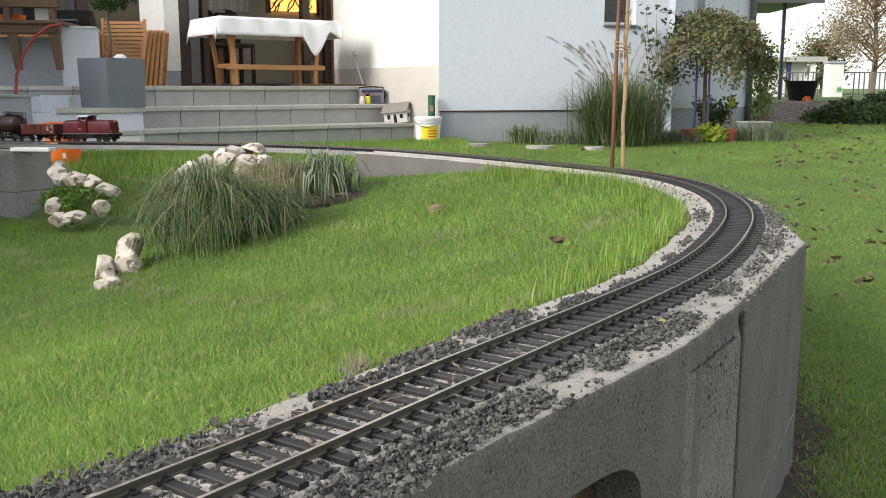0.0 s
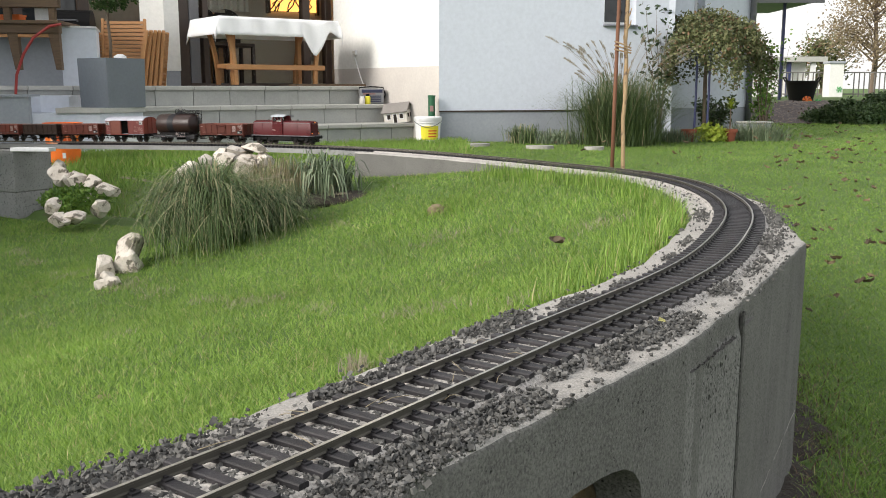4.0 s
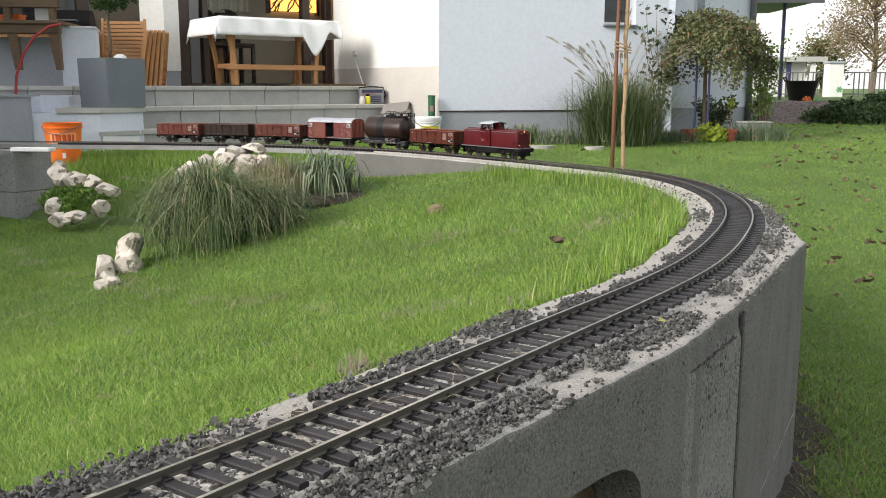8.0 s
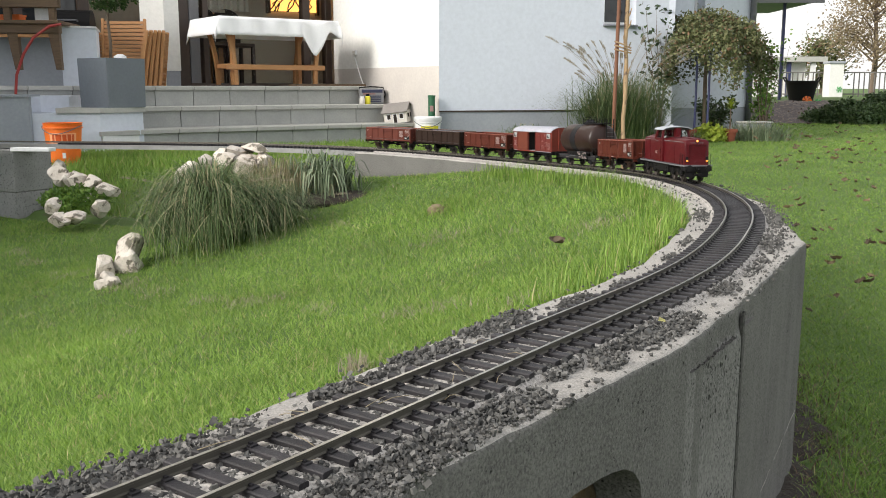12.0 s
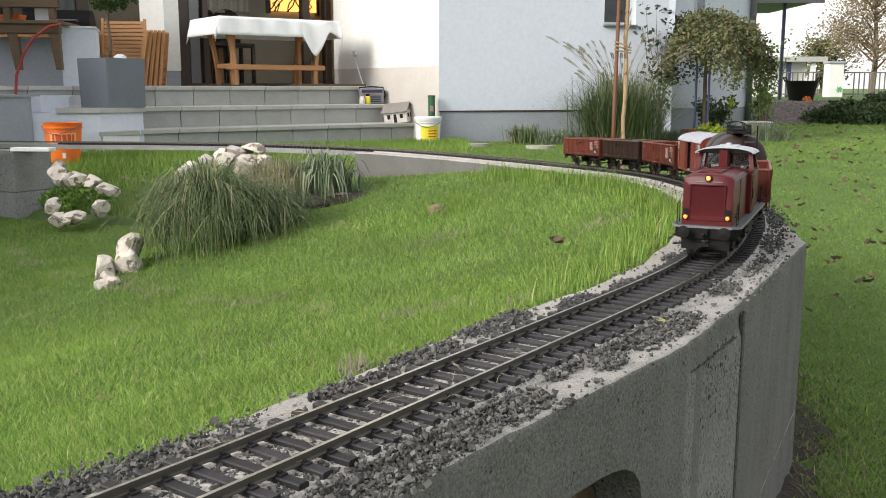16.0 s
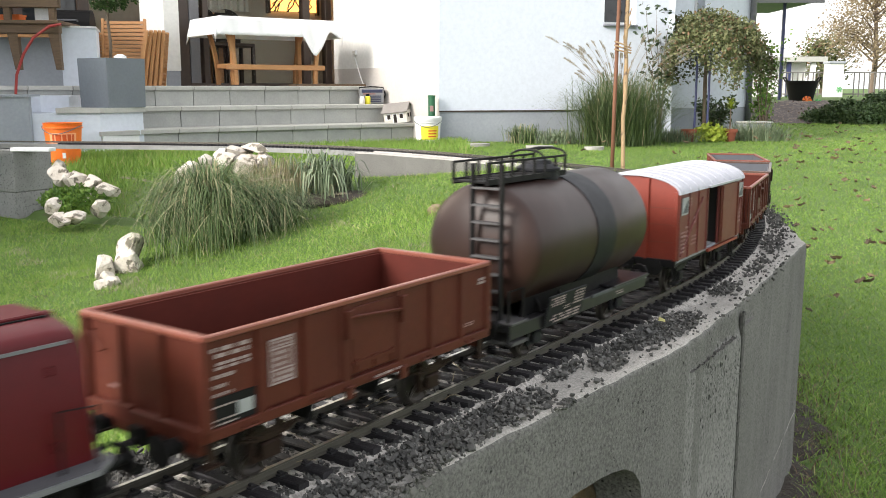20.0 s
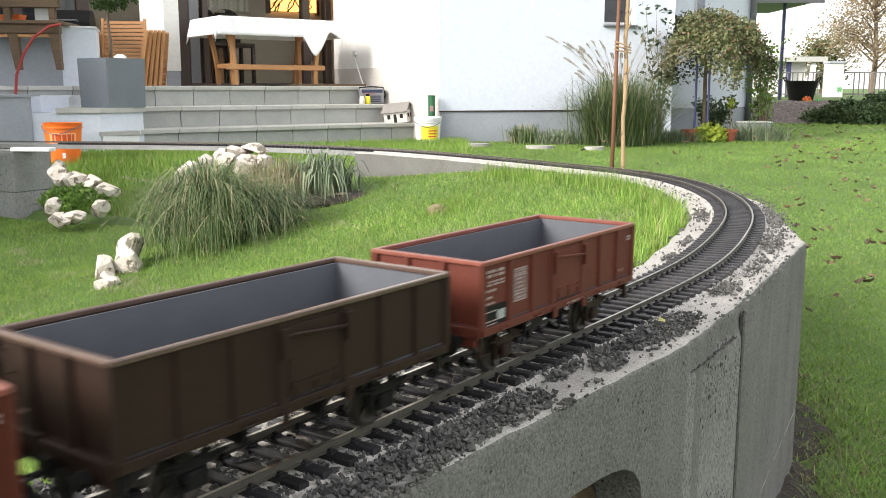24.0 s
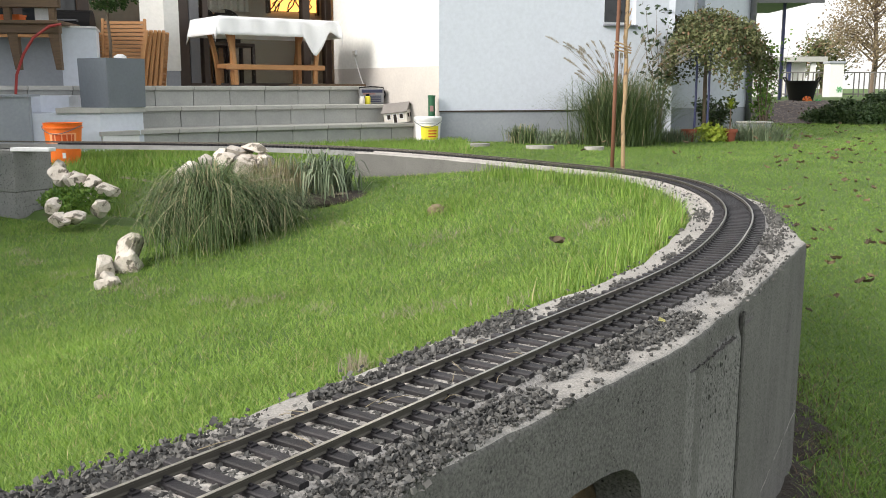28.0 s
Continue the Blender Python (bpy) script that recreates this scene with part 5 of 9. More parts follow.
def to_scale(vehicle, kx, ky, kz, lift=0.0):
    """Bodies brought to the model's true proportions and ride height; the wheelsets keep the gauge."""
    seen = set()
    stack = list(vehicle.children)
    while stack:
        ob = stack.pop()
        stack += list(ob.children)
        if ob.name.startswith("wheelset"):
            ob.matrix_basis = Matrix.Translation((ob.matrix_basis.translation.x * kx, 0, ob.matrix_basis.translation.z))
            continue
        moved = ob.matrix_basis != Matrix.Identity(4)
        if moved:
            t = ob.matrix_basis.translation
            ob.matrix_basis.translation = (t.x * kx, t.y * ky, t.z * kz + lift)
        hung = ob.parent != vehicle and ob.parent.matrix_basis != Matrix.Identity(4)
        if ob.data and ob.data.name not in seen:
            seen.add(ob.data.name)
            ob.data.transform(Matrix.Translation((0, 0, 0 if moved or hung else lift)) @ Matrix.Diagonal((kx, ky, kz, 1)))
    for k, (ob, x, r) in enumerate(WHEELS):
        if ob.parent == vehicle:
            WHEELS[k] = (ob, x * kx, r)


LOCO = locomotive()
TRAIN = [(LOCO, 0.381, 0.108)]
TRAIN.append((open_wagon("oxide red open freight wagon with empty red interior", M_WAGON, M_WAGON_IN, seed=11), 0.294, 0.076))
TRAIN.append((tank_wagon(), 0.297, 0.080))
TRAIN.append((boxcar(), 0.3105, 0.080))
TRAIN.append((open_wagon("oxide red open freight wagon, empty, next to covered wagon", M_WAGON, M_WAGON_IN, seed=21), 0.294, 0.076))
TRAIN.append((open_wagon("dark brown open freight wagon with grey interior", M_WAGON_DK, M_WAGON_GREY, seed=31, letters=False, rim=M_WAGON_RIM_DK, gear=M_BLACK), 0.294, 0.076))
TRAIN.append((open_wagon("red-brown open freight wagon with grey interior, last in train", M_WAGON_BR, M_WAGON_GREY, seed=41), 0.294, 0.076))
to_scale(LOCO, 0.995, 0.915, 0.955, 0.0045)
for ob, _, _ in TRAIN[1:]:
    if ob.name.startswith("covered"):
        to_scale(ob, 0.93, 1.07, 0.995, 0.0035)
    elif ob.name.startswith("tank"):
        to_scale(ob, 0.985, 1.03, 0.985, 0.003)
    else:
        to_scale(ob, 1.008, 1.07, 0.985, 0.0035)

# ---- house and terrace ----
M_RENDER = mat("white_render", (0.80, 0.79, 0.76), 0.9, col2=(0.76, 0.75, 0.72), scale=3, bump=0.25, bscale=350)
# Bluer, darker copy of the white render: wall shade put into its colour.
M_RENDER_SHADE = mat("shaded_render", (0.60, 0.635, 0.705), 0.9, col2=(0.585, 0.62, 0.69), scale=3, bump=0.12, bscale=500)
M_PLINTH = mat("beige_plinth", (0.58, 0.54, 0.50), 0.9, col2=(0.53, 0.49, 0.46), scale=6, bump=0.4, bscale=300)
# Plain grey for small stonework; on front and far plinths it paints their shade.
M_PLINTH_GREY_SHADE = mat("grey_shade_plinth", (0.33, 0.35, 0.38), 0.9, col2=(0.29, 0.31, 0.34), scale=5, bump=0.4, bscale=250)
M_STEP = mat("granite_step", (0.38, 0.385, 0.36), 0.8, col2=(0.31, 0.315, 0.30), scale=7, bump=0.2, bscale=200, vary=0.10)
M_STEPCAP = mat("granite_cap", (0.46, 0.455, 0.42), 0.75, col2=(0.38, 0.375, 0.35), scale=9, bump=0.15, bscale=200, vary=0.08)
M_WOOD = mat("oiled_teak", (0.50, 0.25, 0.095), 0.5, col2=(0.38, 0.18, 0.068), scale=18, bump=0.2, bscale=90, stretch=(1, 1, 6))
M_FRAME_DARK = mat("dark_frame", (0.035, 0.02, 0.016), 0.45, col2=(0.05, 0.03, 0.02), scale=20)
M_WHITE = mat("white_paint", (0.78, 0.78, 0.78), 0.5, col2=(0.72, 0.72, 0.73), scale=10)
M_PLANTER = mat("planter_grey", (0.155, 0.175, 0.20), 0.5, col2=(0.14, 0.158, 0.182), scale=6)
H0, HA = Vector((-0.26, 8.70, 0)), radians(36)
HM = Matrix.Translation(H0) @ Matrix.Rotation(HA, 4, "Z")


def hpt(x, y, z=0.0):
    return HM @ Vector((x, y, z))


def wall_slab(name, a, b2, z0, z1, thick, material, label, category="wall"):
    """An upright wall from plan point a to b2; its thickness lies to the left of the way."""
    a, b2 = Vector((*a, 0)), Vector((*b2, 0))
    d = (b2 - a).normalized()
    n = Vector((-d.y, d.x, 0)) * thick
    bm = bmesh.new()
    prism(bm, [(p.x, p.y) for p in (a, b2, b2 + n, a + n)], "z", z0, z1)
    return tagged(part(name, bm, material), label, category, kind="structure")


# Render darkened to grey: the kitchen wall's deep shade is in the colour.
M_KITCHEN_SHADE = mat("shaded_kitchen_render", (0.40, 0.42, 0.455), 0.9, col2=(0.36, 0.38, 0.415), scale=4, bump=0.2, bscale=300)
M_GLASSDARK = mat("window_glass", (0.02, 0.022, 0.025), 0.05, spec=0.6)
M_CLOTH = mat("white_tablecloth", (0.88, 0.88, 0.89), 0.85, col2=(0.84, 0.84, 0.86), scale=12, bump=0.2, bscale=400)
M_OLDWOOD = mat("weathered_wood", (0.15, 0.095, 0.055), 0.8, col2=(0.10, 0.065, 0.04), scale=12, bump=0.5, bscale=90, stretch=(1, 6, 6))
M_ROOM = mat("room_wall", (0.46, 0.40, 0.32), 0.9, col2=(0.40, 0.35, 0.28), scale=2)
M_ROOMFLOOR = mat("room_floor", (0.14, 0.08, 0.045), 0.5, col2=(0.10, 0.06, 0.035), scale=6)
M_GLOW = mat("evening_window", (0.9, 0.5, 0.15), 0.6, glow=(1.0, 0.47, 0.11, 1.4), col2=(1.0, 0.72, 0.30), scale=3)
M_PALE_REFLECTION = mat("pale_reflection", (0.62, 0.58, 0.50), 0.9, col2=(0.50, 0.46, 0.40), scale=6)
M_SILH = mat("dark_silhouette", (0.02, 0.014, 0.01), 0.9)
M_ORANGE = mat("orange_plastic", (0.80, 0.17, 0.02), 0.4, col2=(0.74, 0.15, 0.018), scale=8)
M_ORANGE_DK = mat("dark_orange_print", (0.55, 0.08, 0.012), 0.5)
M_ORANGE_LT = mat("pale_orange_print", (0.82, 0.36, 0.18), 0.5)
M_YELLOW = mat("yellow_label", (0.75, 0.68, 0.04), 0.5, col2=(0.70, 0.62, 0.04), scale=12)
M_GREENTUBE = mat("green_plastic", (0.02, 0.10, 0.045), 0.4)
M_CARD = mat("grey_cardboard", (0.26, 0.24, 0.22), 0.8, col2=(0.22, 0.20, 0.19), scale=14)
M_CARDLIGHT = mat("pale_cardboard", (0.58, 0.55, 0.50), 0.8)
M_RADIO = mat("silver_plastic", (0.24, 0.24, 0.25), 0.4, 0.3)
M_REDHOSE = mat("red_hose", (0.30, 0.03, 0.025), 0.45)
M_BLUEGREY = mat("navy_plastic", (0.03, 0.035, 0.075), 0.5)
M_SOFTPLANT = leafy("topiary_leaf", (0.02, 0.05, 0.012), (0.07, 0.13, 0.03), 0.3, trans=0.2)


def make_steps():
    st = thing("terrace_steps", "grey granite terrace steps with paler overhanging treads", "steps", HM, kind="structure")
    for k, (x0, y0, z1) in enumerate(((-2.58, 0.0, 0.167), (-2.77, 0.31, 0.333), (-4.2, 0.62, 0.5))):
        core = part("step_core", new_box(x0 + 0.02, 0.3, y0 + 0.03, 3.2, -0.12, z1 - 0.04), M_RENDER, st, "white painted step side")
        x = x0
        while x < 0.0:
            wd = min(0.333, 0.0 - x)
            part("riser_slab", new_box(x + 0.003, x + wd - 0.003, y0 + 0.012, y0 + 0.045, (z1 - 0.167 if k else -0.1), z1 - 0.036), M_STEP, st)
            part("tread_slab", new_box(x + 0.001, x + wd - 0.001, y0 - 0.012, y0 + 0.36, z1 - 0.036, z1, 0.005), M_STEPCAP, st)
            x += 0.333
    part("terrace_floor", new_box(-4.2, 0.4, 0.97, 3.3, 0.46, 0.499), M_STEPCAP, st)


def slab_prism(name, plan, z0, z1, material, label="", parent=None, category="", kind="structure"):
    bm = bmesh.new()
    prism(bm, plan, "z", z0, z1)
    ob = part(name, bm, material, parent)
    if not parent:
        tagged(ob, label, category or "wall", kind=kind)
    return ob


make_steps()
CORNER = Vector((-0.036, 8.37))
VDIR = Vector((-math.sin(HA), math.cos(HA)))
UDIR = Vector((math.cos(HA), math.sin(HA)))
ALEFT = CORNER + VDIR * 1.86
wall_slab("wall_side", CORNER, ALEFT, 0.675, 5.0, -0.3, M_RENDER, "white rendered house wall in weak sunlight")
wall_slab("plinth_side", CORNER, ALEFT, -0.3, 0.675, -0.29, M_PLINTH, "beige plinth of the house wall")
BDIR = Vector((math.cos(radians(16)), math.sin(radians(16))))


def bpt(t, back=0.0):
    return CORNER + BDIR * t + Vector((-BDIR.y, BDIR.x)) * back


BEND = bpt(2.24)
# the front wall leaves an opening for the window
wall_slab("wall_front_1", bpt(0.0), bpt(1.58), 0.278, 5.0, 0.3, M_RENDER_SHADE, "rendered house wall, bluish shade put into its colour")
wall_slab("wall_front_2", bpt(1.58), bpt(1.90), 0.278, 1.055, 0.3, M_RENDER_SHADE, "rendered wall below the window, bluish shade in its colour")
wall_slab("wall_front_3", bpt(1.90), BEND, 0.278, 5.0, 0.3, M_RENDER_SHADE, "rendered wall beside the window, bluish shade in its colour")
wall_slab("wall_front_4", bpt(1.58), bpt(1.90), 2.25, 5.0, 0.3, M_RENDER_SHADE, "rendered wall above the window, bluish shade in its colour")
wall_slab("plinth_front", bpt(0.004, 0.004), BEND, -0.3, 0.274, 0.29, M_PLINTH_GREY_SHADE, "plinth of the front house wall, shade put into its grey")
wall_slab("plinth_trim", bpt(0.0, -0.006), bpt(2.24, -0.006), 0.272, 0.284, 0.02, M_FRAME_DARK, "thin dark drip edge above the plinth", "trim")


def window_at(name, a, b2, z0, z1, back, label):
    """A window in an opening: frame bars, dark pane, sloping sill."""
    w = thing(name, label, "window", kind="structure")
    d = (b2 - a).normalized()
    n = Vector((-d.y, d.x))
    m = Matrix(((d.x, n.x, 0, a.x), (d.y, n.y, 0, a.y), (0, 0, 1, 0), (0, 0, 0, 1)))
    L = (b2 - a).length
    bm = bmesh.new()
    for x0, x1, za, zb in ((0, 0.035, z0, z1), (L - 0.035, L, z0, z1), (0.035, L - 0.035, z0, z0 + 0.035), (0.035, L - 0.035, z1 - 0.035, z1)):
        box(bm, x0, x1, back, back + 0.05, za, zb)
    part("window_frame", bm, M_WHITE, w, at=m)
    part("pane", new_box(0.033, L - 0.033, back + 0.02, back + 0.03, z0 + 0.033, z1 - 0.033), M_GLASSDARK, w, "dark reflecting pane", at=m)
    part("window_sill", new_box(-0.01, L + 0.01, -0.035, back, z0 - 0.014, z0 + 0.004, 0.003), M_GREYSILL, w, "grey metal sill", at=m)
    return w


M_GREYSILL = mat("grey_sill", (0.16, 0.17, 0.19), 0.5, 0.2)
window_at("window_1", bpt(1.58), bpt(1.90), 1.055, 2.25, 0.12, "narrow white-framed window with dark glass")
FAR0, FAR1 = Vector((2.19, 9.55)), Vector((3.36, 10.35))
FD = (FAR1 - FAR0).normalized()
slab_prism("wall_return", [tuple(BEND), (BEND.x + 0.06, BEND.y + 0.0), (FAR0.x + 0.06, FAR0.y), tuple(FAR0)], -0.3, 5.0, M_RENDER_SHADE, "pale rendered wall return")
wall_slab("wall_far_1", FAR0, FAR0 + FD * 0.46, 0.278, 5.0, 0.3, M_RENDER_SHADE, "pale rendered far house wall")
wall_slab("wall_far_2", FAR0 + FD * 0.62, FAR1, 0.278, 5.0, 0.3, M_RENDER_SHADE, "pale rendered far house wall beside the strip window")
wall_slab("wall_far_3", FAR0 + FD * 0.46, FAR0 + FD * 0.62, 0.278, 0.80, 0.3, M_RENDER_SHADE, "pale rendered wall below the strip window")
wall_slab("plinth_far", FAR0, FAR1, -0.3, 0.274, 0.29, M_PLINTH_GREY_SHADE, "plinth of the far wall, shade put into its grey")
window_at("window_2", FAR0 + FD * 0.46, FAR0 + FD * 0.62, 0.80, 2.6, 0.10, "tall dark strip window")
bm = bmesh.new()
tube(bm, [(3.33, 10.28, -0.2), (3.33, 10.28, 4.5)], 0.032, 12)
dp = tagged(part("downpipe", bm, M_GREYLINE, None, smooth=True), "grey metal rain downpipe on the house corner", "downpipe")
for z in (0.6, 1.25, 2.0):
    bm = bmesh.new()
    lathe(bm, [(0.036, z), (0.036, z + 0.03)], 12, "z", (3.33, 10.28, 0))
    part("bracket", bm, M_GREYLINE, dp)
# Two walls added out of view to shade the kitchen and the left lawn.
wall_slab("boundary_wall_1", (-4.5, 4.9), (-4.1, 7.3), -0.3, 2.05, 0.2, M_RENDER_SHADE, "unseen plain wall added to shade the outdoor kitchen")
wall_slab("boundary_wall_2", (-3.6, -1.0), (-3.6, 4.7), -0.3, 1.05, 0.2, M_RENDER_SHADE, "unseen plain wall added to shade the left of the lawn")
# closing walls and roof so that the house is a body
slab_prism("house_roof", [tuple(hpt(-5.3, 1.66))[:2], tuple(hpt(0.04, 1.66))[:2], (CORNER.x, CORNER.y), (2.1, 9.05), (3.4, 10.4), (2.4, 15.5), (-6.5, 14.5)], 4.95, 5.2, M_RENDER, "flat roof slab of the house", category="roof")

# ---- terrace back wall: column, glazing, room behind ----


def hbox(name, x0, x1, y0, y1, z0, z1, material, label="", category="", kind="", bevel=0.0, parent=None):
    """A box in the house's own directions."""
    ob = part(name, new_box(x0, x1, y0, y1, z0, z1, bevel), material, parent, at=HM if parent is None else None)
    if parent is None and label:
        tagged(ob, label, category, kind=kind)
    return ob


GY = 1.62
hbox("column", -1.80, -1.655, GY - 0.16, GY + 0.2, 0.64, 4.9, M_RENDER, "white rendered column beside the terrace door", "column", "structure")
hbox("column_plinth", -1.795, -1.66, GY - 0.155, GY + 0.2, 0.5, 0.638, M_PLINTH_GREY_SHADE, "grey plinth of the column", "plinth", "structure")
slab_prism("wall_terrace", [tuple(hpt(a, b2))[:2] for a, b2 in ((-1.961, 1.635), (-1.805, 1.44), (-1.805, 1.75), (-1.861, 1.815))], 0.5, 4.9, M_RENDER, "white rendered slanting terrace wall")


def glazing():
    g = thing("terrace_door", "large dark-framed glazed terrace door, partly open", "door", HM, kind="structure")
    for x0, x1, mt, nm in ((-1.65, -1.50, M_FRAME_DARK, "door_post"), (-1.495, -1.395, M_GREYLINE, "door_jamb"), (-1.36, -1.30, M_FRAME_DARK, "mullion"), (-0.28, -0.20, M_FRAME_DARK, "mullion"), (-0.02, 0.05, M_FRAME_DARK, "door_post")):
        part(nm, new_box(x0, x1, GY, GY + 0.09, 0.5, 3.0, 0.004), mt, g)
    part("sill", new_box(-1.65, 0.05, GY - 0.02, GY + 0.1, 0.498, 0.53), M_FRAME_DARK, g)
    part("head_rail", new_box(-1.65, 0.05, GY, GY + 0.1, 3.0, 3.12), M_FRAME_DARK, g)
    for x0, x1 in ((-1.30, -0.28), (-0.20, -0.02)):
        p = part("pane", new_box(x0, x1, GY + 0.04, GY + 0.048, 0.53, 3.0), glass("door_glass", (0.92, 0.95, 0.94)), g, "clear glass pane")
        p.visible_shadow = False
    g2 = thing("side_window", "dark wooden window wall beside the kitchen", "window", HM, kind="structure")
    for x0, x1 in ((-2.52, -2.42), (-3.05, -2.98), (-3.7, -3.6), (-4.6, -4.5)):
        part("mullion", new_box(x0, x1, GY, GY + 0.09, 0.5, 3.2), M_FRAME_DARK, g2)
    for x0, x1 in ((-2.98, -2.52), (-3.6, -3.05), (-4.5, -3.7)):
        part("pane", new_box(x0, x1, GY + 0.04, GY + 0.05, 0.55, 3.2), M_GLASSDARK, g2, "dark pane")
    part("sill", new_box(-4.6, -2.42, GY, GY + 0.1, 0.5, 0.55), M_FRAME_DARK, g2)
    hbox("wall_above", -4.8, 0.05, GY + 0.01, GY + 0.3, 3.2, 4.9, M_RENDER, "white wall above the glazing", "wall", "structure")
    # the room
    hbox("room_floor", -2.4, 0.8, GY + 0.1, 3.3, 0.44, 0.497, M_ROOMFLOOR, "brown floor of the living room", "floor", "structure")
    hbox("room_back_wall", -2.4, 0.8, 3.3, 3.45, 0.44, 3.2, M_ROOM, "dim brown living room wall", "wall", "structure")
    hbox("room_side_wall_1", -2.55, -2.4, GY + 0.3, 3.45, 0.44, 3.2, M_ROOM, "dim side wall of the living room", "wall", "structure")
    hbox("room_side_wall_2", 0.8, 0.95, 2.2, 3.45, 0.44, 3.2, M_ROOM, "dim side wall of the living room", "wall", "structure")
    hbox("ceiling", -2.55, 0.95, GY + 0.3, 3.45, 3.2, 3.3, M_RENDER, "white living room ceiling", "ceiling", "structure")
    # evening-lit far window with twigs before it
    lit = thing("lit_window", "orange glowing window at the back of the room", "window", HM)
    part("glow_pane", new_box(0.14, 0.76, 3.25, 3.29, 1.395, 2.3), M_GLOW, lit, "warm glowing pane")
    part("frame", new_box(0.10, 0.14, 3.23, 3.29, 1.36, 2.34), M_FRAME_DARK, lit)
    part("frame", new_box(0.76, 0.79, 3.23, 3.29, 1.36, 2.34), M_FRAME_DARK, lit)
    rnd = random.Random(3)
    for k in range(9):
        bm = bmesh.new()
        x = rnd.uniform(0.08, 0.62)
        p = [(x, 3.2, 1.38)]
        for j in range(5):
            p.append((p[-1][0] + rnd.uniform(-0.06, 0.08), 3.2, p[-1][2] + rnd.uniform(0.02, 0.09)))
        tube(bm, p, 0.008, 5)
        part("twig", bm, M_SILH, lit)
    # Folded sheet added in place of the white reflection in the door's glass.
    cu = thing("curtain", "added pale folded sheet standing for a reflection in the glass", "curtain", HM)
    bm = bmesh.new()
    fr = [(-0.78 + 0.01 * k, 3.22 + 0.018 * math.sin(k * 0.75)) for k in range(64)]
    prism(bm, fr + [(x, y + 0.01) for x, y in fr[::-1]], "z", 1.36, 2.6)
    part("sheet", bm, M_PALE_REFLECTION, cu)
    # dining chairs and a sideboard inside
    for k, x in enumerate((-1.25, -0.95, -0.62)):
        ch = thing("indoor_chair", "dark round-backed dining chair inside the room", "chair", HM @ pose(x, 2.6 + 0.1 * k, 0.5), "indoor chairs")
        bm = bmesh.new()
        prism(bm, [(-0.16, 0.45), (0.16, 0.45)] + [(0.16 * math.cos(q), 0.72 + 0.12 * math.sin(q)) for q in [math.pi * j / 8 for j in range(9)]], "y", -0.02, 0.02)
        part("backrest", bm, M_SILH, ch)
        part("seat", new_box(-0.18, 0.18, -0.36, 0.0, 0.42, 0.46, 0.01), M_FRAME_DARK, ch)
        for lx, ly in ((-0.16, -0.34), (0.16, -0.34), (-0.16, -0.02), (0.16, -0.02)):
            part("leg", new_box(lx - 0.018, lx + 0.018, ly - 0.018, ly + 0.018, 0, 0.42), M_FRAME_DARK, ch)
    sb = thing("sideboard", "pale sideboard with white things on top inside the room", "sideboard", HM @ pose(-1.0, 3.0, 0.5))
    part("body", new_box(-0.35, 0.35, -0.2, 0.2, 0, 0.8, 0.01), M_WOOD, sb)
    part("top", new_box(-0.37, 0.37, -0.22, 0.22, 0.8, 0.83), M_ROOM, sb)
    for x in (-0.17, 0.17):
        part("door", new_box(x - 0.16, x + 0.16, -0.215, -0.2, 0.05, 0.77), M_WOOD, sb)
    jar = thing("white_jar", "white jar on the indoor sideboard", "jar", HM @ pose(-0.95, 3.0, 1.33))
    bm = bmesh.new()
    lathe(bm, [(0.07, 0), (0.09, 0.05), (0.09, 0.2), (0.05, 0.25), (0.05, 0.28)], 16)
    part("body", bm, M_WHITE, jar, smooth=True)


glazing()

# ---- white blocks where the steps end beside the outdoor kitchen ----
sb2 = slab_prism("stair_block_1", [(-2.47, 6.82), (-2.275, 7.03), (-2.42, 7.32), (-2.75, 7.32)], -0.3, 0.135, M_WHITE, "white painted end block of the lowest step")
slab_prism("stair_cap_1", [(-2.485, 6.805), (-2.265, 7.02), (-2.41, 7.33), (-2.75, 7.33)], 0.136, 0.167, M_STEPCAP, "pale granite cap of the lowest step end", category="cap")
slab_prism("stair_block_2", [(-4.6, 6.62), (-2.50, 6.86), (-2.30, 7.22), (-2.62, 7.7), (-4.6, 7.7)], -0.3, 0.30, M_RENDER_SHADE, "white painted low terrace wall")
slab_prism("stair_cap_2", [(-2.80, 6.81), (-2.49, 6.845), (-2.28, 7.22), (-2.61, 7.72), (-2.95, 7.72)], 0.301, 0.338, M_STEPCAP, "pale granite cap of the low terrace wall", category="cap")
slab_prism("kitchen_base", [(-4.6, 6.58), (-2.97, 6.765), (-2.97, 6.805), (-4.6, 6.619)], -0.3, 0.42, M_PLINTH_GREY_SHADE, "grey rendered base panel of the outdoor kitchen")
slab_prism("kitchen_ledge", [(-4.6, 6.565), (-2.955, 6.752), (-2.955, 6.93), (-4.6, 6.90)], 0.421, 0.436, M_PLINTH_GREY_SHADE, "thin projecting ledge of the outdoor kitchen", category="ledge")
slab_prism("kitchen_plinth", [(-4.6, 6.92), (-3.02, 7.08), (-2.86, 7.22), (-2.86, 8.4), (-4.6, 8.4)], 0.301, 0.425, M_RENDER_SHADE, "pale rendered plinth under the outdoor kitchen")
slab_prism("kitchen_pier", [(-3.03, 7.56), (-2.80, 7.70), (-2.99, 8.30), (-3.15, 8.30)], 0.4255, 0.955, M_RENDER_SHADE, "white rendered pier of the outdoor kitchen")
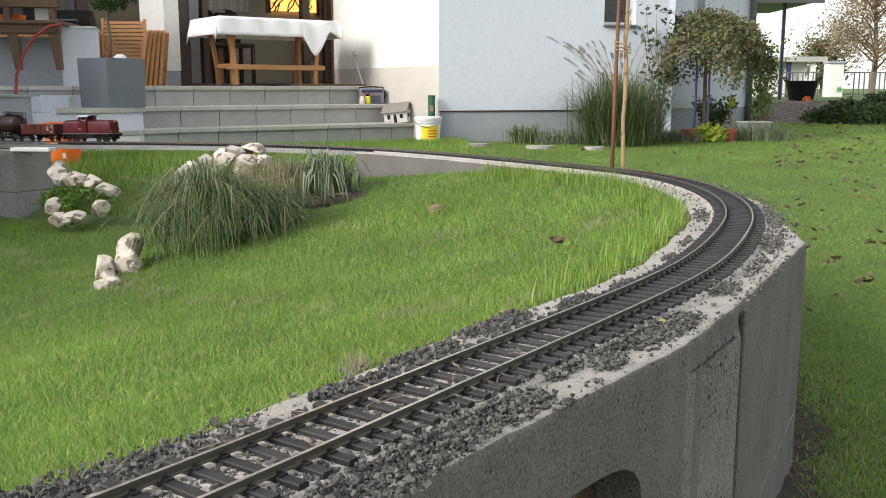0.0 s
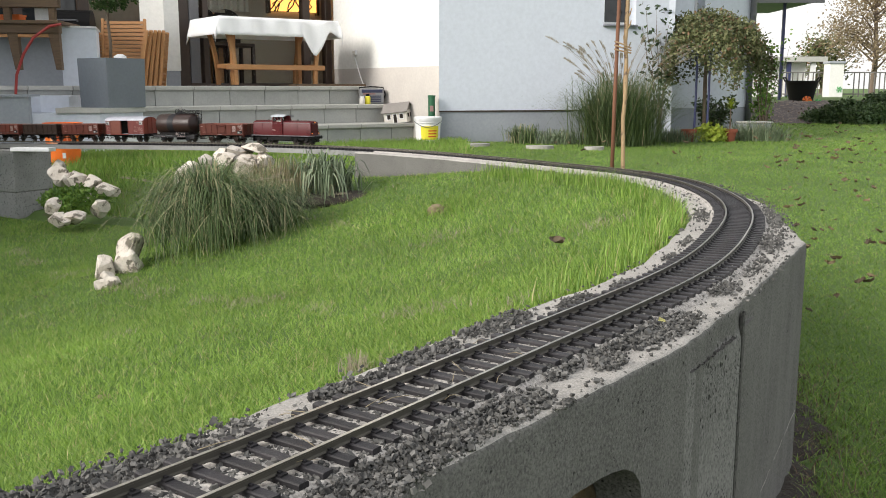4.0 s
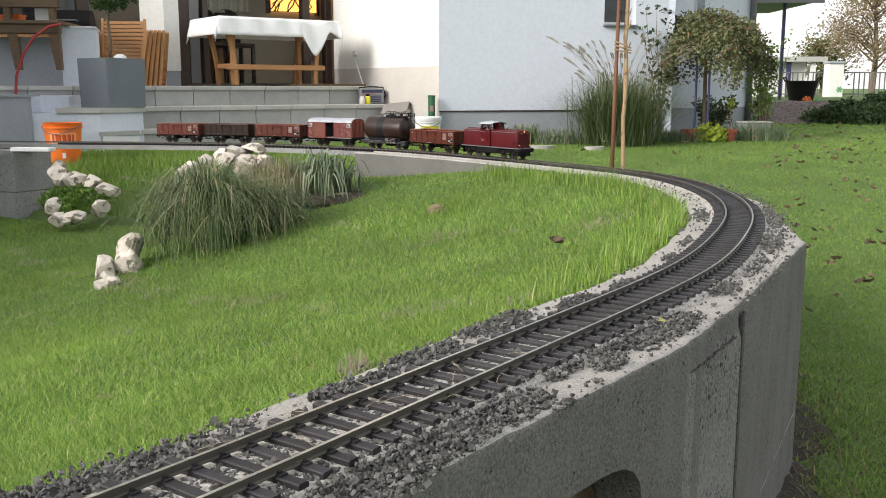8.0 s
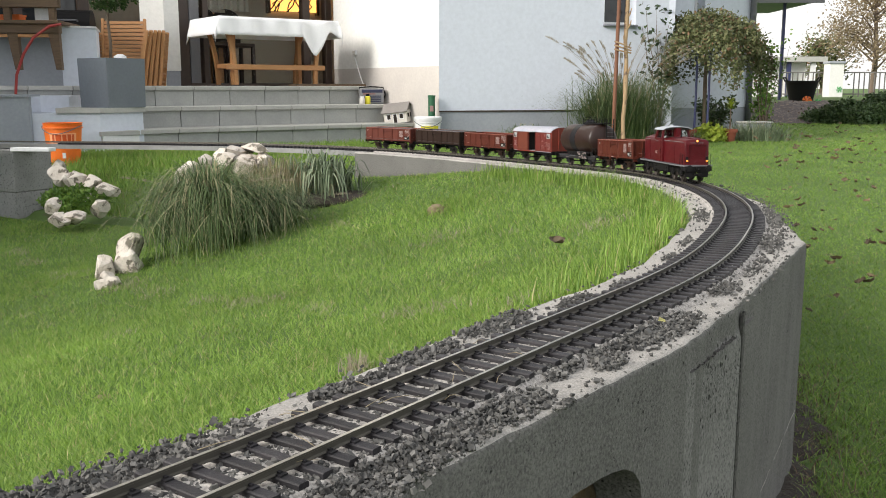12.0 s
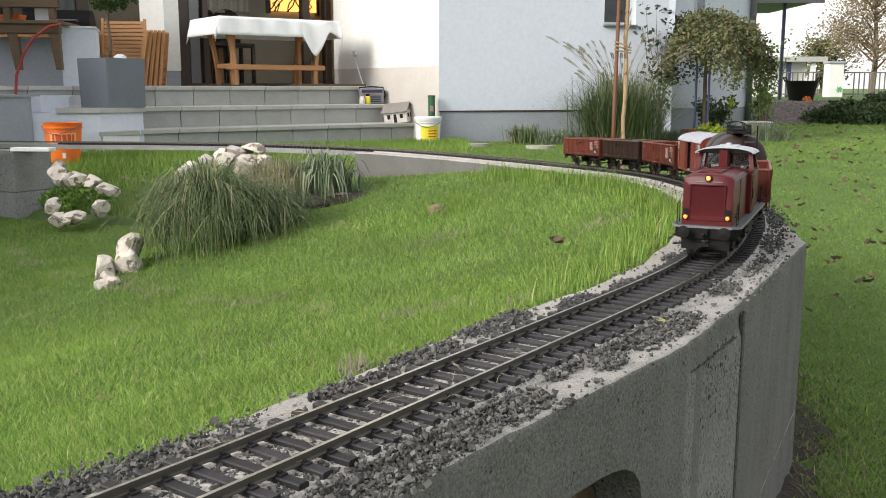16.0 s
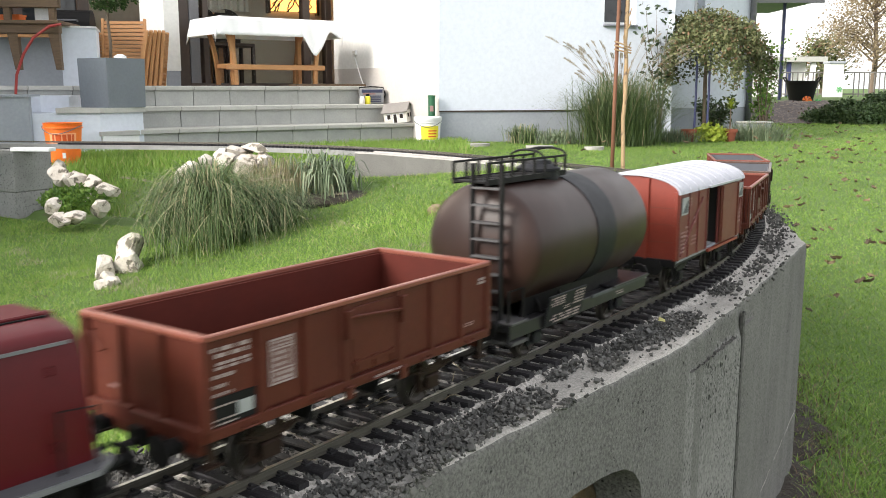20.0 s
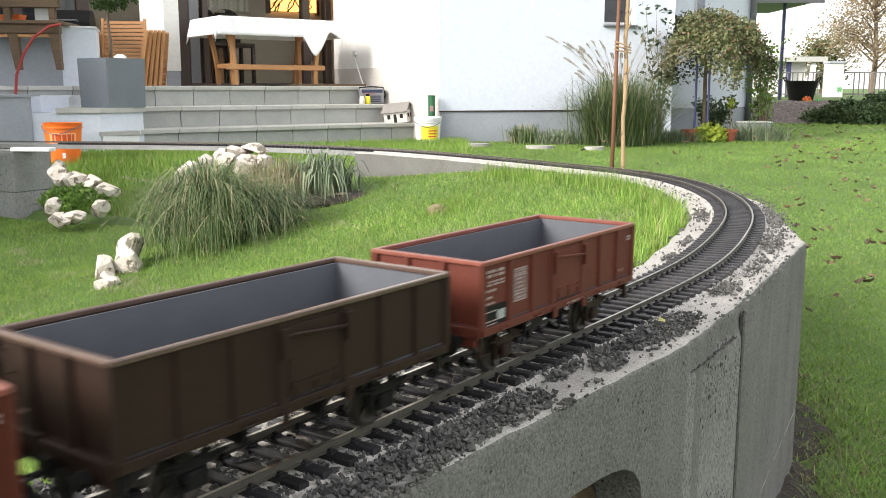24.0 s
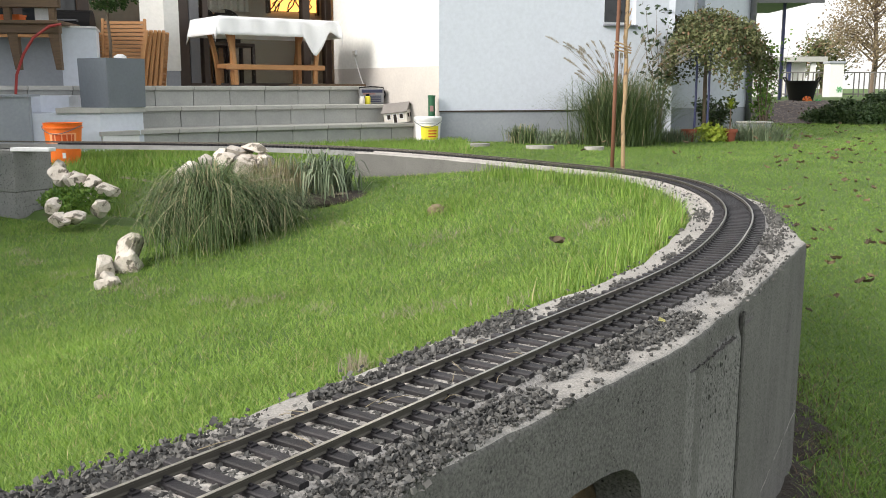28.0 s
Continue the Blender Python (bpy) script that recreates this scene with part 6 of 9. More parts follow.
slab_prism("kitchen_wall", [(-4.6, 7.42), (-3.04, 7.60), (-3.04, 8.3), (-4.6, 8.3)], 0.4255, 0.895, M_KITCHEN_SHADE, "rendered outdoor kitchen wall, deep shade painted into its grey")
hbox("house_left_wall", -5.6, -5.3, 1.62, 5.2, -0.3, 5.0, M_RENDER, "white wall closing the terrace", "wall", "structure")
slab_prism("pier_top", [(-3.04, 7.55), (-2.79, 7.69), (-2.98, 8.31), (-3.16, 8.31)], 0.956, 0.970, M_WHITE, "white slab on the kitchen pier", category="slab")


def outdoor_kitchen():
    k = thing("kitchen_counter", "weathered wooden counter with posts and slanting brackets", "counter", pose(-3.0, 7.36, 0, 0, 0, 5))
    part("counter_beam", new_box(-1.4, 0.06, -0.05, 0.02, 0.895, 0.965, 0.006), M_OLDWOOD, k)
    part("counter_board", new_box(-1.4, 0.06, -0.07, 0.5, 0.965, 0.992, 0.004), M_OLDWOOD, k)
    part("lower_rail", new_box(-1.4, -0.02, -0.035, 0.0, 0.865, 0.890, 0.003), M_WOOD, k)
    for x in (-0.285, 0.02):
        bm = bmesh.new()
        prism(bm, [(x - 0.05, 0.90), (x + 0.03, 0.90), (x + 0.035, 0.62), (x - 0.005, 0.62)], "y", -0.04, 0.02)
        part("bracket", bm, M_OLDWOOD, k)
    for x in (-0.005, -0.34):
        part("post", new_box(x - 0.025, x + 0.025, 0.0, 0.05, 0.99, 1.9, 0.004), M_OLDWOOD, k)
    part("upper_beam", new_box(-1.4, 0.05, -0.01, 0.06, 1.09, 1.17, 0.004), M_OLDWOOD, k)
    hose = [(0.08, -0.06, 0.962), (0.0, -0.09, 0.945), (-0.12, -0.1, 0.86), (-0.2, -0.1, 0.74), (-0.26, -0.11, 0.58), (-0.275, -0.11, 0.46), (-0.28, -0.11, 0.36)]
    bm = bmesh.new()
    tube(bm, hose, 0.011, 8)
    h = tagged(part("garden_hose", bm, M_REDHOSE, None, at=pose(-3.0, 7.36, 0, 0, 0, 5), smooth=True), "red hose hanging from the wooden counter", "hose")
    g = thing("grill", "black barrel barbecue grill on the kitchen wall", "grill", pose(-3.20, 8.12, 0.970, 0, 0, 10) @ Matrix.Diagonal((1.55, 1.1, 1.25, 1)))
    bm = bmesh.new()
    prism(bm, [(-0.13, 0)] + [(0.13 * math.cos(q), 0.02 + 0.11 * math.sin(q)) for q in [math.pi - math.pi * j / 12 for j in range(13)]] + [(0.13, 0)], "x", -0.12, 0.14)
    part("lid", bm, M_BLACK, g)
    part("firebox", new_box(-0.13, 0.15, -0.14, 0.14, -0.0, 0.02, 0.004), M_BLACK, g)
    bm = bmesh.new()
    tube(bm, [(-0.06, -0.14, 0.05), (-0.06, -0.17, 0.055), (0.08, -0.17, 0.055), (0.08, -0.14, 0.05)], 0.006, 6)
    part("handle", bm, M_GREYLINE, g)
    part("vent_slot", new_box(0, 0.16, -0.004, 0.004, 0, 0.018), M_BLACK, None, at=pose(-3.33, 7.398, 0.432, 0, 0, 6.6)).name = "wall_vent"
    tagged(bpy.data.objects["wall_vent"], "narrow black vent slot low in the wall", "vent")
    for k2, (x, z, w, c, nm, lb) in enumerate(((-3.40, 0.992, 0.10, M_ORANGE, "plastic_tray", "red plastic tray on the wooden counter"), (-3.12, 0.992, 0.06, M_WHITE, "paper_box", "white paper box on the wooden counter"))):
        o = thing(nm, lb, "box", pose(x, 7.52, z))
        part("body", new_box(-w, w, -0.06, 0.06, 0, 0.05 + 0.07 * k2, 0.006), c, o)
        part("rim", new_box(-w - 0.004, w + 0.004, -0.064, 0.064, 0.045 + 0.07 * k2, 0.055 + 0.07 * k2), c, o)


outdoor_kitchen()


def leaf_cloud(n, size, place, lo=0.6, hi=1.2):
    """n small leaves at the points of place(n): pointed quads turned at random."""
    p = place(n)
    a, b2 = RNG.uniform(0, 2 * np.pi, n), RNG.normal(0, 0.7, n)
    d = np.stack([np.cos(a) * np.cos(b2), np.sin(a) * np.cos(b2), np.sin(b2)], 1)
    u = np.cross(d, RNG.normal(size=(n, 3)))
    u /= np.linalg.norm(u, axis=1)[:, None]
    s = size * RNG.uniform(lo, hi, n)[:, None]
    v = np.stack([p, p + d * s * 0.5 + u * s * 0.3, p + d * s, p + d * s * 0.5 - u * s * 0.3], 1).reshape(-1, 3)
    return v, np.arange(4 * n).reshape(-1, 4)


def planter_tree():
    c = Vector((-2.50, 7.16, 0))
    t = thing("planter", "large square grey planter standing on the step end", "planter", Matrix.Translation((c.x, c.y, 0.338)) @ Matrix.Rotation(radians(56), 4, "Z"))
    bm = bmesh.new()
    w0, w1, h = 0.165, 0.172, 0.362
    ring = [(w0, 0), (w1, h), (w1 - 0.014, h), (w0 - 0.02, 0.30)]
    rows = [[bm.verts.new((sx * w, sy * w, z)) for sx, sy in ((-1, -1), (1, -1), (1, 1), (-1, 1))] for w, z in ring]
    for r0, r1 in zip(rows, rows[1:]):
        for k in range(4):
            bm.faces.new((r0[k], r0[(k + 1) % 4], r1[(k + 1) % 4], r1[k]))
    bm.faces.new(rows[0][::-1])
    bmesh.ops.recalc_face_normals(bm, faces=bm.faces[:])
    part("tub", bm, M_PLANTER, t)
    part("earth", new_box(-0.15, 0.15, -0.15, 0.15, 0.29, 0.325), M_SOIL_DARK, t)
    tr = thing("topiary_tree", "small clipped standard tree growing in the grey planter", "tree", Matrix.Translation((-2.51, 7.18, 0.66)))
    bm = bmesh.new()
    tube(bm, [(0, 0, 0), (0.008, 0, 0.15), (-0.004, 0.004, 0.3), (0, 0, 0.46)], [0.013, 0.012, 0.011, 0.009], 8)
    part("trunk", bm, M_BARK, tr, smooth=True)

    def ball(n):
        d = RNG.normal(size=(n, 3))
        d /= np.linalg.norm(d, axis=1)[:, None]
        r = 0.21 * RNG.uniform(0.5, 1.0, n) ** 0.5 * (1 + 0.12 * np.sin(d[:, 0] * 9) * np.sin(d[:, 2] * 7))
        return d * r[:, None] + np.array([0.03, 0, 0.60])
    v, q = leaf_cloud(2600, 0.035, ball)
    part("crown", quads_mesh("crown", v, q, M_SOFTPLANT), None, tr)
    bag = thing("white_bowl", "small white plastic bowl on the planter's earth", "bowl", Matrix.Translation((-2.43, 7.16, 0.662)))
    bm = bmesh.new()
    lathe(bm, [(0.02, 0.07), (0.045, 0.055), (0.05, 0.0), (0.046, 0.0), (0.04, 0.05)], 16)
    part("body", bm, M_WHITE, bag, smooth=True)


M_SOIL_DARK = mat("planter_earth", (0.04, 0.03, 0.022), 0.95, col2=(0.06, 0.045, 0.03), scale=30, bump=0.6, bscale=90)


def terrace_table():
    t = thing("garden_table", "oiled hardwood garden table with curved trestle legs", "table", HM @ pose(-0.99, 1.02, 0.5) @ Matrix.Diagonal((0.80, 0.85, 0.94, 1)))
    part("tabletop", new_box(-0.72, 0.72, -0.36, 0.36, 0.60, 0.635, 0.006), M_WOOD, t)
    for sx in (-1, 1):
        for sy, k in ((-0.24, 1), (0.24, 1)):
            bm = bmesh.new()
            pts = [(sx * (0.50 + 0.13 * (j / 8) ** 2.2), sy, 0.60 * j / 8) for j in range(9)]
            prof = [(x - 0.022, z) for x, y, z in pts] + [(x + 0.022, z) for x, y, z in pts][::-1]
            prism(bm, prof, "y", sy - 0.02, sy + 0.02)
            part("leg", bm, M_WOOD, t)
        part("upright", new_box(sx * 0.42 - 0.025, sx * 0.42 + 0.025, -0.03, 0.03, 0.0, 0.60, 0.004), M_WOOD, t)
        part("foot_rail", new_box(sx * 0.5 - 0.02, sx * 0.5 + 0.02, -0.24, 0.24, 0.17, 0.215, 0.004), M_WOOD, t)
    part("stretcher", new_box(-0.62, 0.62, -0.27, -0.235, 0.155, 0.205, 0.004), M_WOOD, t)
    part("apron", new_box(-0.62, 0.62, -0.30, -0.275, 0.54, 0.60, 0.003), M_WOOD, t)
    # cloth: top sheet with waving overhang and two pulled corners
    cl = thing("tablecloth", "white tablecloth hanging unevenly over the garden table", "tablecloth", HM @ pose(-0.99, 1.02, 0.5) @ Matrix.Diagonal((0.82, 0.85, 0.945, 1)))
    nx, ny = 64, 30
    vs = []
    for j in range(ny + 1):
        for i in range(nx + 1):
            u, w = -1 + 2 * i / nx, -1 + 2 * j / ny
            x, y = u * 0.92, w * 0.56
            ex, ey = max(0, abs(x) - 0.735), max(0, abs(y) - 0.375)
            drop = math.hypot(ex, ey)
            px = math.copysign(min(abs(x), 0.735) + 0.25 * ex, x)
            py = math.copysign(min(abs(y), 0.375) + 0.12 * ey, y)
            fold = 0.018 * math.sin(x * 21 + y * 6) * min(1, ey / 0.08) + 0.015 * math.sin(y * 24) * min(1, ex / 0.08)
            lift = 0.0
            if y < -0.375:
                tri = max(0.0, 1 - abs(x - 0.42) / 0.16)
                lift = -0.19 * tri * min(1, ey / 0.15) + 0.06 * max(0.0, 1 - abs(x - 0.62) / 0.13) * min(1, ey / 0.15)
            vs.append((px, py - fold if y < 0 else py + fold, 0.640 - drop * 0.92 + lift))
    idx = np.arange((nx + 1) * (ny + 1)).reshape(ny + 1, nx + 1)
    q = np.stack([idx[:-1, :-1], idx[:-1, 1:], idx[1:, 1:], idx[1:, :-1]], -1).reshape(-1, 4)
    ob = part("sheet", quads_mesh("sheet", np.array(vs), q, M_CLOTH), None, cl, smooth=True)
    md = ob.modifiers.new("thick", "SOLIDIFY")
    md.thickness = 0.003
    mat1 = tagged(hbox("door_mat", -1.72, -1.18, 0.72, 1.05, 0.4995, 0.512, M_FRAME_DARK), "dark rubber mat lying at the terrace edge", "mat")
    bd = tagged(hbox("wooden_board", -0.86, -0.12, 0.66, 0.84, 0.4995, 0.52, M_OLDWOOD), "brown wooden board lying at the terrace edge", "board")


terrace_table()


def folding_chair(m):
    c = thing("folding_chair", "folded hardwood slatted chair leaning against the terrace wall", "chair", m, "folded chairs on the terrace")
    for x in (-0.21, 0.21):
        part("side_rail", new_box(x - 0.014, x + 0.014, -0.02, 0.02, 0.0, 0.72, 0.003), M_WOOD, c)
    for k in range(11):
        z = 0.24 + k * 0.042
        part("slat", new_box(-0.196, 0.196, -0.012, 0.0, z, z + 0.034, 0.002), M_WOOD, c)
    for z in (0.04, 0.15):
        part("rung", new_box(-0.196, 0.196, -0.01, 0.012, z, z + 0.03, 0.002), M_WOOD, c)
    for x in (-0.17, 0.17):
        part("leg", new_box(x - 0.012, x + 0.012, 0.022, 0.048, 0.0, 0.64, 0.003), M_WOOD, c)
    return c


CHAIR_SIZE = Matrix.Diagonal((0.85, 0.85, 0.82, 1))
ch = folding_chair(HM @ pose(-2.27, 1.20, 0.5, -10, 0, -30) @ CHAIR_SIZE)
copy_thing(ch, HM @ pose(-2.50, 1.36, 0.5, -8, 0, -30) @ CHAIR_SIZE)
copy_thing(ch, HM @ pose(-2.72, 1.46, 0.5, -7, 0, -34) @ CHAIR_SIZE)
for k in range(5):
    copy_thing(ch, HM @ pose(-2.10 + 0.042 * k, 1.16 + 0.012 * k, 0.5, 11 - 1.2 * k, 0, 52 + 3 * k) @ CHAIR_SIZE)


def clutter():
    def bucket(name, label, at, r0, r1, h, mat_body, turn=0):
        b = thing(name, label, "bucket", Matrix.Translation(at) @ Matrix.Rotation(radians(turn), 4, "Z"))
        bm = bmesh.new()
        lathe(bm, [(r0 - 0.01, 0.004), (r0, 0), (r1 - 0.004, h - 0.035), (r1 + 0.004, h - 0.035), (r1 + 0.004, h - 0.028), (r1 - 0.002, h - 0.028), (r1, h - 0.006), (r1 + 0.005, h), (r1 - 0.003, h), (r1 - 0.004, h - 0.01), (r0 - 0.004, 0.006), (0, 0.006)], 36)
        soft_edges(part("body", bm, mat_body, b), 40)
        bm = bmesh.new()
        tube(bm, [((r1 + 0.006) * math.cos(q), (r1 + 0.006) * math.sin(q) - 0.0, h - 0.02 - 0.05 * math.sin(q * 1.0) ** 2) for q in [math.pi + math.pi * j / 14 for j in range(15)]], 0.0028, 6)
        part("handle", bm, M_GREYLINE, b)
        return b

    def on_barrel(parent, r, q0, q1, z0, z1, material, name, label=""):
        bm = bmesh.new()
        n = 10
        rows = []
        for k in range(n + 1):
            q = q0 + (q1 - q0) * k / n
            rows.append([bm.verts.new(((r(z) + dd) * math.cos(q), (r(z) + dd) * math.sin(q), z)) for z, dd in ((z0, 0.0012), (z1, 0.0012), (z1, -0.002), (z0, -0.002))])
        for a, b3 in zip(rows, rows[1:]):
            for k in range(4):
                bm.faces.new((a[k], a[(k + 1) % 4], b3[(k + 1) % 4], b3[k]))
        bm.faces.new(rows[0])
        bm.faces.new(rows[-1][::-1])
        bmesh.ops.recalc_face_normals(bm, faces=bm.faces[:])
        return part(name, bm, material, parent, label)

    ob = bucket("orange_bucket", "bright orange plastic bucket with dark logo band on the grass", (-2.51, 6.20, gz(-2.51, 6.2)), 0.098, 0.122, 0.278, M_ORANGE)
    rr = lambda z: 0.098 + (0.118 - 0.098) * z / 0.227
    a0 = math.radians(-90 + 22)
    on_barrel(ob, rr, a0 - 0.78, a0 + 0.74, 0.143, 0.214, M_ORANGE_LT, "print_band", "pale orange printed band")
    for k, (a, b3) in enumerate(((-0.62, -0.50), (-0.42, -0.12), (-0.05, 0.16), (0.22, 0.42), (0.48, 0.60))):
        on_barrel(ob, lambda z: rr(z) + 0.0012, a0 + a, a0 + b3, 0.152, 0.205, M_ORANGE_DK, "logo_shape")
    on_barrel(ob, rr, a0 - 0.12, a0 + 0.08, 0.05, 0.085, M_WHITE, "sticker", "small pale sticker")
    yb = bucket("paint_bucket", "white plastic bucket with yellow label beside the steps", (-0.13, 8.06, gz(-0.13, 8.06)), 0.100, 0.114, 0.225, M_WHITE)
    r2 = lambda z: 0.100 + 0.0125 * z / 0.19
    on_barrel(yb, r2, radians(-90) - 0.55, radians(-90) + 0.95, 0.045, 0.165, M_YELLOW, "label", "bright yellow printed label")
    for k in range(3):
        on_barrel(yb, lambda z: r2(z) + 0.0012, radians(-90) + 0.05, radians(-90) + 0.75, 0.07 + 0.024 * k, 0.08 + 0.024 * k, M_ORANGE_DK, "print_line")
    bm = bmesh.new()
    lathe(bm, [(0.118, 0.205), (0.121, 0.21), (0.121, 0.235), (0.116, 0.240), (0, 0.241)], 32)
    soft_edges(part("lid", bm, M_WHITE, yb, "white snap-on lid"))
    gt = thing("green_tube", "dark green plastic tube standing by the house corner", "tube", Matrix.Translation((-0.085, 8.36, 0)))
    gt.matrix_basis = Matrix.Translation((-0.10, 8.30, gz(-0.1, 8.3)))
    bm = bmesh.new()
    lathe(bm, [(0.031, 0), (0.031, 0.40), (0.034, 0.402), (0.034, 0.42), (0.026, 0.42), (0.026, 0.38), (0, 0.38)], 20)
    soft_edges(part("body", bm, M_GREENTUBE, gt))
    part("sticker", new_box(-0.016, 0.016, -0.0335, -0.0300, 0.28, 0.33), M_LETTER_DIM, gt)
    # model house, tipped on the lowest tread
    mh = thing("model_house", "small grey cardboard model house tipped on the step", "model house", HM @ pose(-0.09, 0.13, 0.1675, 4, -6, -58) @ Matrix.Diagonal((1.15, 1.15, 1.3, 1)))
    part("walls", new_box(-0.10, 0.10, -0.06, 0.06, 0.0, 0.085), M_CARDLIGHT, mh)
    for ex in (-0.099, 0.099):
        bm = bmesh.new()
        prism(bm, [(-0.06, 0.084), (0.06, 0.084), (0.0, 0.135)], "x", ex - 0.002, ex + 0.002)
        part("gable", bm, M_CARD, mh)
    for sd in (-1, 1):
        bm = bmesh.new()
        prism(bm, [(0, 0.140), (0, 0.135), (sd * 0.075, 0.072), (sd * 0.078, 0.077)], "x", -0.115, 0.115)
        part("roof_side", bm, M_CARD, mh, "grey cardboard roof")
    for x in (-0.055, 0.0, 0.055):
        part("window" if x else "doorway", new_box(x - 0.014, x + 0.014, -0.063, -0.0595, 0.03 if x else 0.0, 0.062), M_SILH, mh)
        part("surround", new_box(x - 0.018, x + 0.018, -0.0618, -0.0598, 0.026 if x else 0.0, 0.066), M_WHITE, mh)
    for y in (-0.025, 0.025):
        part("window", new_box(0.1005, 0.103, y - 0.012, y + 0.012, 0.035, 0.062), M_SILH, mh)
    # radio and jars on the middle tread
    rd = thing("radio", "silver portable radio with dark handle on the step", "radio", HM @ pose(-0.16, 0.50, 0.3335, 0, 0, -22))
    part("case", new_box(-0.115, 0.115, -0.045, 0.045, 0.0, 0.145, 0.012, 2), M_RADIO, rd)
    part("top_panel", new_box(-0.10, 0.10, -0.047, -0.043, 0.105, 0.135, 0.002), M_BLUEGREY, rd)
    part("dial", new_box(-0.085, 0.03, -0.0485, -0.0465, 0.088, 0.103), M_LETTER_DIM, rd, "reddish dial strip")
    for k in range(4):
        part("front_bar", new_box(-0.03, 0.085, -0.0485, -0.0455, 0.018 + k * 0.017, 0.027 + k * 0.017), M_BLUEGREY, rd)
    bm = bmesh.new()
    tube(bm, [(-0.11, 0, 0.13), (-0.115, 0, 0.155), (0, 0, 0.162), (0.115, 0, 0.155), (0.135, 0, 0.09), (0.12, 0, 0.04)], 0.006, 6)
    part("handle", bm, M_BLACK, rd)
    for x, h, c, lb in ((-0.31, 0.075, M_WHITE, "clear jar with pale lid beside the radio"), (-0.25, 0.095, M_YELLOW, "small bottle with yellow label and black cap")):
        j = thing("jar" if c is M_WHITE else "bottle", lb, "jar" if c is M_WHITE else "bottle", HM @ pose(x, 0.42, 0.3335))
        bm = bmesh.new()
        lathe(bm, [(0.024, 0), (0.026, 0.004), (0.026, h * 0.7), (0.016, h * 0.8)], 16)
        part("body", bm, M_CARDLIGHT if c is M_WHITE else M_YELLOW, j, smooth=True)
        bm = bmesh.new()
        lathe(bm, [(0.018, h * 0.78), (0.018, h), (0, h)], 14)
        part("cap", bm, M_WHITE if c is M_WHITE else M_BLACK, j)
    so = thing("wall_socket", "white outdoor socket on the house wall", "socket", Matrix.Translation((*(CORNER + VDIR * 1.42), 0.83)) @ Matrix.Rotation(HA, 4, "Z"))
    part("box", new_box(-0.022, 0.0, -0.025, 0.025, -0.025, 0.025, 0.003), M_WHITE, so)
    part("flap", new_box(-0.030, -0.0225, -0.021, 0.021, -0.02, 0.02, 0.003), M_CARDLIGHT, so)
    a = Vector((*(CORNER + VDIR * 1.42), 0.80)) - Vector((*UDIR, 0)) * 0.02
    b3 = hpt(-0.14, 0.56, 0.40)
    bm = bmesh.new()
    tube(bm, [a.lerp(b3, k / 10) + Vector((0, 0, -0.05 * math.sin(math.pi * k / 10))) for k in range(11)], 0.005, 6)
    tagged(part("power_cable", bm, M_WHITE, None, smooth=True), "white power cable hanging from the wall socket", "cable")



# ---- garden materials ----
M_ROCK = mat("limestone", (0.74, 0.69, 0.62), 0.9, col2=(0.52, 0.45, 0.38), scale=14, bump=1.0, bscale=60, spots=(0.17, 0.15, 0.12), sscale=22, scover=0.3)
M_BLOCK = mat("concrete_block", (0.33, 0.325, 0.315), 0.95, col2=(0.25, 0.245, 0.24), scale=8, bump=0.9, bscale=180, spots=(0.10, 0.10, 0.10), sscale=120, scover=0.2)
M_ALU = mat("aluminium", (0.27, 0.27, 0.265), 0.5, 0.5, col2=(0.21, 0.21, 0.205), scale=12)
M_PLUME = leafy("dry_plume", (0.25, 0.215, 0.15), (0.38, 0.33, 0.25), 0.2, trans=0.3)
M_FOUNTAIN = leafy("fountain_grass_blade", (0.036, 0.066, 0.024), (0.175, 0.235, 0.100), 0.35, dry=(0.42, 0.37, 0.23), dry_share=0.13, trans=0.25)
M_WITHERED = leafy("withered_blade", (0.20, 0.17, 0.10), (0.36, 0.31, 0.19), 0.3, dry=(0.14, 0.17, 0.07), dry_share=0.3, trans=0.2)
M_STRAP = leafy("grey_green_strap", (0.085, 0.120, 0.066), (0.25, 0.30, 0.19), 0.25, dry=(0.36, 0.32, 0.21), dry_share=0.05, trans=0.15)
M_LOWPLANT = leafy("low_green_leaf", (0.05, 0.12, 0.018), (0.16, 0.25, 0.045), 0.3, trans=0.25)
M_DRYLEAF = leafy("fallen_leaf", (0.07, 0.045, 0.03), (0.16, 0.11, 0.07), 0.3, trans=0.1)
M_TALLGRASS = leafy("tall_grass_blade", (0.045, 0.08, 0.028), (0.13, 0.17, 0.065), 0.3, dry=(0.36, 0.31, 0.19), dry_share=0.06, trans=0.25)
M_BUSHLEAF = leafy("bush_leaf", (0.06, 0.078, 0.032), (0.20, 0.205, 0.095), 0.35, dry=(0.20, 0.12, 0.07), dry_share=0.10, trans=0.25)
M_LIME = leafy("lime_leaf", (0.22, 0.30, 0.03), (0.46, 0.52, 0.08), 0.2, trans=0.25)
M_DARKLEAF = leafy("dark_leaf", (0.022, 0.040, 0.018), (0.07, 0.10, 0.04), 0.3, trans=0.2)
M_AUTUMN = leafy("autumn_leaf", (0.19, 0.145, 0.09), (0.36, 0.29, 0.18), 0.25, trans=0.4)
M_JUNIPER = leafy("juniper_needle", (0.026, 0.055, 0.018), (0.085, 0.13, 0.045), 0.3, trans=0.1)
M_BARK = mat("bark", (0.16, 0.12, 0.085), 0.9, col2=(0.10, 0.075, 0.055), scale=30, bump=0.7, bscale=120)
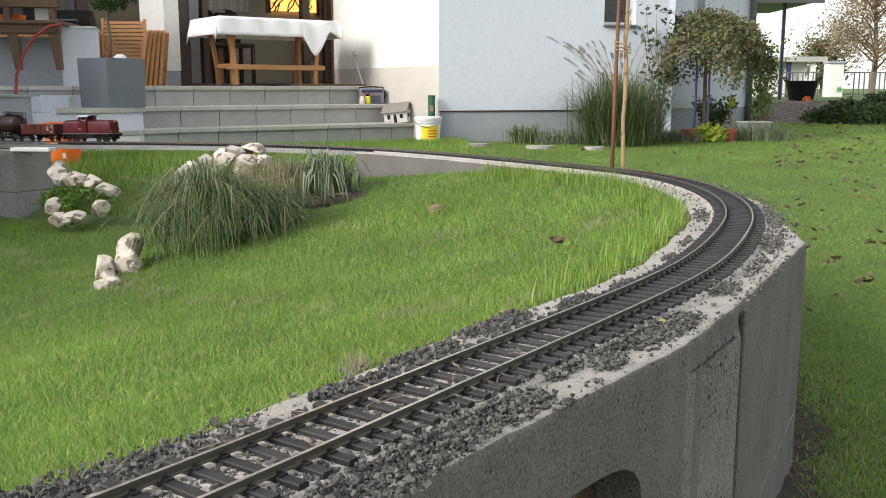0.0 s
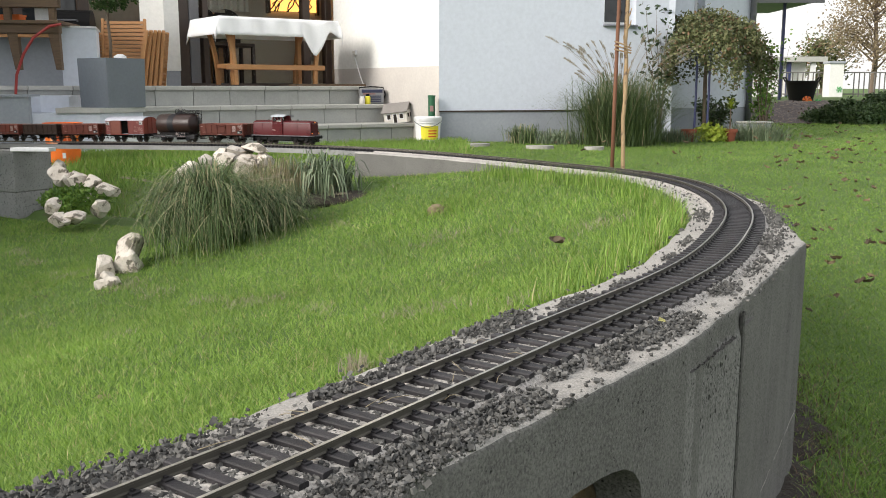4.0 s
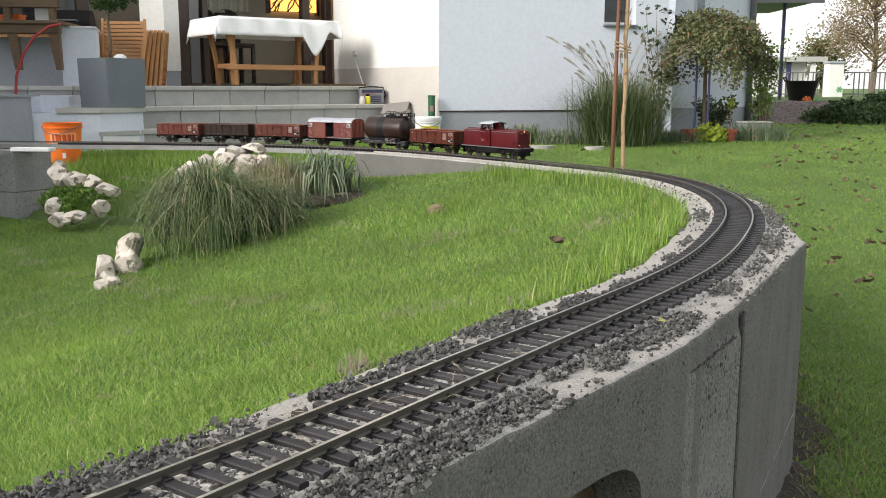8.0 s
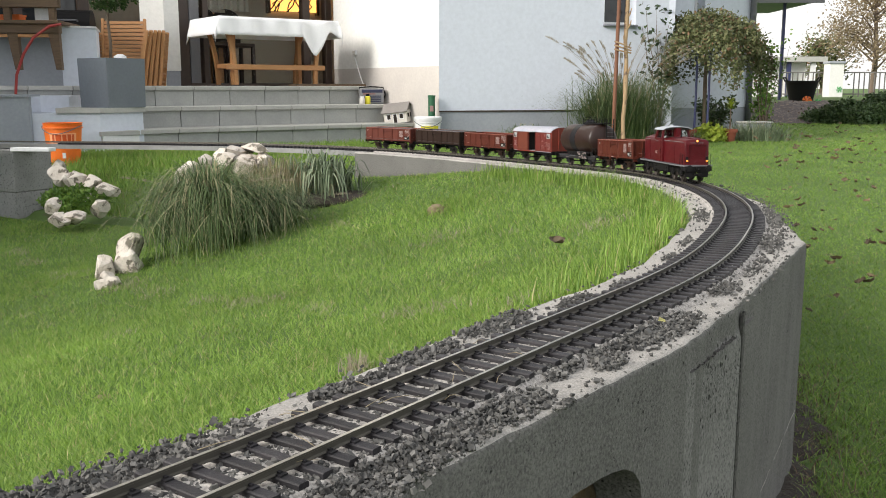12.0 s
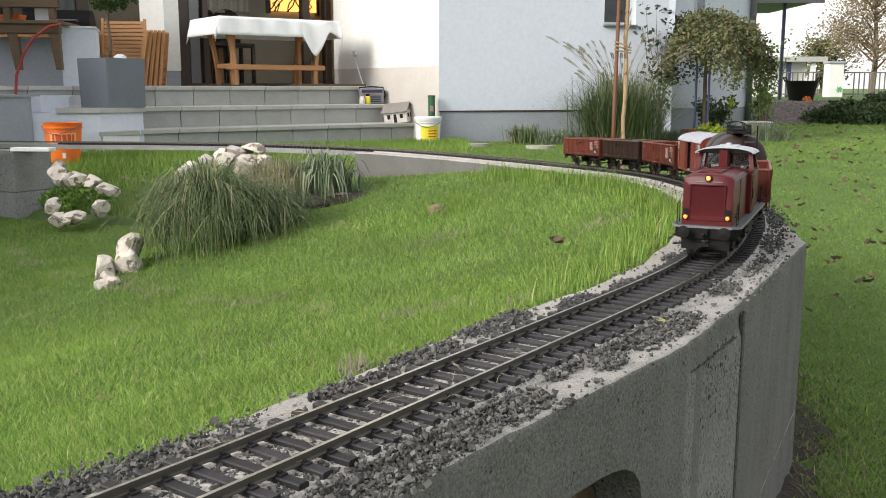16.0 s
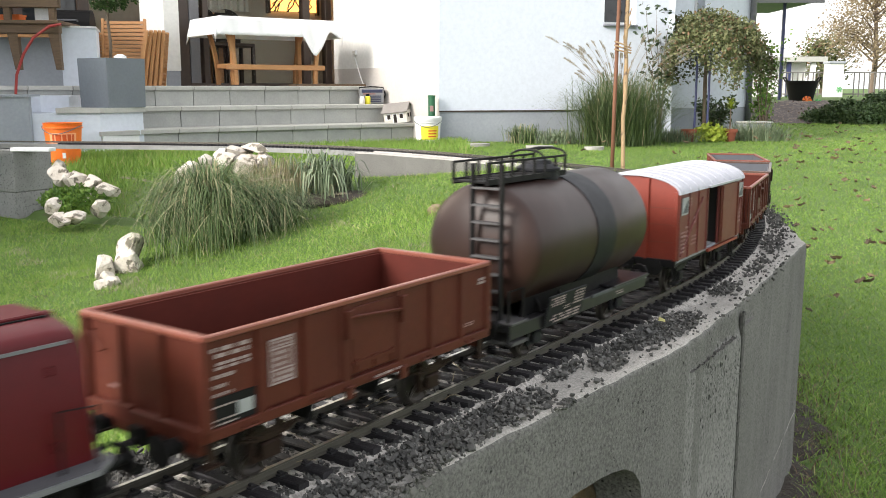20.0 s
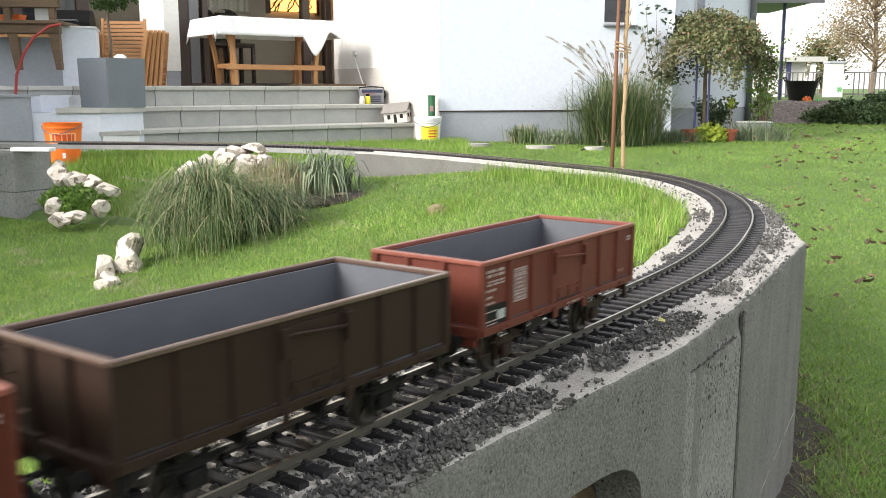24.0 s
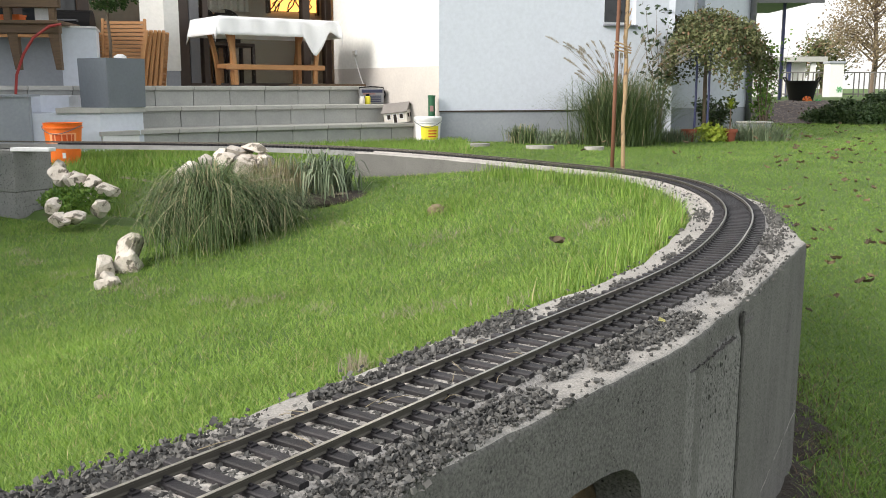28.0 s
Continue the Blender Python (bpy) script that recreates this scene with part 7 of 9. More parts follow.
M_STAKE = mat("red_brown_stake", (0.20, 0.085, 0.045), 0.75, col2=(0.14, 0.06, 0.035), scale=20, bump=0.4, bscale=120)
M_SAPLING = mat("sapling_bark", (0.42, 0.30, 0.17), 0.8, col2=(0.30, 0.20, 0.11), scale=24, bump=0.4, bscale=120, spots=(0.14, 0.09, 0.06), sscale=25, scover=0.22)
M_POT = mat("terracotta", (0.30, 0.085, 0.045), 0.8, col2=(0.25, 0.07, 0.04), scale=16)
M_BLUESTAKE = mat("dark_blue_stake", (0.03, 0.035, 0.10), 0.5)
RNG = np.random.default_rng(7)


def strips(base, azim, lean, height, width, segs=2, droop=0.0, tip=0.12, twist=None, peak=None, bend=1.6):
    """Blades as strips: arrays of foot points, heading, reach outwards, height and width."""
    n = len(base)
    face = azim + (np.pi / 2 if twist is None else twist)
    rows = []
    for k in range(segs + 1):
        t = k / segs
        out = lean * (t ** bend)
        z = height * (t * (1 + droop) - droop * t * t * (1 + 0.0))
        if peak is not None:
            z = height * (1 - ((t - peak) / peak) ** 2)
        w = width * (1 - t) ** 0.7 * 0.5 + width * tip * 0.5
        cx = base[:, 0] + np.cos(azim) * out
        cy = base[:, 1] + np.sin(azim) * out
        cz = base[:, 2] + z
        rows.append(np.stack([cx - np.cos(face) * w, cy - np.sin(face) * w, cz], 1))
        rows.append(np.stack([cx + np.cos(face) * w, cy + np.sin(face) * w, cz], 1))
    v = np.stack(rows, 1).reshape(-1, 3)
    per = 2 * (segs + 1)
    start = (np.arange(n) * per)[:, None]
    q = np.concatenate([start + np.array([[2 * k, 2 * k + 1, 2 * k + 3, 2 * k + 2]]) for k in range(segs)], 1).reshape(-1, 4)
    return v, q


def join(pairs):
    vs, qs, o = [], [], 0
    for v, q in pairs:
        vs.append(v)
        qs.append(q + o)
        o += len(v)
    return np.concatenate(vs), np.concatenate(qs)


def stuff(name, v, q, material, label, category):
    ob = new(name, quads_mesh(name, v, q, material))
    return tagged(ob, label, category, kind="stuff")


def scatter(x0, x1, y0, y1, dens):
    """Random plan points whose density per square metre is dens(x, y)."""
    top = dens(np.array([x0, x1, (x0 + x1) / 2]), np.array([y0, y0, y0])).max()
    n = int(top * (x1 - x0) * (y1 - y0))
    x, y = RNG.uniform(x0, x1, n), RNG.uniform(y0, y1, n)
    keep = RNG.uniform(0, top, n) < dens(x, y)
    return x[keep], y[keep]


def patch_noise(x, y, f):
    return (np.sin(x * f * 1.3 + 1.7) * np.sin(y * f + 0.3) + np.sin(x * f * 2.7 + y * f * 1.9) * 0.6 + np.sin(y * f * 3.1 - x * f * 2.2 + 2) * 0.4) / 2


def bare(x, y):
    """The bed of soil round the rocks at the end of the far wall."""
    return ((x + 0.62) / 0.36) ** 2 + ((y - 3.80) / 0.20) ** 2 < 1


def lawn_inside():
    x, y = scatter(-3.1, 0.68, 0.45, 5.5, lambda x, y: np.clip(112000 / np.maximum(y, 0.55) ** 1.15, 22000, 190000))
    s, d = nearest(x, y)
    ok = (d < -0.088) & ~(bare(x, y) & (RNG.uniform(0, 1, len(x)) < 0.8)) & (s < 6.9)
    x, y, s, d = x[ok], y[ok], s[ok], d[ok]
    z = ground_z(x, y)
    n = len(x)
    pn = patch_noise(x, y, 2.6)
    h = (0.0055 + 0.0115 * RNG.random(n) ** 1.3 + 0.0022 * pn) * np.interp(y, [0.5, 1.2], [0.8, 1.0]) * (0.85 + 0.08 * np.minimum(y, 4))
    edge = np.clip(1 - (-d - 0.09) / 0.13, 0, 1) * np.clip((s - 0.55) / 0.4, 0, 1) * np.clip((2.6 - s) / 0.4, 0, 1)
    h = h * (1 + 0.7 * edge * (s < 1.6) * (0.6 + 0.6 * patch_noise(x, y, 9.0)) + 0.35 * edge * (s >= 1.6))
    tuft = np.exp(-(((x - 0.02) / 0.13) ** 2 + ((y - 3.08) / 0.12) ** 2))
    h = h * (1 + 1.2 * tuft)
    az = RNG.uniform(0, 2 * np.pi, n)
    lean, wide, tw = h * RNG.uniform(0.2, 1.5, n), RNG.uniform(0.0006, 0.0014, n) * np.interp(y, [0.5, 1.0, 2.0, 4.5], [0.75, 1.0, 1.5, 2.2]), RNG.uniform(0, np.pi, n)
    foot = np.stack([x, y, z - 0.002], 1)
    v, q = join([strips(foot[m], az[m], lean[m], h[m], wide[m], k, twist=tw[m]) for m, k in ((y < 1.7, 2), (y >= 1.7, 1))])
    stuff("lawn_grass", v, q, M_GRASS, "short bright green lawn grass inside the track loop", "grass")
    # long seed-bearing tufts along the inner edge
    n = 6400
    s = RNG.uniform(0.75, 3.5, n)
    pts = np.array([line(a, b2) for a, b2 in zip(s, -0.10 - np.abs(RNG.normal(0, 0.045, n)))])
    pts[:, 2] = ground_z(pts[:, 0], pts[:, 1])
    h = (0.022 + 0.055 * RNG.random(n) ** 2.2) * np.interp(s, [0.75, 1.2, 1.5, 1.9, 2.45, 3.5], [0.6, 1.0, 0.9, 0.62, 0.62, 0.75])
    v, q = strips(pts, RNG.uniform(0, 2 * np.pi, n), h * RNG.uniform(0.1, 0.7, n), h, RNG.uniform(0.0011, 0.0022, n), 3, droop=0.3)
    stuff("long_grass", v, q, M_GRASS, "longer uncut grass along the wall's inner edge", "grass")


def lawn_outside():
    def dens(x, y):
        return np.clip(125000 / np.maximum(np.hypot(x, y), 1.2) ** 1.6, 2200, 80000)
    parts2 = []
    for x0, x1, y0, y1 in ((0.25, 2.6, 0.8, 4.5), (-0.6, 5.0, 4.5, 9.2), (5.0, 9.0, 8.0, 14.0), (1.2, 5.0, 9.2, 13.5), (2.6, 5.0, 3.0, 4.5)):
        x, y = scatter(x0, x1, y0, y1, dens)
        s, d = nearest(x, y)
        path = ~((d > 0.07) & (d < 0.155 + 0.06 * patch_noise(x, y, 6.0)) & (s < 1.6) & (RNG.uniform(0, 1, len(x)) < 0.82))
        ok = (d > 0.08) & path
        x, y = x[ok], y[ok]
        z = ground_z(x, y)
        n = len(x)
        r = np.hypot(x, y)
        h = (0.006 + 0.009 * RNG.random(n)) * (0.9 + 0.05 * r)
        parts2.append(strips(np.stack([x, y, z - 0.003], 1), RNG.uniform(0, 2 * np.pi, n), h * RNG.uniform(0.2, 1.8, n), h, RNG.uniform(0.0009, 0.0019, n) * (0.7 + 0.30 * r), 2 if y1 < 4.6 and x1 < 2.7 else 1, twist=RNG.uniform(0, np.pi, n)))
    x, y = scatter(-3.6, 0.2, 3.9, 8.3, lambda x, y: np.full(np.shape(x), 5200.0))
    s, d = nearest(x, y)
    loc = np.stack([(x - H0.x) * math.cos(HA) + (y - H0.y) * math.sin(HA), -(x - H0.x) * math.sin(HA) + (y - H0.y) * math.cos(HA)])
    ok = (d > 0.08) & (loc[1] < -0.02) & (y < 8.3 + 0.5 * x)
    x, y = x[ok], y[ok]
    n = len(x)
    h = 0.04 + 0.035 * RNG.random(n)
    parts2.append(strips(np.stack([x, y, ground_z(x, y) - 0.003], 1), RNG.uniform(0, 2 * np.pi, n), h * RNG.uniform(0.2, 0.9, n), h, RNG.uniform(0.005, 0.009, n), 1, twist=RNG.uniform(0, np.pi, n)))
    n = 3400
    s = RNG.uniform(0.35, 1.9, n)
    pts = np.array([line(a, b2) for a, b2 in zip(s, 0.115 + np.abs(RNG.normal(0, 0.085, n)))])
    pts[:, 2] = ground_z(pts[:, 0], pts[:, 1])
    h = 0.006 + 0.016 * RNG.random(n) ** 2
    wv, wq = strips(pts, RNG.uniform(0, 2 * np.pi, n), h * RNG.uniform(0.4, 2.2, n), h, RNG.uniform(0.0010, 0.0024, n), 2, droop=0.4)
    half = n * 6 // 2
    stuff("dead_grass", wv[:half], wq[:n], M_DRYLEAF, "matted brown dead grass along the wall's foot", "grass")
    parts2.append((wv[half:], wq[n:] - half))
    v, q = join(parts2)
    stuff("outer_lawn_grass", v, q, M_GRASS_FAR, "mown green lawn grass outside the track", "grass")


def thatch():
    """Dry straw lying in worn patches of the lawn."""
    x, y = scatter(-2.2, 0.6, 0.5, 4.2, lambda x, y: np.full(np.shape(x), 9000.0))
    s, d = nearest(x, y)
    pn = patch_noise(x, y, 5.3) + 0.5 * patch_noise(x + 3, y, 13.0)
    ok = (d < -0.095) & (pn > 0.55 + 0.25 * RNG.random(len(x)))
    x, y = x[ok], y[ok]
    n = len(x)
    h = 0.006 + 0.010 * RNG.random(n)
    v, q = strips(np.stack([x, y, ground_z(x, y) + 0.002], 1), RNG.uniform(0, 2 * np.pi, n), RNG.uniform(0.008, 0.022, n), h, RNG.uniform(0.0007, 0.0013, n) * (0.8 + 0.25 * y), 2)
    stuff("dry_thatch", v, q, M_PLUME, "dry straw thatch in worn patches of the lawn", "thatch")


lawn_inside()
lawn_outside()
thatch()


def gravel():
    """Crushed grey stone beside and between the sleepers, thrown unevenly over the wall."""
    n = 185000
    s = np.where(RNG.random(n) < 0.22, RNG.uniform(-3.05, -0.45, n), -0.45 + 3.0 * RNG.random(n) ** 1.35)
    off = RNG.uniform(-0.094, 0.094, n)
    a = np.abs(off)
    pn = patch_noise(s * 9.0, off * 30, 1.0) * 0.8 + 0.55 * RNG.normal(0, 1, n)
    # heaps along the line: place, side offset, half length, half width
    heaps = [(-0.1, 0.068, 0.35, 0.036), (0.20, 0.062, 0.13, 0.026), (0.315, 0.060, 0.065, 0.023), (0.36, 0.090, 0.016, 0.005), (0.425, 0.050, 0.035, 0.009), (0.475, 0.070, 0.026, 0.014),
             (0.525, 0.050, 0.05, 0.013), (0.605, 0.062, 0.085, 0.024), (0.83, 0.054, 0.055, 0.015), (1.0, 0.060, 0.09, 0.010), (1.24, 0.062, 0.14, 0.018), (1.55, 0.064, 0.20, 0.014),
             (-0.05, -0.072, 0.24, 0.026), (0.29, -0.066, 0.032, 0.012), (0.34, -0.066, 0.022, 0.006), (0.41, -0.073, 0.055, 0.016), (0.535, -0.078, 0.075, 0.020), (0.67, -0.066, 0.04, 0.008),
             (0.79, -0.056, 0.035, 0.006), (1.02, -0.060, 0.05, 0.008), (1.17, -0.064, 0.06, 0.010), (1.56, -0.068, 0.12, 0.017)]
    field = np.full(n, -9.0)
    for hs, ho, ls, lo in heaps:
        field = np.maximum(field, 1 - ((s - hs) / ls) ** 2 - ((off - ho) / lo) ** 2)
    field = np.where((s < -0.3) & (a > 0.045), 0.4, field)
    thin = np.interp(s, [0.0, 0.75, 0.95, 1.5, 2.6], [1.0, 0.9, 0.22, 0.16, 0.15])
    stray = np.interp(s, [0.0, 0.8, 1.0, 1.8, 2.4], [0.022, 0.03, 0.055, 0.05, 0.02])
    near_gap = RNG.random(n) < np.interp(s, [0, 0.3, 0.5, 1.2], [0.45, 0.30, 0.18, 0.06])
    keep = np.where(a > 0.045, ((np.maximum(field, -1.2) + 0.42 * pn > 0.25) & (RNG.random(n) < thin)) | (RNG.random(n) < np.where(off > 0, stray, 0.015)), np.where(a < 0.0195, near_gap, (a > 0.0275) & (RNG.random(n) < np.where(field > -1.5, 0.40, 0.10))))
    s, off, a = s[keep], off[keep], a[keep]
    n = len(s)
    hd = np.interp(s, LINE_S, LINE_H)
    c = np.stack([np.interp(s, LINE_S, LINE_X) + off * np.cos(hd), np.interp(s, LINE_S, LINE_Y) - off * np.sin(hd), np.interp(s, LINE_S, LINE_Z)], 1)
    size = (0.0007 + 0.0015 * RNG.random(n) ** 1.4) * np.where(RNG.random(n) < 0.08, 1.5, 1.0) * np.interp(s, [0.0, 1.0, 2.5], [0.92, 1.0, 1.2])
    pile = np.where(a > 0.045, RNG.uniform(0, 1, n) ** 2 * 0.0042, 0.0)
    c[:, 2] += TOP + np.where(a < 0.0445, 0.0054, np.where(a < 0.053, 0.0020, 0.0)) + size * 0.4 + pile
    cube = np.array([[x, y, z] for x in (-1, 1) for y in (-1, 1) for z in (-1, 1)], float)
    pts = cube[None] * RNG.uniform(0.45, 1.1, (n, 8, 3)) * (size[:, None, None] * np.stack([RNG.uniform(0.8, 1.6, n), RNG.uniform(0.6, 1.1, n), RNG.uniform(0.4, 0.8, n)], 1)[:, None, :])
    q = RNG.normal(size=(n, 4))
    q[:, 1:3] *= 0.45
    q /= np.linalg.norm(q, axis=1)[:, None]
    w, x, y, z = q.T
    R = np.stack([1 - 2 * (y * y + z * z), 2 * (x * y - z * w), 2 * (x * z + y * w), 2 * (x * y + z * w), 1 - 2 * (x * x + z * z), 2 * (y * z - x * w), 2 * (x * z - y * w), 2 * (y * z + x * w), 1 - 2 * (x * x + y * y)], 1).reshape(-1, 3, 3)
    pts = np.einsum("nij,nkj->nki", R, pts) + c[:, None, :]
    f = np.array([[0, 1, 3, 2], [4, 6, 7, 5], [0, 4, 5, 1], [2, 3, 7, 6], [0, 2, 6, 4], [1, 5, 7, 3]])
    quads = ((np.arange(n) * 8)[:, None, None] + f[None]).reshape(-1, 4)
    stuff("track_ballast", pts.reshape(-1, 3), quads, M_BALLAST, "loose dark grey crushed stone ballast along the track", "gravel")


gravel()


def fountain(name, label, category, at, n, height, reach, width, material, spread=0.06, segs=5, droop=0.9, plumes=0, plume_h=0.0, group="", low=0.15, mound=0.0, arch=None):
    """An arching clump of blades, with nodding plumes if it has them."""
    t = thing(name, label, category, Matrix.Translation(at), group)
    base = np.stack([RNG.normal(0, spread, n), RNG.normal(0, spread, n), np.zeros(n)], 1)
    base[:, 2] = mound * np.exp(-(base[:, 0] ** 2 + base[:, 1] ** 2) / (2 * (1.4 * spread) ** 2))
    az = np.arctan2(base[:, 1], base[:, 0]) + RNG.normal(0, 1.25 if arch else 0.8, n)
    k = RNG.uniform(0.34, 1.14, n)
    lean = reach * RNG.uniform(low, 1.0, n) * k
    pk = np.clip(RNG.normal(1.0 - 0.42 * droop, 0.13, n), 0.46, 1.1)
    if arch:
        pk = np.where(RNG.random(n) < 0.12, RNG.uniform(0.7, 1.1, n), np.clip(RNG.normal(arch, 0.10, n), 0.26, 0.8))
    v, q = strips(base, az, lean, height * k * (1 - 0.45 * (lean / reach) ** 2), width * RNG.uniform(0.6, 1.1, n), segs, tip=0.1, peak=pk, bend=1.05)
    part("foliage", quads_mesh("foliage", v, q, material), None, t)
    if plumes:
        pr = []
        for i in range(plumes):
            a = RNG.uniform(0, 2 * np.pi)
            out = reach * RNG.uniform(0.25, 1.05)
            hh = plume_h * RNG.uniform(0.62, 1.0)
            m = 70
            u = RNG.uniform(0, 1, m)
            tt = 0.88 + 0.12 * u
            cx, cy = np.cos(a) * out * tt ** 1.6, np.sin(a) * out * tt ** 1.6
            cz = mound + hh * (tt * 1.5 - 0.5 * tt * tt)
            pb = np.stack([cx, cy, cz], 1)
            r = 0.021 * np.sin(np.pi * np.clip(u * 0.9 + 0.08, 0, 1)) * (height / 0.8)
            pr.append(strips(pb, RNG.uniform(0, 2 * np.pi, m), r, r * 1.2 + 0.004, np.full(m, 0.0035 * height / 0.6), 1))
            tk = np.linspace(0, 1, 7)
            px, py, pz = np.cos(a) * out * tk ** 1.6, np.sin(a) * out * tk ** 1.6, mound + hh * (tk * 1.5 - 0.5 * tk * tk)
            w = 0.0016 * height / 0.6
            vv = np.stack([np.stack([px - w, py, pz], 1), np.stack([px + w, py, pz], 1)], 1).reshape(-1, 3)
            qq = np.array([[2 * j, 2 * j + 1, 2 * j + 3, 2 * j + 2] for j in range(6)])
            pr.append((vv, qq))
        v, q = join(pr)
        part("plumes", quads_mesh("plumes", v, q, M_PLUME), None, t, "dry tan seed plumes")
    return t


def gz(x, y):
    return float(ground_z(np.array([x]), np.array([y]))[0])


def rock(at, size, seed, squash=0.65, turn=0.0):
    rnd = random.Random(seed)
    bm = bmesh.new()
    bmesh.ops.create_icosphere(bm, subdivisions=3, radius=1.0)
    ofs = Vector((rnd.uniform(0, 50), rnd.uniform(0, 50), rnd.uniform(0, 50)))
    planes = [(Vector((rnd.uniform(-1, 1), rnd.uniform(-1, 1), rnd.uniform(-0.5, 1))).normalized(), rnd.uniform(0.45, 0.80)) for _ in range(13)]
    for v in bm.verts:
        p = v.co.copy()
        k = 1.1 + 0.35 * noise.noise(p * 1.3 + ofs) + 0.16 * noise.noise(p * 3.1 + ofs) + 0.07 * noise.noise(p * 7 + ofs)
        p *= k
        for nrm, h in planes:
            e = p.dot(nrm) - h
            if e > 0:
                p -= nrm * e * 0.95
        v.co = Vector((p.x * size[0], p.y * size[1], p.z * size[2] * squash))
    ob = part("limestone_rock", bm, M_ROCK, None, at=Matrix.Translation(at) @ Matrix.Rotation(turn, 4, "Z"))
    soft_edges(ob, 18)
    return tagged(ob, "rough pale limestone garden rock on the grass bank", "rock", group="garden rocks")

planter_tree()
clutter()


# ---- bridge and pillar where the line leaves the wall ----
def bridge_and_pillar():
    b = thing("track_bridge", "grey aluminium channel carrying the track to the pillar", "bridge")
    for side in (-1, 1):
        bm = bmesh.new()
        rows = []
        for k in range(24):
            s = 4.293 + k * 0.107
            rows.append([bm.verts.new(line(s, side * 0.050 + o, z)) for o, z in ((-0.002, -0.015), (0.002, -0.015), (0.002, -0.036), (-0.002, -0.036))])
        for r0, r1 in zip(rows, rows[1:]):
            for j in range(4):
                bm.faces.new((r0[j], r0[(j + 1) % 4], r1[(j + 1) % 4], r1[j]))
        bm.faces.new(rows[0])
        bm.faces.new(rows[-1][::-1])
        bmesh.ops.recalc_face_normals(bm, faces=bm.faces[:])
        part("flange", bm, M_ALU, b)
    bm = bmesh.new()
    rows = []
    for k in range(24):
        s = 4.293 + k * 0.107
        rows.append([bm.verts.new(line(s, o, z)) for o, z in ((-0.048, -0.0150), (0.048, -0.0150), (0.048, -0.0185), (-0.048, -0.0185))])
    for r0, r1 in zip(rows, rows[1:]):
        for j in range(4):
            bm.faces.new((r0[j], r0[(j + 1) % 4], r1[(j + 1) % 4], r1[j]))
    bm.faces.new(rows[0])
    bm.faces.new(rows[-1][::-1])
    bmesh.ops.recalc_face_normals(bm, faces=bm.faces[:])
    part("deck", bm, M_ALU, b)
    c = line(6.506)
    pl = thing("block_pillar", "two stacked grey hollow concrete blocks carrying the bridge", "pillar", Matrix.Translation((c.x - 0.045, c.y - 0.06, c.z - 0.042)) @ Matrix.Rotation(radians(-28), 4, "Z"))
    for k in range(2):
        z1 = -k * 0.238
        bm = new_box(-0.50, 0.0 + 0.004 * k, -0.005, 0.245, z1 - 0.235, z1, 0.006, 2)
        for v in bm.verts:
            v.co += Vector((1, 1, 1)) * 0.002 * noise.noise(v.co * 30)
        part("concrete_block", bm, M_BLOCK, pl)
    part("mortar_bed", new_box(-0.49, -0.012, 0.01, 0.23, -0.2375, -0.2355), M_COPING, pl)
    bs = tagged(part("white_slab", new_box(-0.11, 0.11, -0.035, 0.035, 0, 0.020, 0.003), M_WHITE, None, at=Matrix.Translation((-2.16, 4.93, c.z - 0.0415)) @ Matrix.Rotation(radians(-8), 4, "Z")), "white painted board lying on the pillar", "board")


bridge_and_pillar()


# ---- rocks, clumps and plants of the bank ----
for k, (x, y, z, a, b2, c) in enumerate(((-1.010, 2.77, -0.108, 0.046, 0.044, 0.040), (-1.080, 2.93, -0.080, 0.054, 0.052, 0.058), (-1.020, 2.95, -0.068, 0.054, 0.050, 0.058), (-1.040, 3.04, -0.035, 0.058, 0.05, 0.050), (-1.050, 2.85, -0.110, 0.044, 0.042, 0.038),
                                        (-1.02, 3.80, 0.150, 0.07, 0.05, 0.050), (-0.97, 3.83, 0.178, 0.075, 0.05, 0.048), (-0.905, 3.85, 0.195, 0.075, 0.05, 0.046), (-0.86, 3.89, 0.220, 0.095, 0.05, 0.032), (-0.775, 3.91, 0.232, 0.105, 0.05, 0.030), (-0.83, 3.86, 0.17, 0.09, 0.05, 0.055), (-0.75, 3.89, 0.185, 0.09, 0.05, 0.055), (-1.06, 3.80, 0.12, 0.06, 0.05, 0.05))):
    rock((x, y, z), (a, b2, c), 100 + k, 1.0, k * 1.3)
for k, (x, y, z, a, b2, c) in enumerate(((-2.02, 4.92, 0.040, 0.075, 0.06, 0.060), (-1.955, 4.88, 0.015, 0.060, 0.05, 0.050), (-1.89, 4.86, 0.015, 0.075, 0.06, 0.045), (-1.82, 4.84, 0.000, 0.075, 0.06, 0.045), (-1.75, 4.80, -0.030, 0.075, 0.06, 0.048),
                                        (-1.94, 4.62, -0.085, 0.045, 0.05, 0.048), (-1.90, 4.56, -0.155, 0.085, 0.06, 0.042), (-1.815, 4.56, -0.145, 0.085, 0.06, 0.040), (-1.735, 4.66, -0.105, 0.050, 0.05, 0.050), (-2.05, 4.98, 0.075, 0.06, 0.05, 0.045), (-1.78, 4.70, -0.075, 0.035, 0.04, 0.040))):
    rock((x, y, z), (a, b2, c), 140 + k, 1.0, k * 0.9)

CLUMP = Vector((-0.80, 3.13, gz(-0.80, 3.13) - 0.01))
MOUND = 0.090 - CLUMP.z
fountain("ornamental_grass", "arching green ornamental grass clump with dry tan tips", "ornamental grass", CLUMP, 3000, 0.165, 0.37, 0.0029, M_FOUNTAIN, 0.065, 9, 1.0, plumes=12, plume_h=0.10, low=0.2, mound=MOUND, arch=0.56)
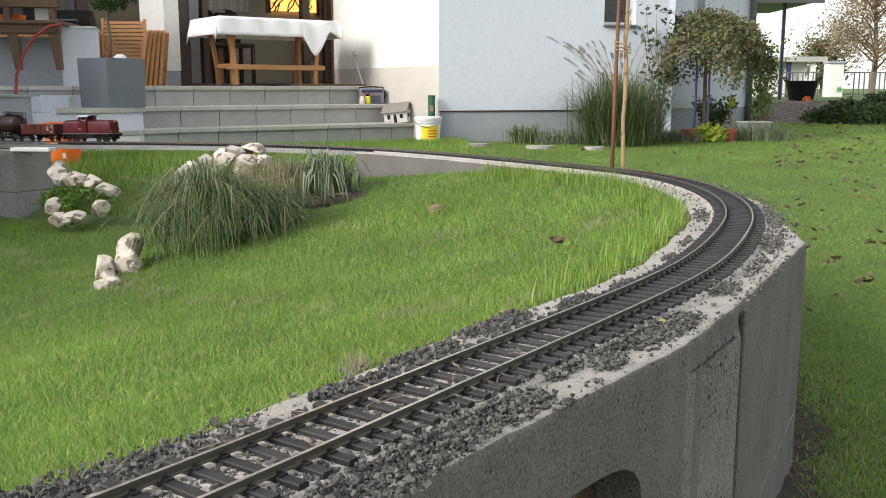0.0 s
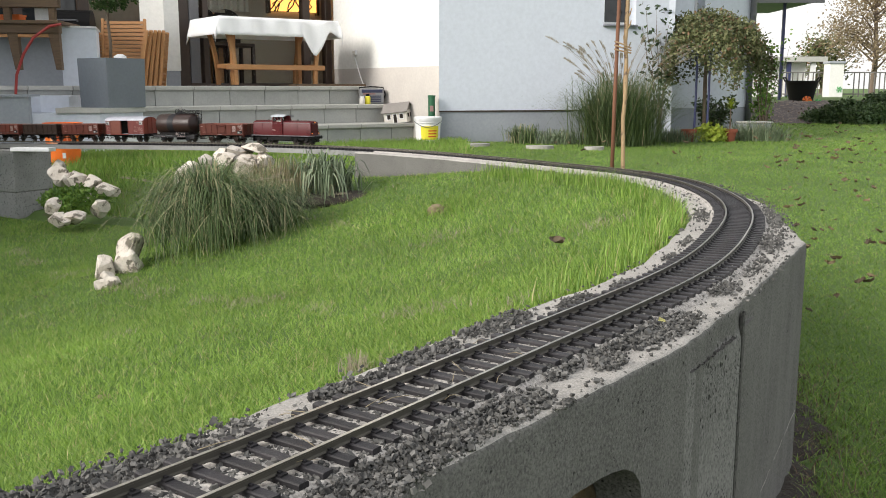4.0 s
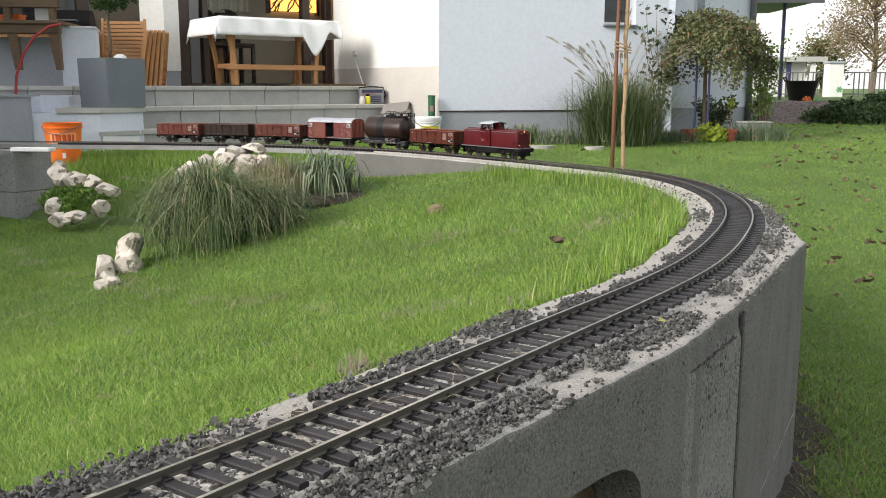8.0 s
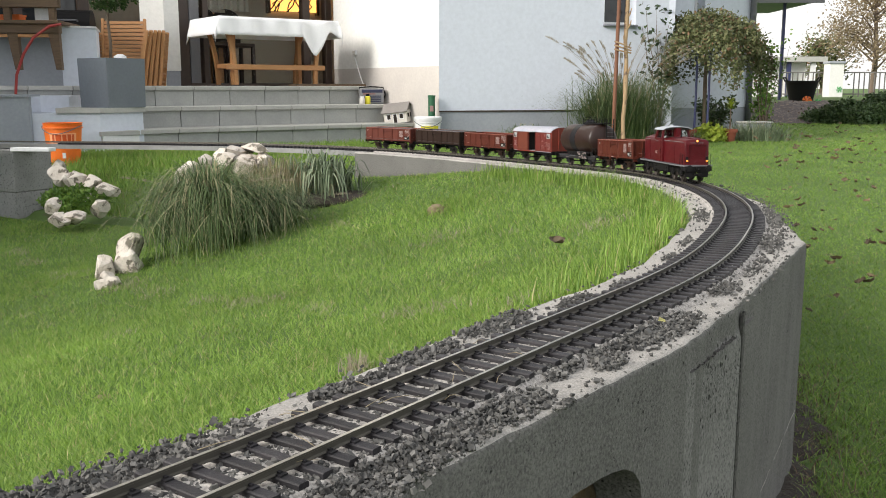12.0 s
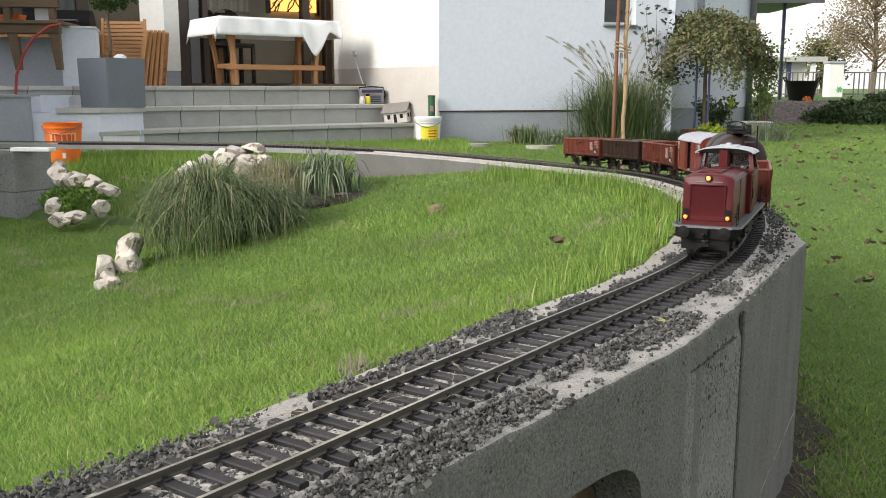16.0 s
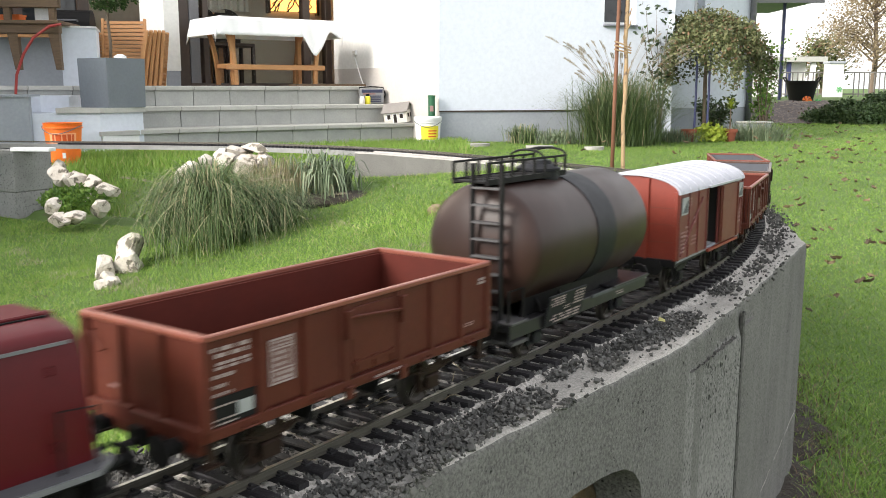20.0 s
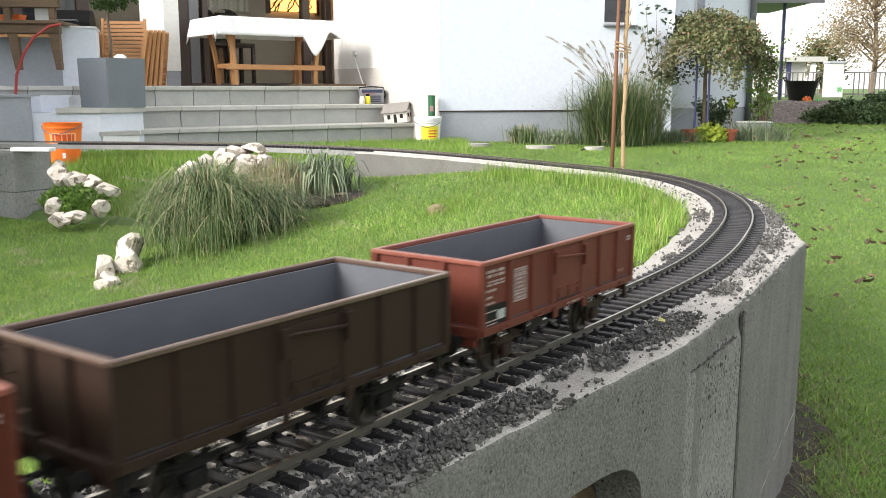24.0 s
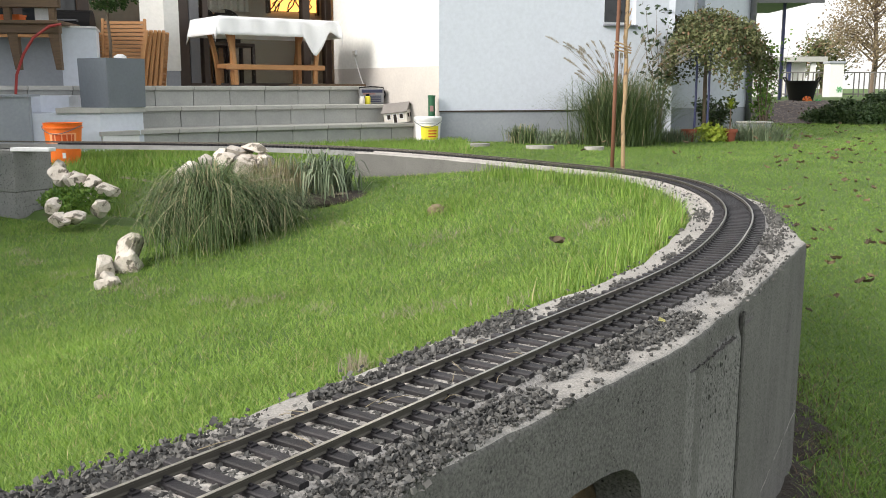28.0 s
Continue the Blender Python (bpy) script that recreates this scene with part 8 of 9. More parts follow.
fountain("ornamental_grass", "smaller arching grass clump leaning over the bank", "ornamental grass", Vector((-0.64, 3.30, gz(-0.64, 3.30) - 0.01)), 1100, 0.13, 0.34, 0.0027, M_FOUNTAIN, 0.05, 8, 1.1, plumes=3, plume_h=0.10, low=0.3, mound=0.06, arch=0.5)
fountain("strap_leaf_plant", "grey-green strap-leaved lily clump on bare soil", "plant", Vector((-0.48, 3.76, gz(-0.48, 3.76) - 0.01)), 300, 0.17, 0.20, 0.011, M_STRAP, 0.05, 7, 1.25, low=0.25, mound=0.05, arch=0.5)
fountain("withered_grass", "withered tan grass tuft beside the lily clump", "grass tuft", Vector((-0.66, 3.74, gz(-0.66, 3.74))), 1000, 0.17, 0.20, 0.0030, M_WITHERED, 0.07, 6, 1.1, plumes=6, plume_h=0.17, low=0.2, mound=0.05, arch=0.55)
lp = thing("ground_cover", "low bright green ground-cover plant among the rocks", "plant", Matrix.Translation((-1.88, 4.72, -0.10)))


def dome(rx, ry, rz):
    def f(n):
        d = RNG.normal(size=(n, 3))
        d /= np.linalg.norm(d, axis=1)[:, None]
        d[:, 2] = np.abs(d[:, 2])
        r = RNG.uniform(0.6, 1.0, n) ** 0.5 * (1 + 0.22 * np.sin(d[:, 0] * 6 + 1) * np.sin(d[:, 1] * 5))
        return d * r[:, None] * np.array([rx, ry, rz])
    return f


v, q = leaf_cloud(2200, 0.024, dome(0.17, 0.12, 0.08))
part("leaves", quads_mesh("leaves", v, q, M_LOWPLANT), None, lp)
v, q = leaf_cloud(700, 0.02, dome(0.10, 0.07, 0.05))
o = thing("ground_cover", "small green cushion plant beside the white board", "plant", Matrix.Translation((-2.5, 5.0, 0.16)))
part("leaves", quads_mesh("leaves", v, q, M_LOWPLANT), None, o)

TUFT = (-0.088, 0.915)
# bare soil bed and molehill spots
M_WORN = mat("worn_thatch", (0.26, 0.20, 0.12), 0.95, col2=(0.15, 0.115, 0.07), scale=60, bump=1.0, bscale=160)
for nm, lb, x, y, rx, ry, rz in (("soil_bed", "bare brown soil under the lily clump", -0.45, 3.74, 0.34, 0.15, 0.035), ("soil_patch", "pale bare soil spot in the lawn", -0.02, 3.06, 0.035, 0.03, 0.03), ("soil_patch", "pale worn spot in the lawn", -0.463, 1.22, 0.013, 0.010, 0.004)):
    bm = bmesh.new()
    bmesh.ops.create_icosphere(bm, subdivisions=3, radius=1)
    for w in bm.verts:
        k = 1 + 0.25 * noise.noise(w.co * 2.3 + Vector((x * 9, y, 0)))
        w.co = Vector((w.co.x * rx * k, w.co.y * ry * k, w.co.z * rz))
    tagged(part(nm, bm, M_WORN if "pale" in lb or "dry" in lb else M_SOIL, None, at=Matrix.Translation((x, y, gz(x, y))), smooth=True), lb, "soil")

fountain("withered_tuft", "withered brown grass tuft at the wall's edge", "grass tuft", Vector((TUFT[0], TUFT[1], gz(*TUFT) + 0.002)), 130, 0.020, 0.022, 0.0008, M_PLUME, 0.008, 4, 0.9)

# ---- stakes and sapling behind the wall ----
st = thing("tree_stake", "reddish brown round wooden tree stake in the lawn", "stake", Matrix.Translation((0.905, 5.0, gz(0.9, 5.0) - 0.02)))
bm = bmesh.new()
tube(bm, [(0, 0, 0), (0.004, 0, 0.5), (0.012, 0, 1.0), (0.022, 0, 1.9)], [0.0105, 0.0102, 0.0098, 0.0095], 12)
part("pole", bm, M_STAKE, st, smooth=True)
sp = thing("sapling", "thin pale sapling tied to the stake", "tree", Matrix.Translation((0.965, 5.02, gz(0.96, 5.0) - 0.02)))
bm = bmesh.new()
pts = [(0.004 * math.sin(k * 1.3) + 0.002 * math.sin(k * 2.9), 0, k * 0.1) for k in range(20)]
tube(bm, pts, [0.0118 - 0.0002 * k + (0.0022 if k in (6, 9, 13) else 0) for k in range(20)], 12)
part("trunk", bm, M_SAPLING, sp, smooth=True)
for z, d in ((0.62, 1), (0.78, -1), (0.92, 1), (0.86, 1)):
    bm = bmesh.new()
    tube(bm, [(0, 0, z), (d * 0.012, -0.01, z + 0.02), (d * 0.02, -0.015, z + 0.05)], [0.006, 0.004, 0.002], 6)
    part("twig", bm, M_SAPLING, sp)
tie = thing("tree_tie", "pale cord tie between stake and sapling", "cord", Matrix.Translation((0.94, 4.99, gz(0.9, 5.0) + 0.74)))
for k in range(3):
    bm = bmesh.new()
    tube(bm, [(-0.045, -0.01, 0.02 * k), (0.0, -0.015, 0.018 * k - 0.012), (0.045, -0.005, 0.012 * k - 0.02)], 0.004, 6)
    part("cord", bm, M_SAPLING, tie)

# stepping stones
for x, y, a, b2, r in ((0.25, 7.75, 0.14, 0.09, 6), (0.77, 7.45, 0.11, 0.07, -10), (1.20, 7.40, 0.08, 0.06, 14)):
    bm = bmesh.new()
    prism(bm, [(a * math.cos(q) * (1 + 0.1 * math.sin(3 * q)), b2 * math.sin(q)) for q in [2 * math.pi * k / 14 for k in range(14)]], "z", -0.05, 0.026)
    tagged(part("stepping_stone", bm, M_COPING, None, at=Matrix.Translation((x, y, gz(x, y))) @ Matrix.Rotation(radians(r), 4, "Z")), "pale flat stepping stone sunk in the lawn", "stepping stone", "stepping stones")


# fallen leaves: separate things near, scattered over the outer lawn
def fallen_leaves():
    rnd = random.Random(12)

    def leaf_mesh(seed):
        r2 = random.Random(seed)
        bm = bmesh.new()
        n = 7
        mid, le, ri = [], [], []
        for k in range(n):
            t = k / (n - 1)
            w = math.sin(math.pi * min(1, t * 0.93 + 0.05)) ** 0.8 * 0.42 * (1 + 0.25 * math.sin(k * 2.4 + seed))
            z = 0.25 * (t - 0.5) ** 2 + 0.05 * math.sin(k + seed)
            mid.append(bm.verts.new((t - 0.5, 0, z)))
            le.append(bm.verts.new((t - 0.5, w, z + 0.18 + 0.06 * r2.random())))
            ri.append(bm.verts.new((t - 0.5, -w, z + 0.15 + 0.06 * r2.random())))
        for k in range(n - 1):
            bm.faces.new((mid[k], mid[k + 1], le[k + 1], le[k]))
            bm.faces.new((ri[k], ri[k + 1], mid[k + 1], mid[k]))
        me = mesh_from(bm, "fallen_leaf")
        me.materials.append(M_LEAFBROWN)
        return me
    M_LEAFBROWN = mat("leaf_brown", (0.085, 0.055, 0.032), 0.75, col2=(0.16, 0.115, 0.060), scale=3, vary=0.6)
    kinds = [leaf_mesh(k) for k in range(5)]

    def put(x, y, size, up=0.03):
        ob = new("fallen_leaf", kinds[rnd.randrange(5)])
        ob.matrix_basis = Matrix.Translation((x, y, gz(x, y) + up)) @ Euler((rnd.uniform(-0.5, 0.5), rnd.uniform(-0.5, 0.5), rnd.uniform(0, 6.28))).to_matrix().to_4x4() @ Matrix.Diagonal((size, size, size, 1))
        tagged(ob, "curled brown fallen leaf lying on the lawn", "leaf", "fallen leaves")
    put(0.225, 1.80, 0.036, 0.033)
    put(0.20, 5.35, 0.09, 0.10)
    for k in range(250):
        y = rnd.uniform(2.3, 12.0)
        x = rnd.uniform(0.33, 0.62) * y
        if k < 12:
            y = rnd.uniform(2.4, 4.0)
            x = rnd.uniform(0.36, 0.55) * y
        if nearest(np.array([x]), np.array([y]))[1][0] > 0.12:
            put(x, y, rnd.uniform(0.018, 0.038) * (0.8 + 0.06 * y), 0.045 if y > 4 else 0.036)
    for k in range(20):
        y = rnd.uniform(4.4, 8.0)
        put(rnd.uniform(0.1, 0.33) * y, y, rnd.uniform(0.025, 0.05), 0.05)


fallen_leaves()


# ---- plants along the house ----
fountain("pennisetum_grass", "tall fountain grass with feathery tan plumes by the house wall", "ornamental grass", Vector((1.50, 8.05, 0)), 3400, 0.56, 0.76, 0.0056, M_TALLGRASS, 0.12, 7, 0.95, plumes=60, plume_h=0.92, low=0.03, arch=0.80)
fountain("grass_tuft", "small tuft of grass at the house wall", "grass tuft", Vector((0.72, 8.28, 0)), 560, 0.17, 0.16, 0.006, M_FOUNTAIN, 0.06, 4, 0.8)
fountain("grass_tuft", "low grey-green tuft at the house wall", "grass tuft", Vector((1.02, 8.20, 0)), 600, 0.13, 0.24, 0.006, M_STRAP, 0.08, 4, 0.8)


def stems_and_leaves(name, label, at, stems, n_leaf, size, material, height, spread, wood=None, thick=0.006, crown=None, seed=1, category="shrub"):
    """A shrub: bent stems from the foot, leaves along the upper stems or in a crown."""
    rnd = random.Random(seed)
    t = thing(name, label, category, Matrix.Translation(at))
    ends = []
    bm = bmesh.new()
    for k in range(stems):
        a = rnd.uniform(0, 6.28)
        r = spread * rnd.uniform(0.2, 1.0)
        pts = [Vector((0.02 * math.cos(a), 0.02 * math.sin(a), 0))]
        for j in range(1, 7):
            t2 = j / 6
            pts.append(Vector((r * math.cos(a) * t2 ** 1.3 + rnd.uniform(-1, 1) * spread * 0.06, r * math.sin(a) * t2 ** 1.3 + rnd.uniform(-1, 1) * spread * 0.06, height * t2 * rnd.uniform(0.9, 1.05))))
        tube(bm, pts, [thick * (1 - 0.8 * j / 6) for j in range(7)], 6)
        ends += pts[2:]
    part("stems", bm, wood or M_BARK, t)
    e = np.array([tuple(p) for p in ends])
    if crown:
        v, q = leaf_cloud(n_leaf, size, crown)
    else:
        def along(n):
            return e[RNG.integers(0, len(e), n)] + RNG.normal(0, spread * 0.12 + 0.01, (n, 3))
        v, q = leaf_cloud(n_leaf, size, along)
    part("leaves", quads_mesh("leaves", v, q, material), None, t)
    return t


def weeping(n):
    """A drooping mushroom crown with ragged hanging ends."""
    a = RNG.uniform(0, 2 * np.pi, n)
    t = RNG.uniform(0, 1, n) ** 0.75
    reach = 0.54 * (1 + 0.18 * np.sin(a * 3 + 0.5) + 0.12 * np.sin(a * 7))
    r = reach * np.sin(t * np.pi * 0.5) + RNG.normal(0, 0.03, n)
    z = 1.10 + 0.05 * np.sin(a * 5) - 0.46 * t ** 2.0 * (1 + 0.25 * np.sin(a * 4 + 1)) + RNG.normal(0, 0.035, n)
    return np.stack([r * np.cos(a), r * np.sin(a), z], 1)


stems_and_leaves("weeping_tree", "small weeping standard tree with brown-green drooping crown", Vector((2.50, 9.0, 0)), 3, 17000, 0.036, M_BUSHLEAF, 1.05, 0.06, thick=0.018, crown=weeping, seed=4, category="tree")
for x in (2.38, 2.50):
    o = thing("support_stake", "thin dark blue plant stake holding the weeping tree", "stake", Matrix.Translation((x, 8.9, 0)), "plant stakes")
    bm = bmesh.new()
    tube(bm, [(0, 0, -0.02), (0.003, 0, 0.4), (0.0, 0, 0.80)], 0.011, 8)
    part("pole", bm, M_BLUESTAKE, o)
stems_and_leaves("climbing_rose", "sparse climbing rose with dark leaves against the wall", Vector((2.02, 8.75, 0)), 6, 260, 0.06, M_DARKLEAF, 1.15, 0.28, thick=0.007, seed=8)
stems_and_leaves("rose_bush", "leafy rose stems beside the gravel bank", Vector((3.10, 9.1, 0)), 9, 420, 0.045, M_LOWPLANT, 0.85, 0.28, thick=0.006, seed=9)
stems_and_leaves("green_shrub", "green shrub with fresh leaves by the house corner", Vector((3.25, 9.6, 0)), 8, 520, 0.045, M_LOWPLANT, 0.62, 0.26, thick=0.006, seed=10)
stems_and_leaves("dark_shrub", "dark grassy shrub under the weeping tree", Vector((2.64, 9.15, 0)), 14, 900, 0.045, M_DARKLEAF, 0.34, 0.22, thick=0.005, seed=11)
fountain("lavender", "grey-green lavender cushion in front of the stone trough", "plant", Vector((2.92, 8.75, 0)), 1100, 0.18, 0.24, 0.006, M_STRAP, 0.12, 3, 0.3)
fountain("lavender", "grey-green lavender cushion beside the flower pots", "plant", Vector((2.12, 8.5, 0)), 700, 0.13, 0.18, 0.006, M_STRAP, 0.09, 3, 0.3)
lv = thing("lime_plant", "bright lime-yellow leafy plant between the pots", "plant", Matrix.Translation((2.40, 8.5, 0.03)))
v, q = leaf_cloud(420, 0.055, dome(0.17, 0.12, 0.12))
part("leaves", quads_mesh("leaves", v, q, M_LIME), None, lv)
for x, y, lf in ((2.22, 8.48, 0), (2.60, 8.52, 1)):
    o = thing("flower_pot", "terracotta flower pot on the lawn edge", "flower pot", Matrix.Translation((x, y, 0)), "flower pots")
    bm = bmesh.new()
    lathe(bm, [(0.045, 0), (0.062, 0.085), (0.070, 0.087), (0.072, 0.115), (0.062, 0.115), (0.058, 0.095), (0, 0.09)], 20)
    soft_edges(part("pot", bm, M_POT, o))
    if lf:
        pl = thing("potted_palm", "yellow-green palm-like plant in the terracotta pot", "plant", Matrix.Translation((x, y, 0.09)))
        bm = bmesh.new()
        tube(bm, [(0, 0, 0), (0.004, 0, 0.12), (0, 0, 0.24)], 0.006, 6)
        part("stem", bm, M_BARK, pl)
        n = 70
        v, q = strips(np.stack([np.zeros(n), np.zeros(n), RNG.uniform(0.2, 0.26, n)], 1), RNG.uniform(0, 6.28, n), RNG.uniform(0.05, 0.13, n), RNG.uniform(0.0, 0.06, n), np.full(n, 0.012), 4, droop=1.2)
        part("leaves", quads_mesh("leaves", v, q, M_LIME), None, pl)
tr = thing("stone_trough", "grey stone trough behind the lavender", "trough", Matrix.Translation((2.98, 9.0, 0)) @ Matrix.Rotation(radians(10), 4, "Z"))
part("body", new_box(-0.13, 0.13, -0.1, 0.1, 0, 0.15, 0.008), M_PLINTH_GREY_SHADE, tr)
part("rim", new_box(-0.14, 0.14, -0.11, 0.11, 0.15, 0.168, 0.006), M_STEPCAP, tr)


# ---- far side of the garden ----
def far_garden():
    bm = bmesh.new()
    n = 40
    rows = []
    for j in range(7):
        y = 12.6 + j * 0.45
        rows.append([bm.verts.new((3.6 + 8.0 * i / n, y + 0.15 * math.sin(i * 0.7), -0.03 + 0.30 * min(1, (j / 4)) ** 1.2 + (0.02 * math.sin(i * 2.1 + j) if 0 < j else -0.02))) for i in range(n + 1)])
    for r0, r1 in zip(rows, rows[1:]):
        for k in range(n):
            bm.faces.new((r0[k], r0[k + 1], r1[k + 1], r1[k]))
    ob = part("gravel_bank", bm, M_BANK, None, smooth=True)
    tagged(ob, "dark gravel bank at the garden's end", "bank", kind="structure")
    bm = new_box(3.4, 60, 15.2, 60, -0.1, 0.265)
    tagged(part("upper_terrace", bm, M_LAWN), "raised ground behind the gravel bank", "ground", kind="structure")
    v = RNG.uniform(0, 1, (600, 2))
    p = np.stack([3.8 + 3.0 * v[:, 0], 12.65 + 1.9 * v[:, 1]], 1)
    z = -0.03 + 0.30 * np.minimum(1, ((p[:, 1] - 12.6) / 1.8)) ** 1.2
    lv, lq = leaf_cloud(600, 0.045, lambda n: np.stack([p[:, 0], p[:, 1], z + 0.01], 1))
    stuff("bank_leaves", lv, lq, M_DRYLEAF, "fallen brown leaves on the gravel bank", "leaves")
    tb = thing("black_tub", "large black plastic tub with two grips", "tub", Matrix.Translation((6.29, 16.6, 0.265)))
    bm = bmesh.new()
    lathe(bm, [(0.20, 0), (0.27, 0.32), (0.285, 0.325), (0.285, 0.345), (0.255, 0.345), (0.19, 0.02), (0, 0.02)], 24)
    soft_edges(part("body", bm, M_BLACK, tb))
    for sx in (-1, 1):
        bm = bmesh.new()
        tube(bm, [(sx * 0.27, -0.06, 0.33), (sx * 0.31, -0.05, 0.40), (sx * 0.31, 0.05, 0.40), (sx * 0.27, 0.06, 0.33)], 0.014, 6)
        part("grip", bm, M_BLACK, tb)
    for x, z, mt, lb in ((5.82, 0.28, M_ORANGE, "orange pinwheel stuck in the ground"), (5.99, 0.23, M_GREENWHEEL, "green pinwheel stuck in the ground")):
        w = thing("pinwheel", lb, "pinwheel", Matrix.Translation((x, 15.1, 0.10)), "pinwheels")
        bm = bmesh.new()
        tube(bm, [(0, 0.01, 0), (0, 0.01, z - 0.1)], 0.006, 6)
        part("stick", bm, M_WHITE, w)
        for k in range(8):
            q = k * math.pi / 4
            bm = bmesh.new()
            prism(bm, [(0.0, 0.0), (0.085 * math.cos(q), 0.085 * math.sin(q)), (0.075 * math.cos(q + 0.55), 0.075 * math.sin(q + 0.55))], "y", -0.006, 0.004)
            part("blade", bm, mt, w, at=Matrix.Translation((0, 0, z - 0.1)))
    # juniper hedge
    for k in range(6):
        x = 5.55 + k * 0.62
        h = thing("juniper_bush", "dark green spreading juniper bush at the lawn's end", "bush", Matrix.Translation((x, 12.9 + 0.2 * (k % 2), 0.0)), "juniper bushes")
        v, q = leaf_cloud(7500, 0.036, dome(0.55, 0.40, (0.30, 0.40, 0.50, 0.46, 0.42, 0.40)[k]), 0.4, 1.7)
        part("needles", quads_mesh("needles", v, q, M_JUNIPER), None, h)
    # fence and gate pillar
    f = thing("metal_fence", "grey metal bar fence along the garden boundary", "fence", Matrix.Translation((8.6, 24.0, 0.2)))
    for z in (0.12, 0.66):
        part("rail", new_box(0, 6.0, -0.015, 0.015, z, z + 0.03), M_FENCE, f)
    bar = mesh_from(new_box(-0.012, 0.012, -0.012, 0.012, 0.0, 0.66), "bar")
    bar.materials.append(M_FENCE)
    for k in range(46):
        if not 1.15 < k * 0.13 < 1.75:
            part("bar", bar, None, f, at=pose(k * 0.13, 0.02, 0))
    gp = thing("gate_pillar", "white rendered gate pillar with grey cap", "pillar", Matrix.Translation((9.80, 23.8, 0.1)))
    part("shaft", new_box(-0.17, 0.17, -0.2, 0.2, 0, 0.98), M_RENDER, gp)
    part("cap", new_box(-0.20, 0.20, -0.23, 0.23, 0.98, 1.04, 0.01), M_PLINTH_GREY_SHADE, gp)
    bm = bmesh.new()
    for k in range(6):
        q = k * math.pi / 3
        prism(bm, [(0.0, 0.0), (0.085 * math.cos(q), 0.085 * math.sin(q)), (0.07 * math.cos(q + 0.5), 0.07 * math.sin(q + 0.5))], "y", -0.01, 0.0)
    part("ornament", bm, M_GREENWHEEL, gp, "green flower ornament", at=pose(0.08, -0.205, 0.35))
    # carport with tiled edge, wall behind
    c = thing("carport", "low garden shed with overhanging tiled roof", "shed", Matrix.Translation((9.2, 25.0, 0.2)))
    part("wall", new_box(-0.9, 0.35, 0, 2.0, 0, 1.0), M_RENDER, c)
    bm = bmesh.new()
    prism(bm, [(-0.3, 1.06), (2.4, 1.16), (2.4, 1.05), (-0.3, 0.95)], "x", -1.2, 0.75)
    part("roof", bm, M_ROOFTILE, c)
    part("fascia", new_box(-1.2, 0.77, -0.36, -0.3, 0.96, 1.09), M_STEPCAP, c)
    part("post", new_box(-0.22, -0.12, -0.25, -0.15, 0, 0.95), M_BLUESTAKE, c)
    part("post", new_box(0.40, 0.52, -0.25, -0.15, 0, 0.95), M_WHITE, c)
    # far eave of the house with its post
    e = thing("porch_roof", "projecting porch roof with grey soffit and thin post", "roof", Matrix.Translation((5.7, 18.0, 0)))
    part("soffit", new_box(-0.5, 1.25, -0.4, 2.5, 2.06, 2.16), M_PLINTH_GREY_SHADE, e)
    part("fascia", new_box(-0.5, 1.28, -0.44, -0.4, 2.02, 2.30), M_GREYLINE, e)
    part("gutter", new_box(1.25, 1.36, -0.44, 2.5, 2.10, 2.20, 0.02), M_GREYLINE, e)
    part("post", new_box(0.62, 0.67, -0.2, -0.15, 0.2, 2.06), M_BLUESTAKE, e)


M_BANK = mat("dark_gravel", (0.045, 0.038, 0.038), 0.95, col2=(0.085, 0.068, 0.062), scale=9, bump=1.0, bscale=30, spots=(0.20, 0.15, 0.12), sscale=24, scover=0.3)
M_GREENWHEEL = mat("green_foil", (0.05, 0.35, 0.08), 0.4)
M_FENCE = mat("fence_grey", (0.15, 0.14, 0.13), 0.6)
M_ROOFTILE = mat("roof_tile_brown", (0.15, 0.09, 0.07), 0.8, col2=(0.11, 0.07, 0.055), scale=6, bump=0.5, bscale=20)
far_garden()


def far_tree(name, label, at, height, width, n, material, seed, size=0.095, low=0.15):
    rnd = random.Random(seed)
    t = thing(name, label, "tree", Matrix.Translation(at))
    bm = bmesh.new()
    tube(bm, [(0, 0, 0), (0.05, 0, height * 0.3), (-0.04, 0.05, height * 0.6), (0.02, 0, height * 0.92)], [0.10, 0.08, 0.05, 0.01], 8)
    tips = []
    for k in range(26):
        z = height * rnd.uniform(low, 0.85)
        a = rnd.uniform(0, 6.28)
        r = width * rnd.uniform(0.5, 1.0) * math.sin(math.pi * min(1, (z / height) * 0.8 + 0.2)) ** 0.6
        p = [Vector((0, 0, z)), Vector((r * 0.5 * math.cos(a), r * 0.5 * math.sin(a), z + 0.12 * height)), Vector((r * math.cos(a), r * math.sin(a), z + 0.16 * height))]
        tube(bm, p, [0.035, 0.02, 0.006], 5)
        tips += [p[1], p[2], p[1].lerp(p[2], 0.5)]
    part("trunk", bm, M_BARK, t)
    e = np.array([tuple(p) for p in tips])
    v, q = leaf_cloud(n, size, lambda n: e[RNG.integers(0, len(e), n)] + RNG.normal(0, width * 0.17, (n, 3)))
    part("crown", quads_mesh("crown", v, q, material), None, t)


far_tree("birch_tree", "autumn tree with thin brown-yellow leaves behind the fence", Vector((13.6, 30.0, 0.2)), 4.6, 1.7, 9000, M_AUTUMN, 1)
far_tree("birch_tree", "autumn tree with fading tan leaves behind the fence", Vector((16.0, 31.0, 0.2)), 5.4, 2.0, 11000, M_AUTUMN, 2)
far_tree("birch_tree", "tall fading autumn tree beyond the boundary", Vector((19.0, 34.0, 0.2)), 6.5, 2.4, 11000, M_AUTUMN, 3)
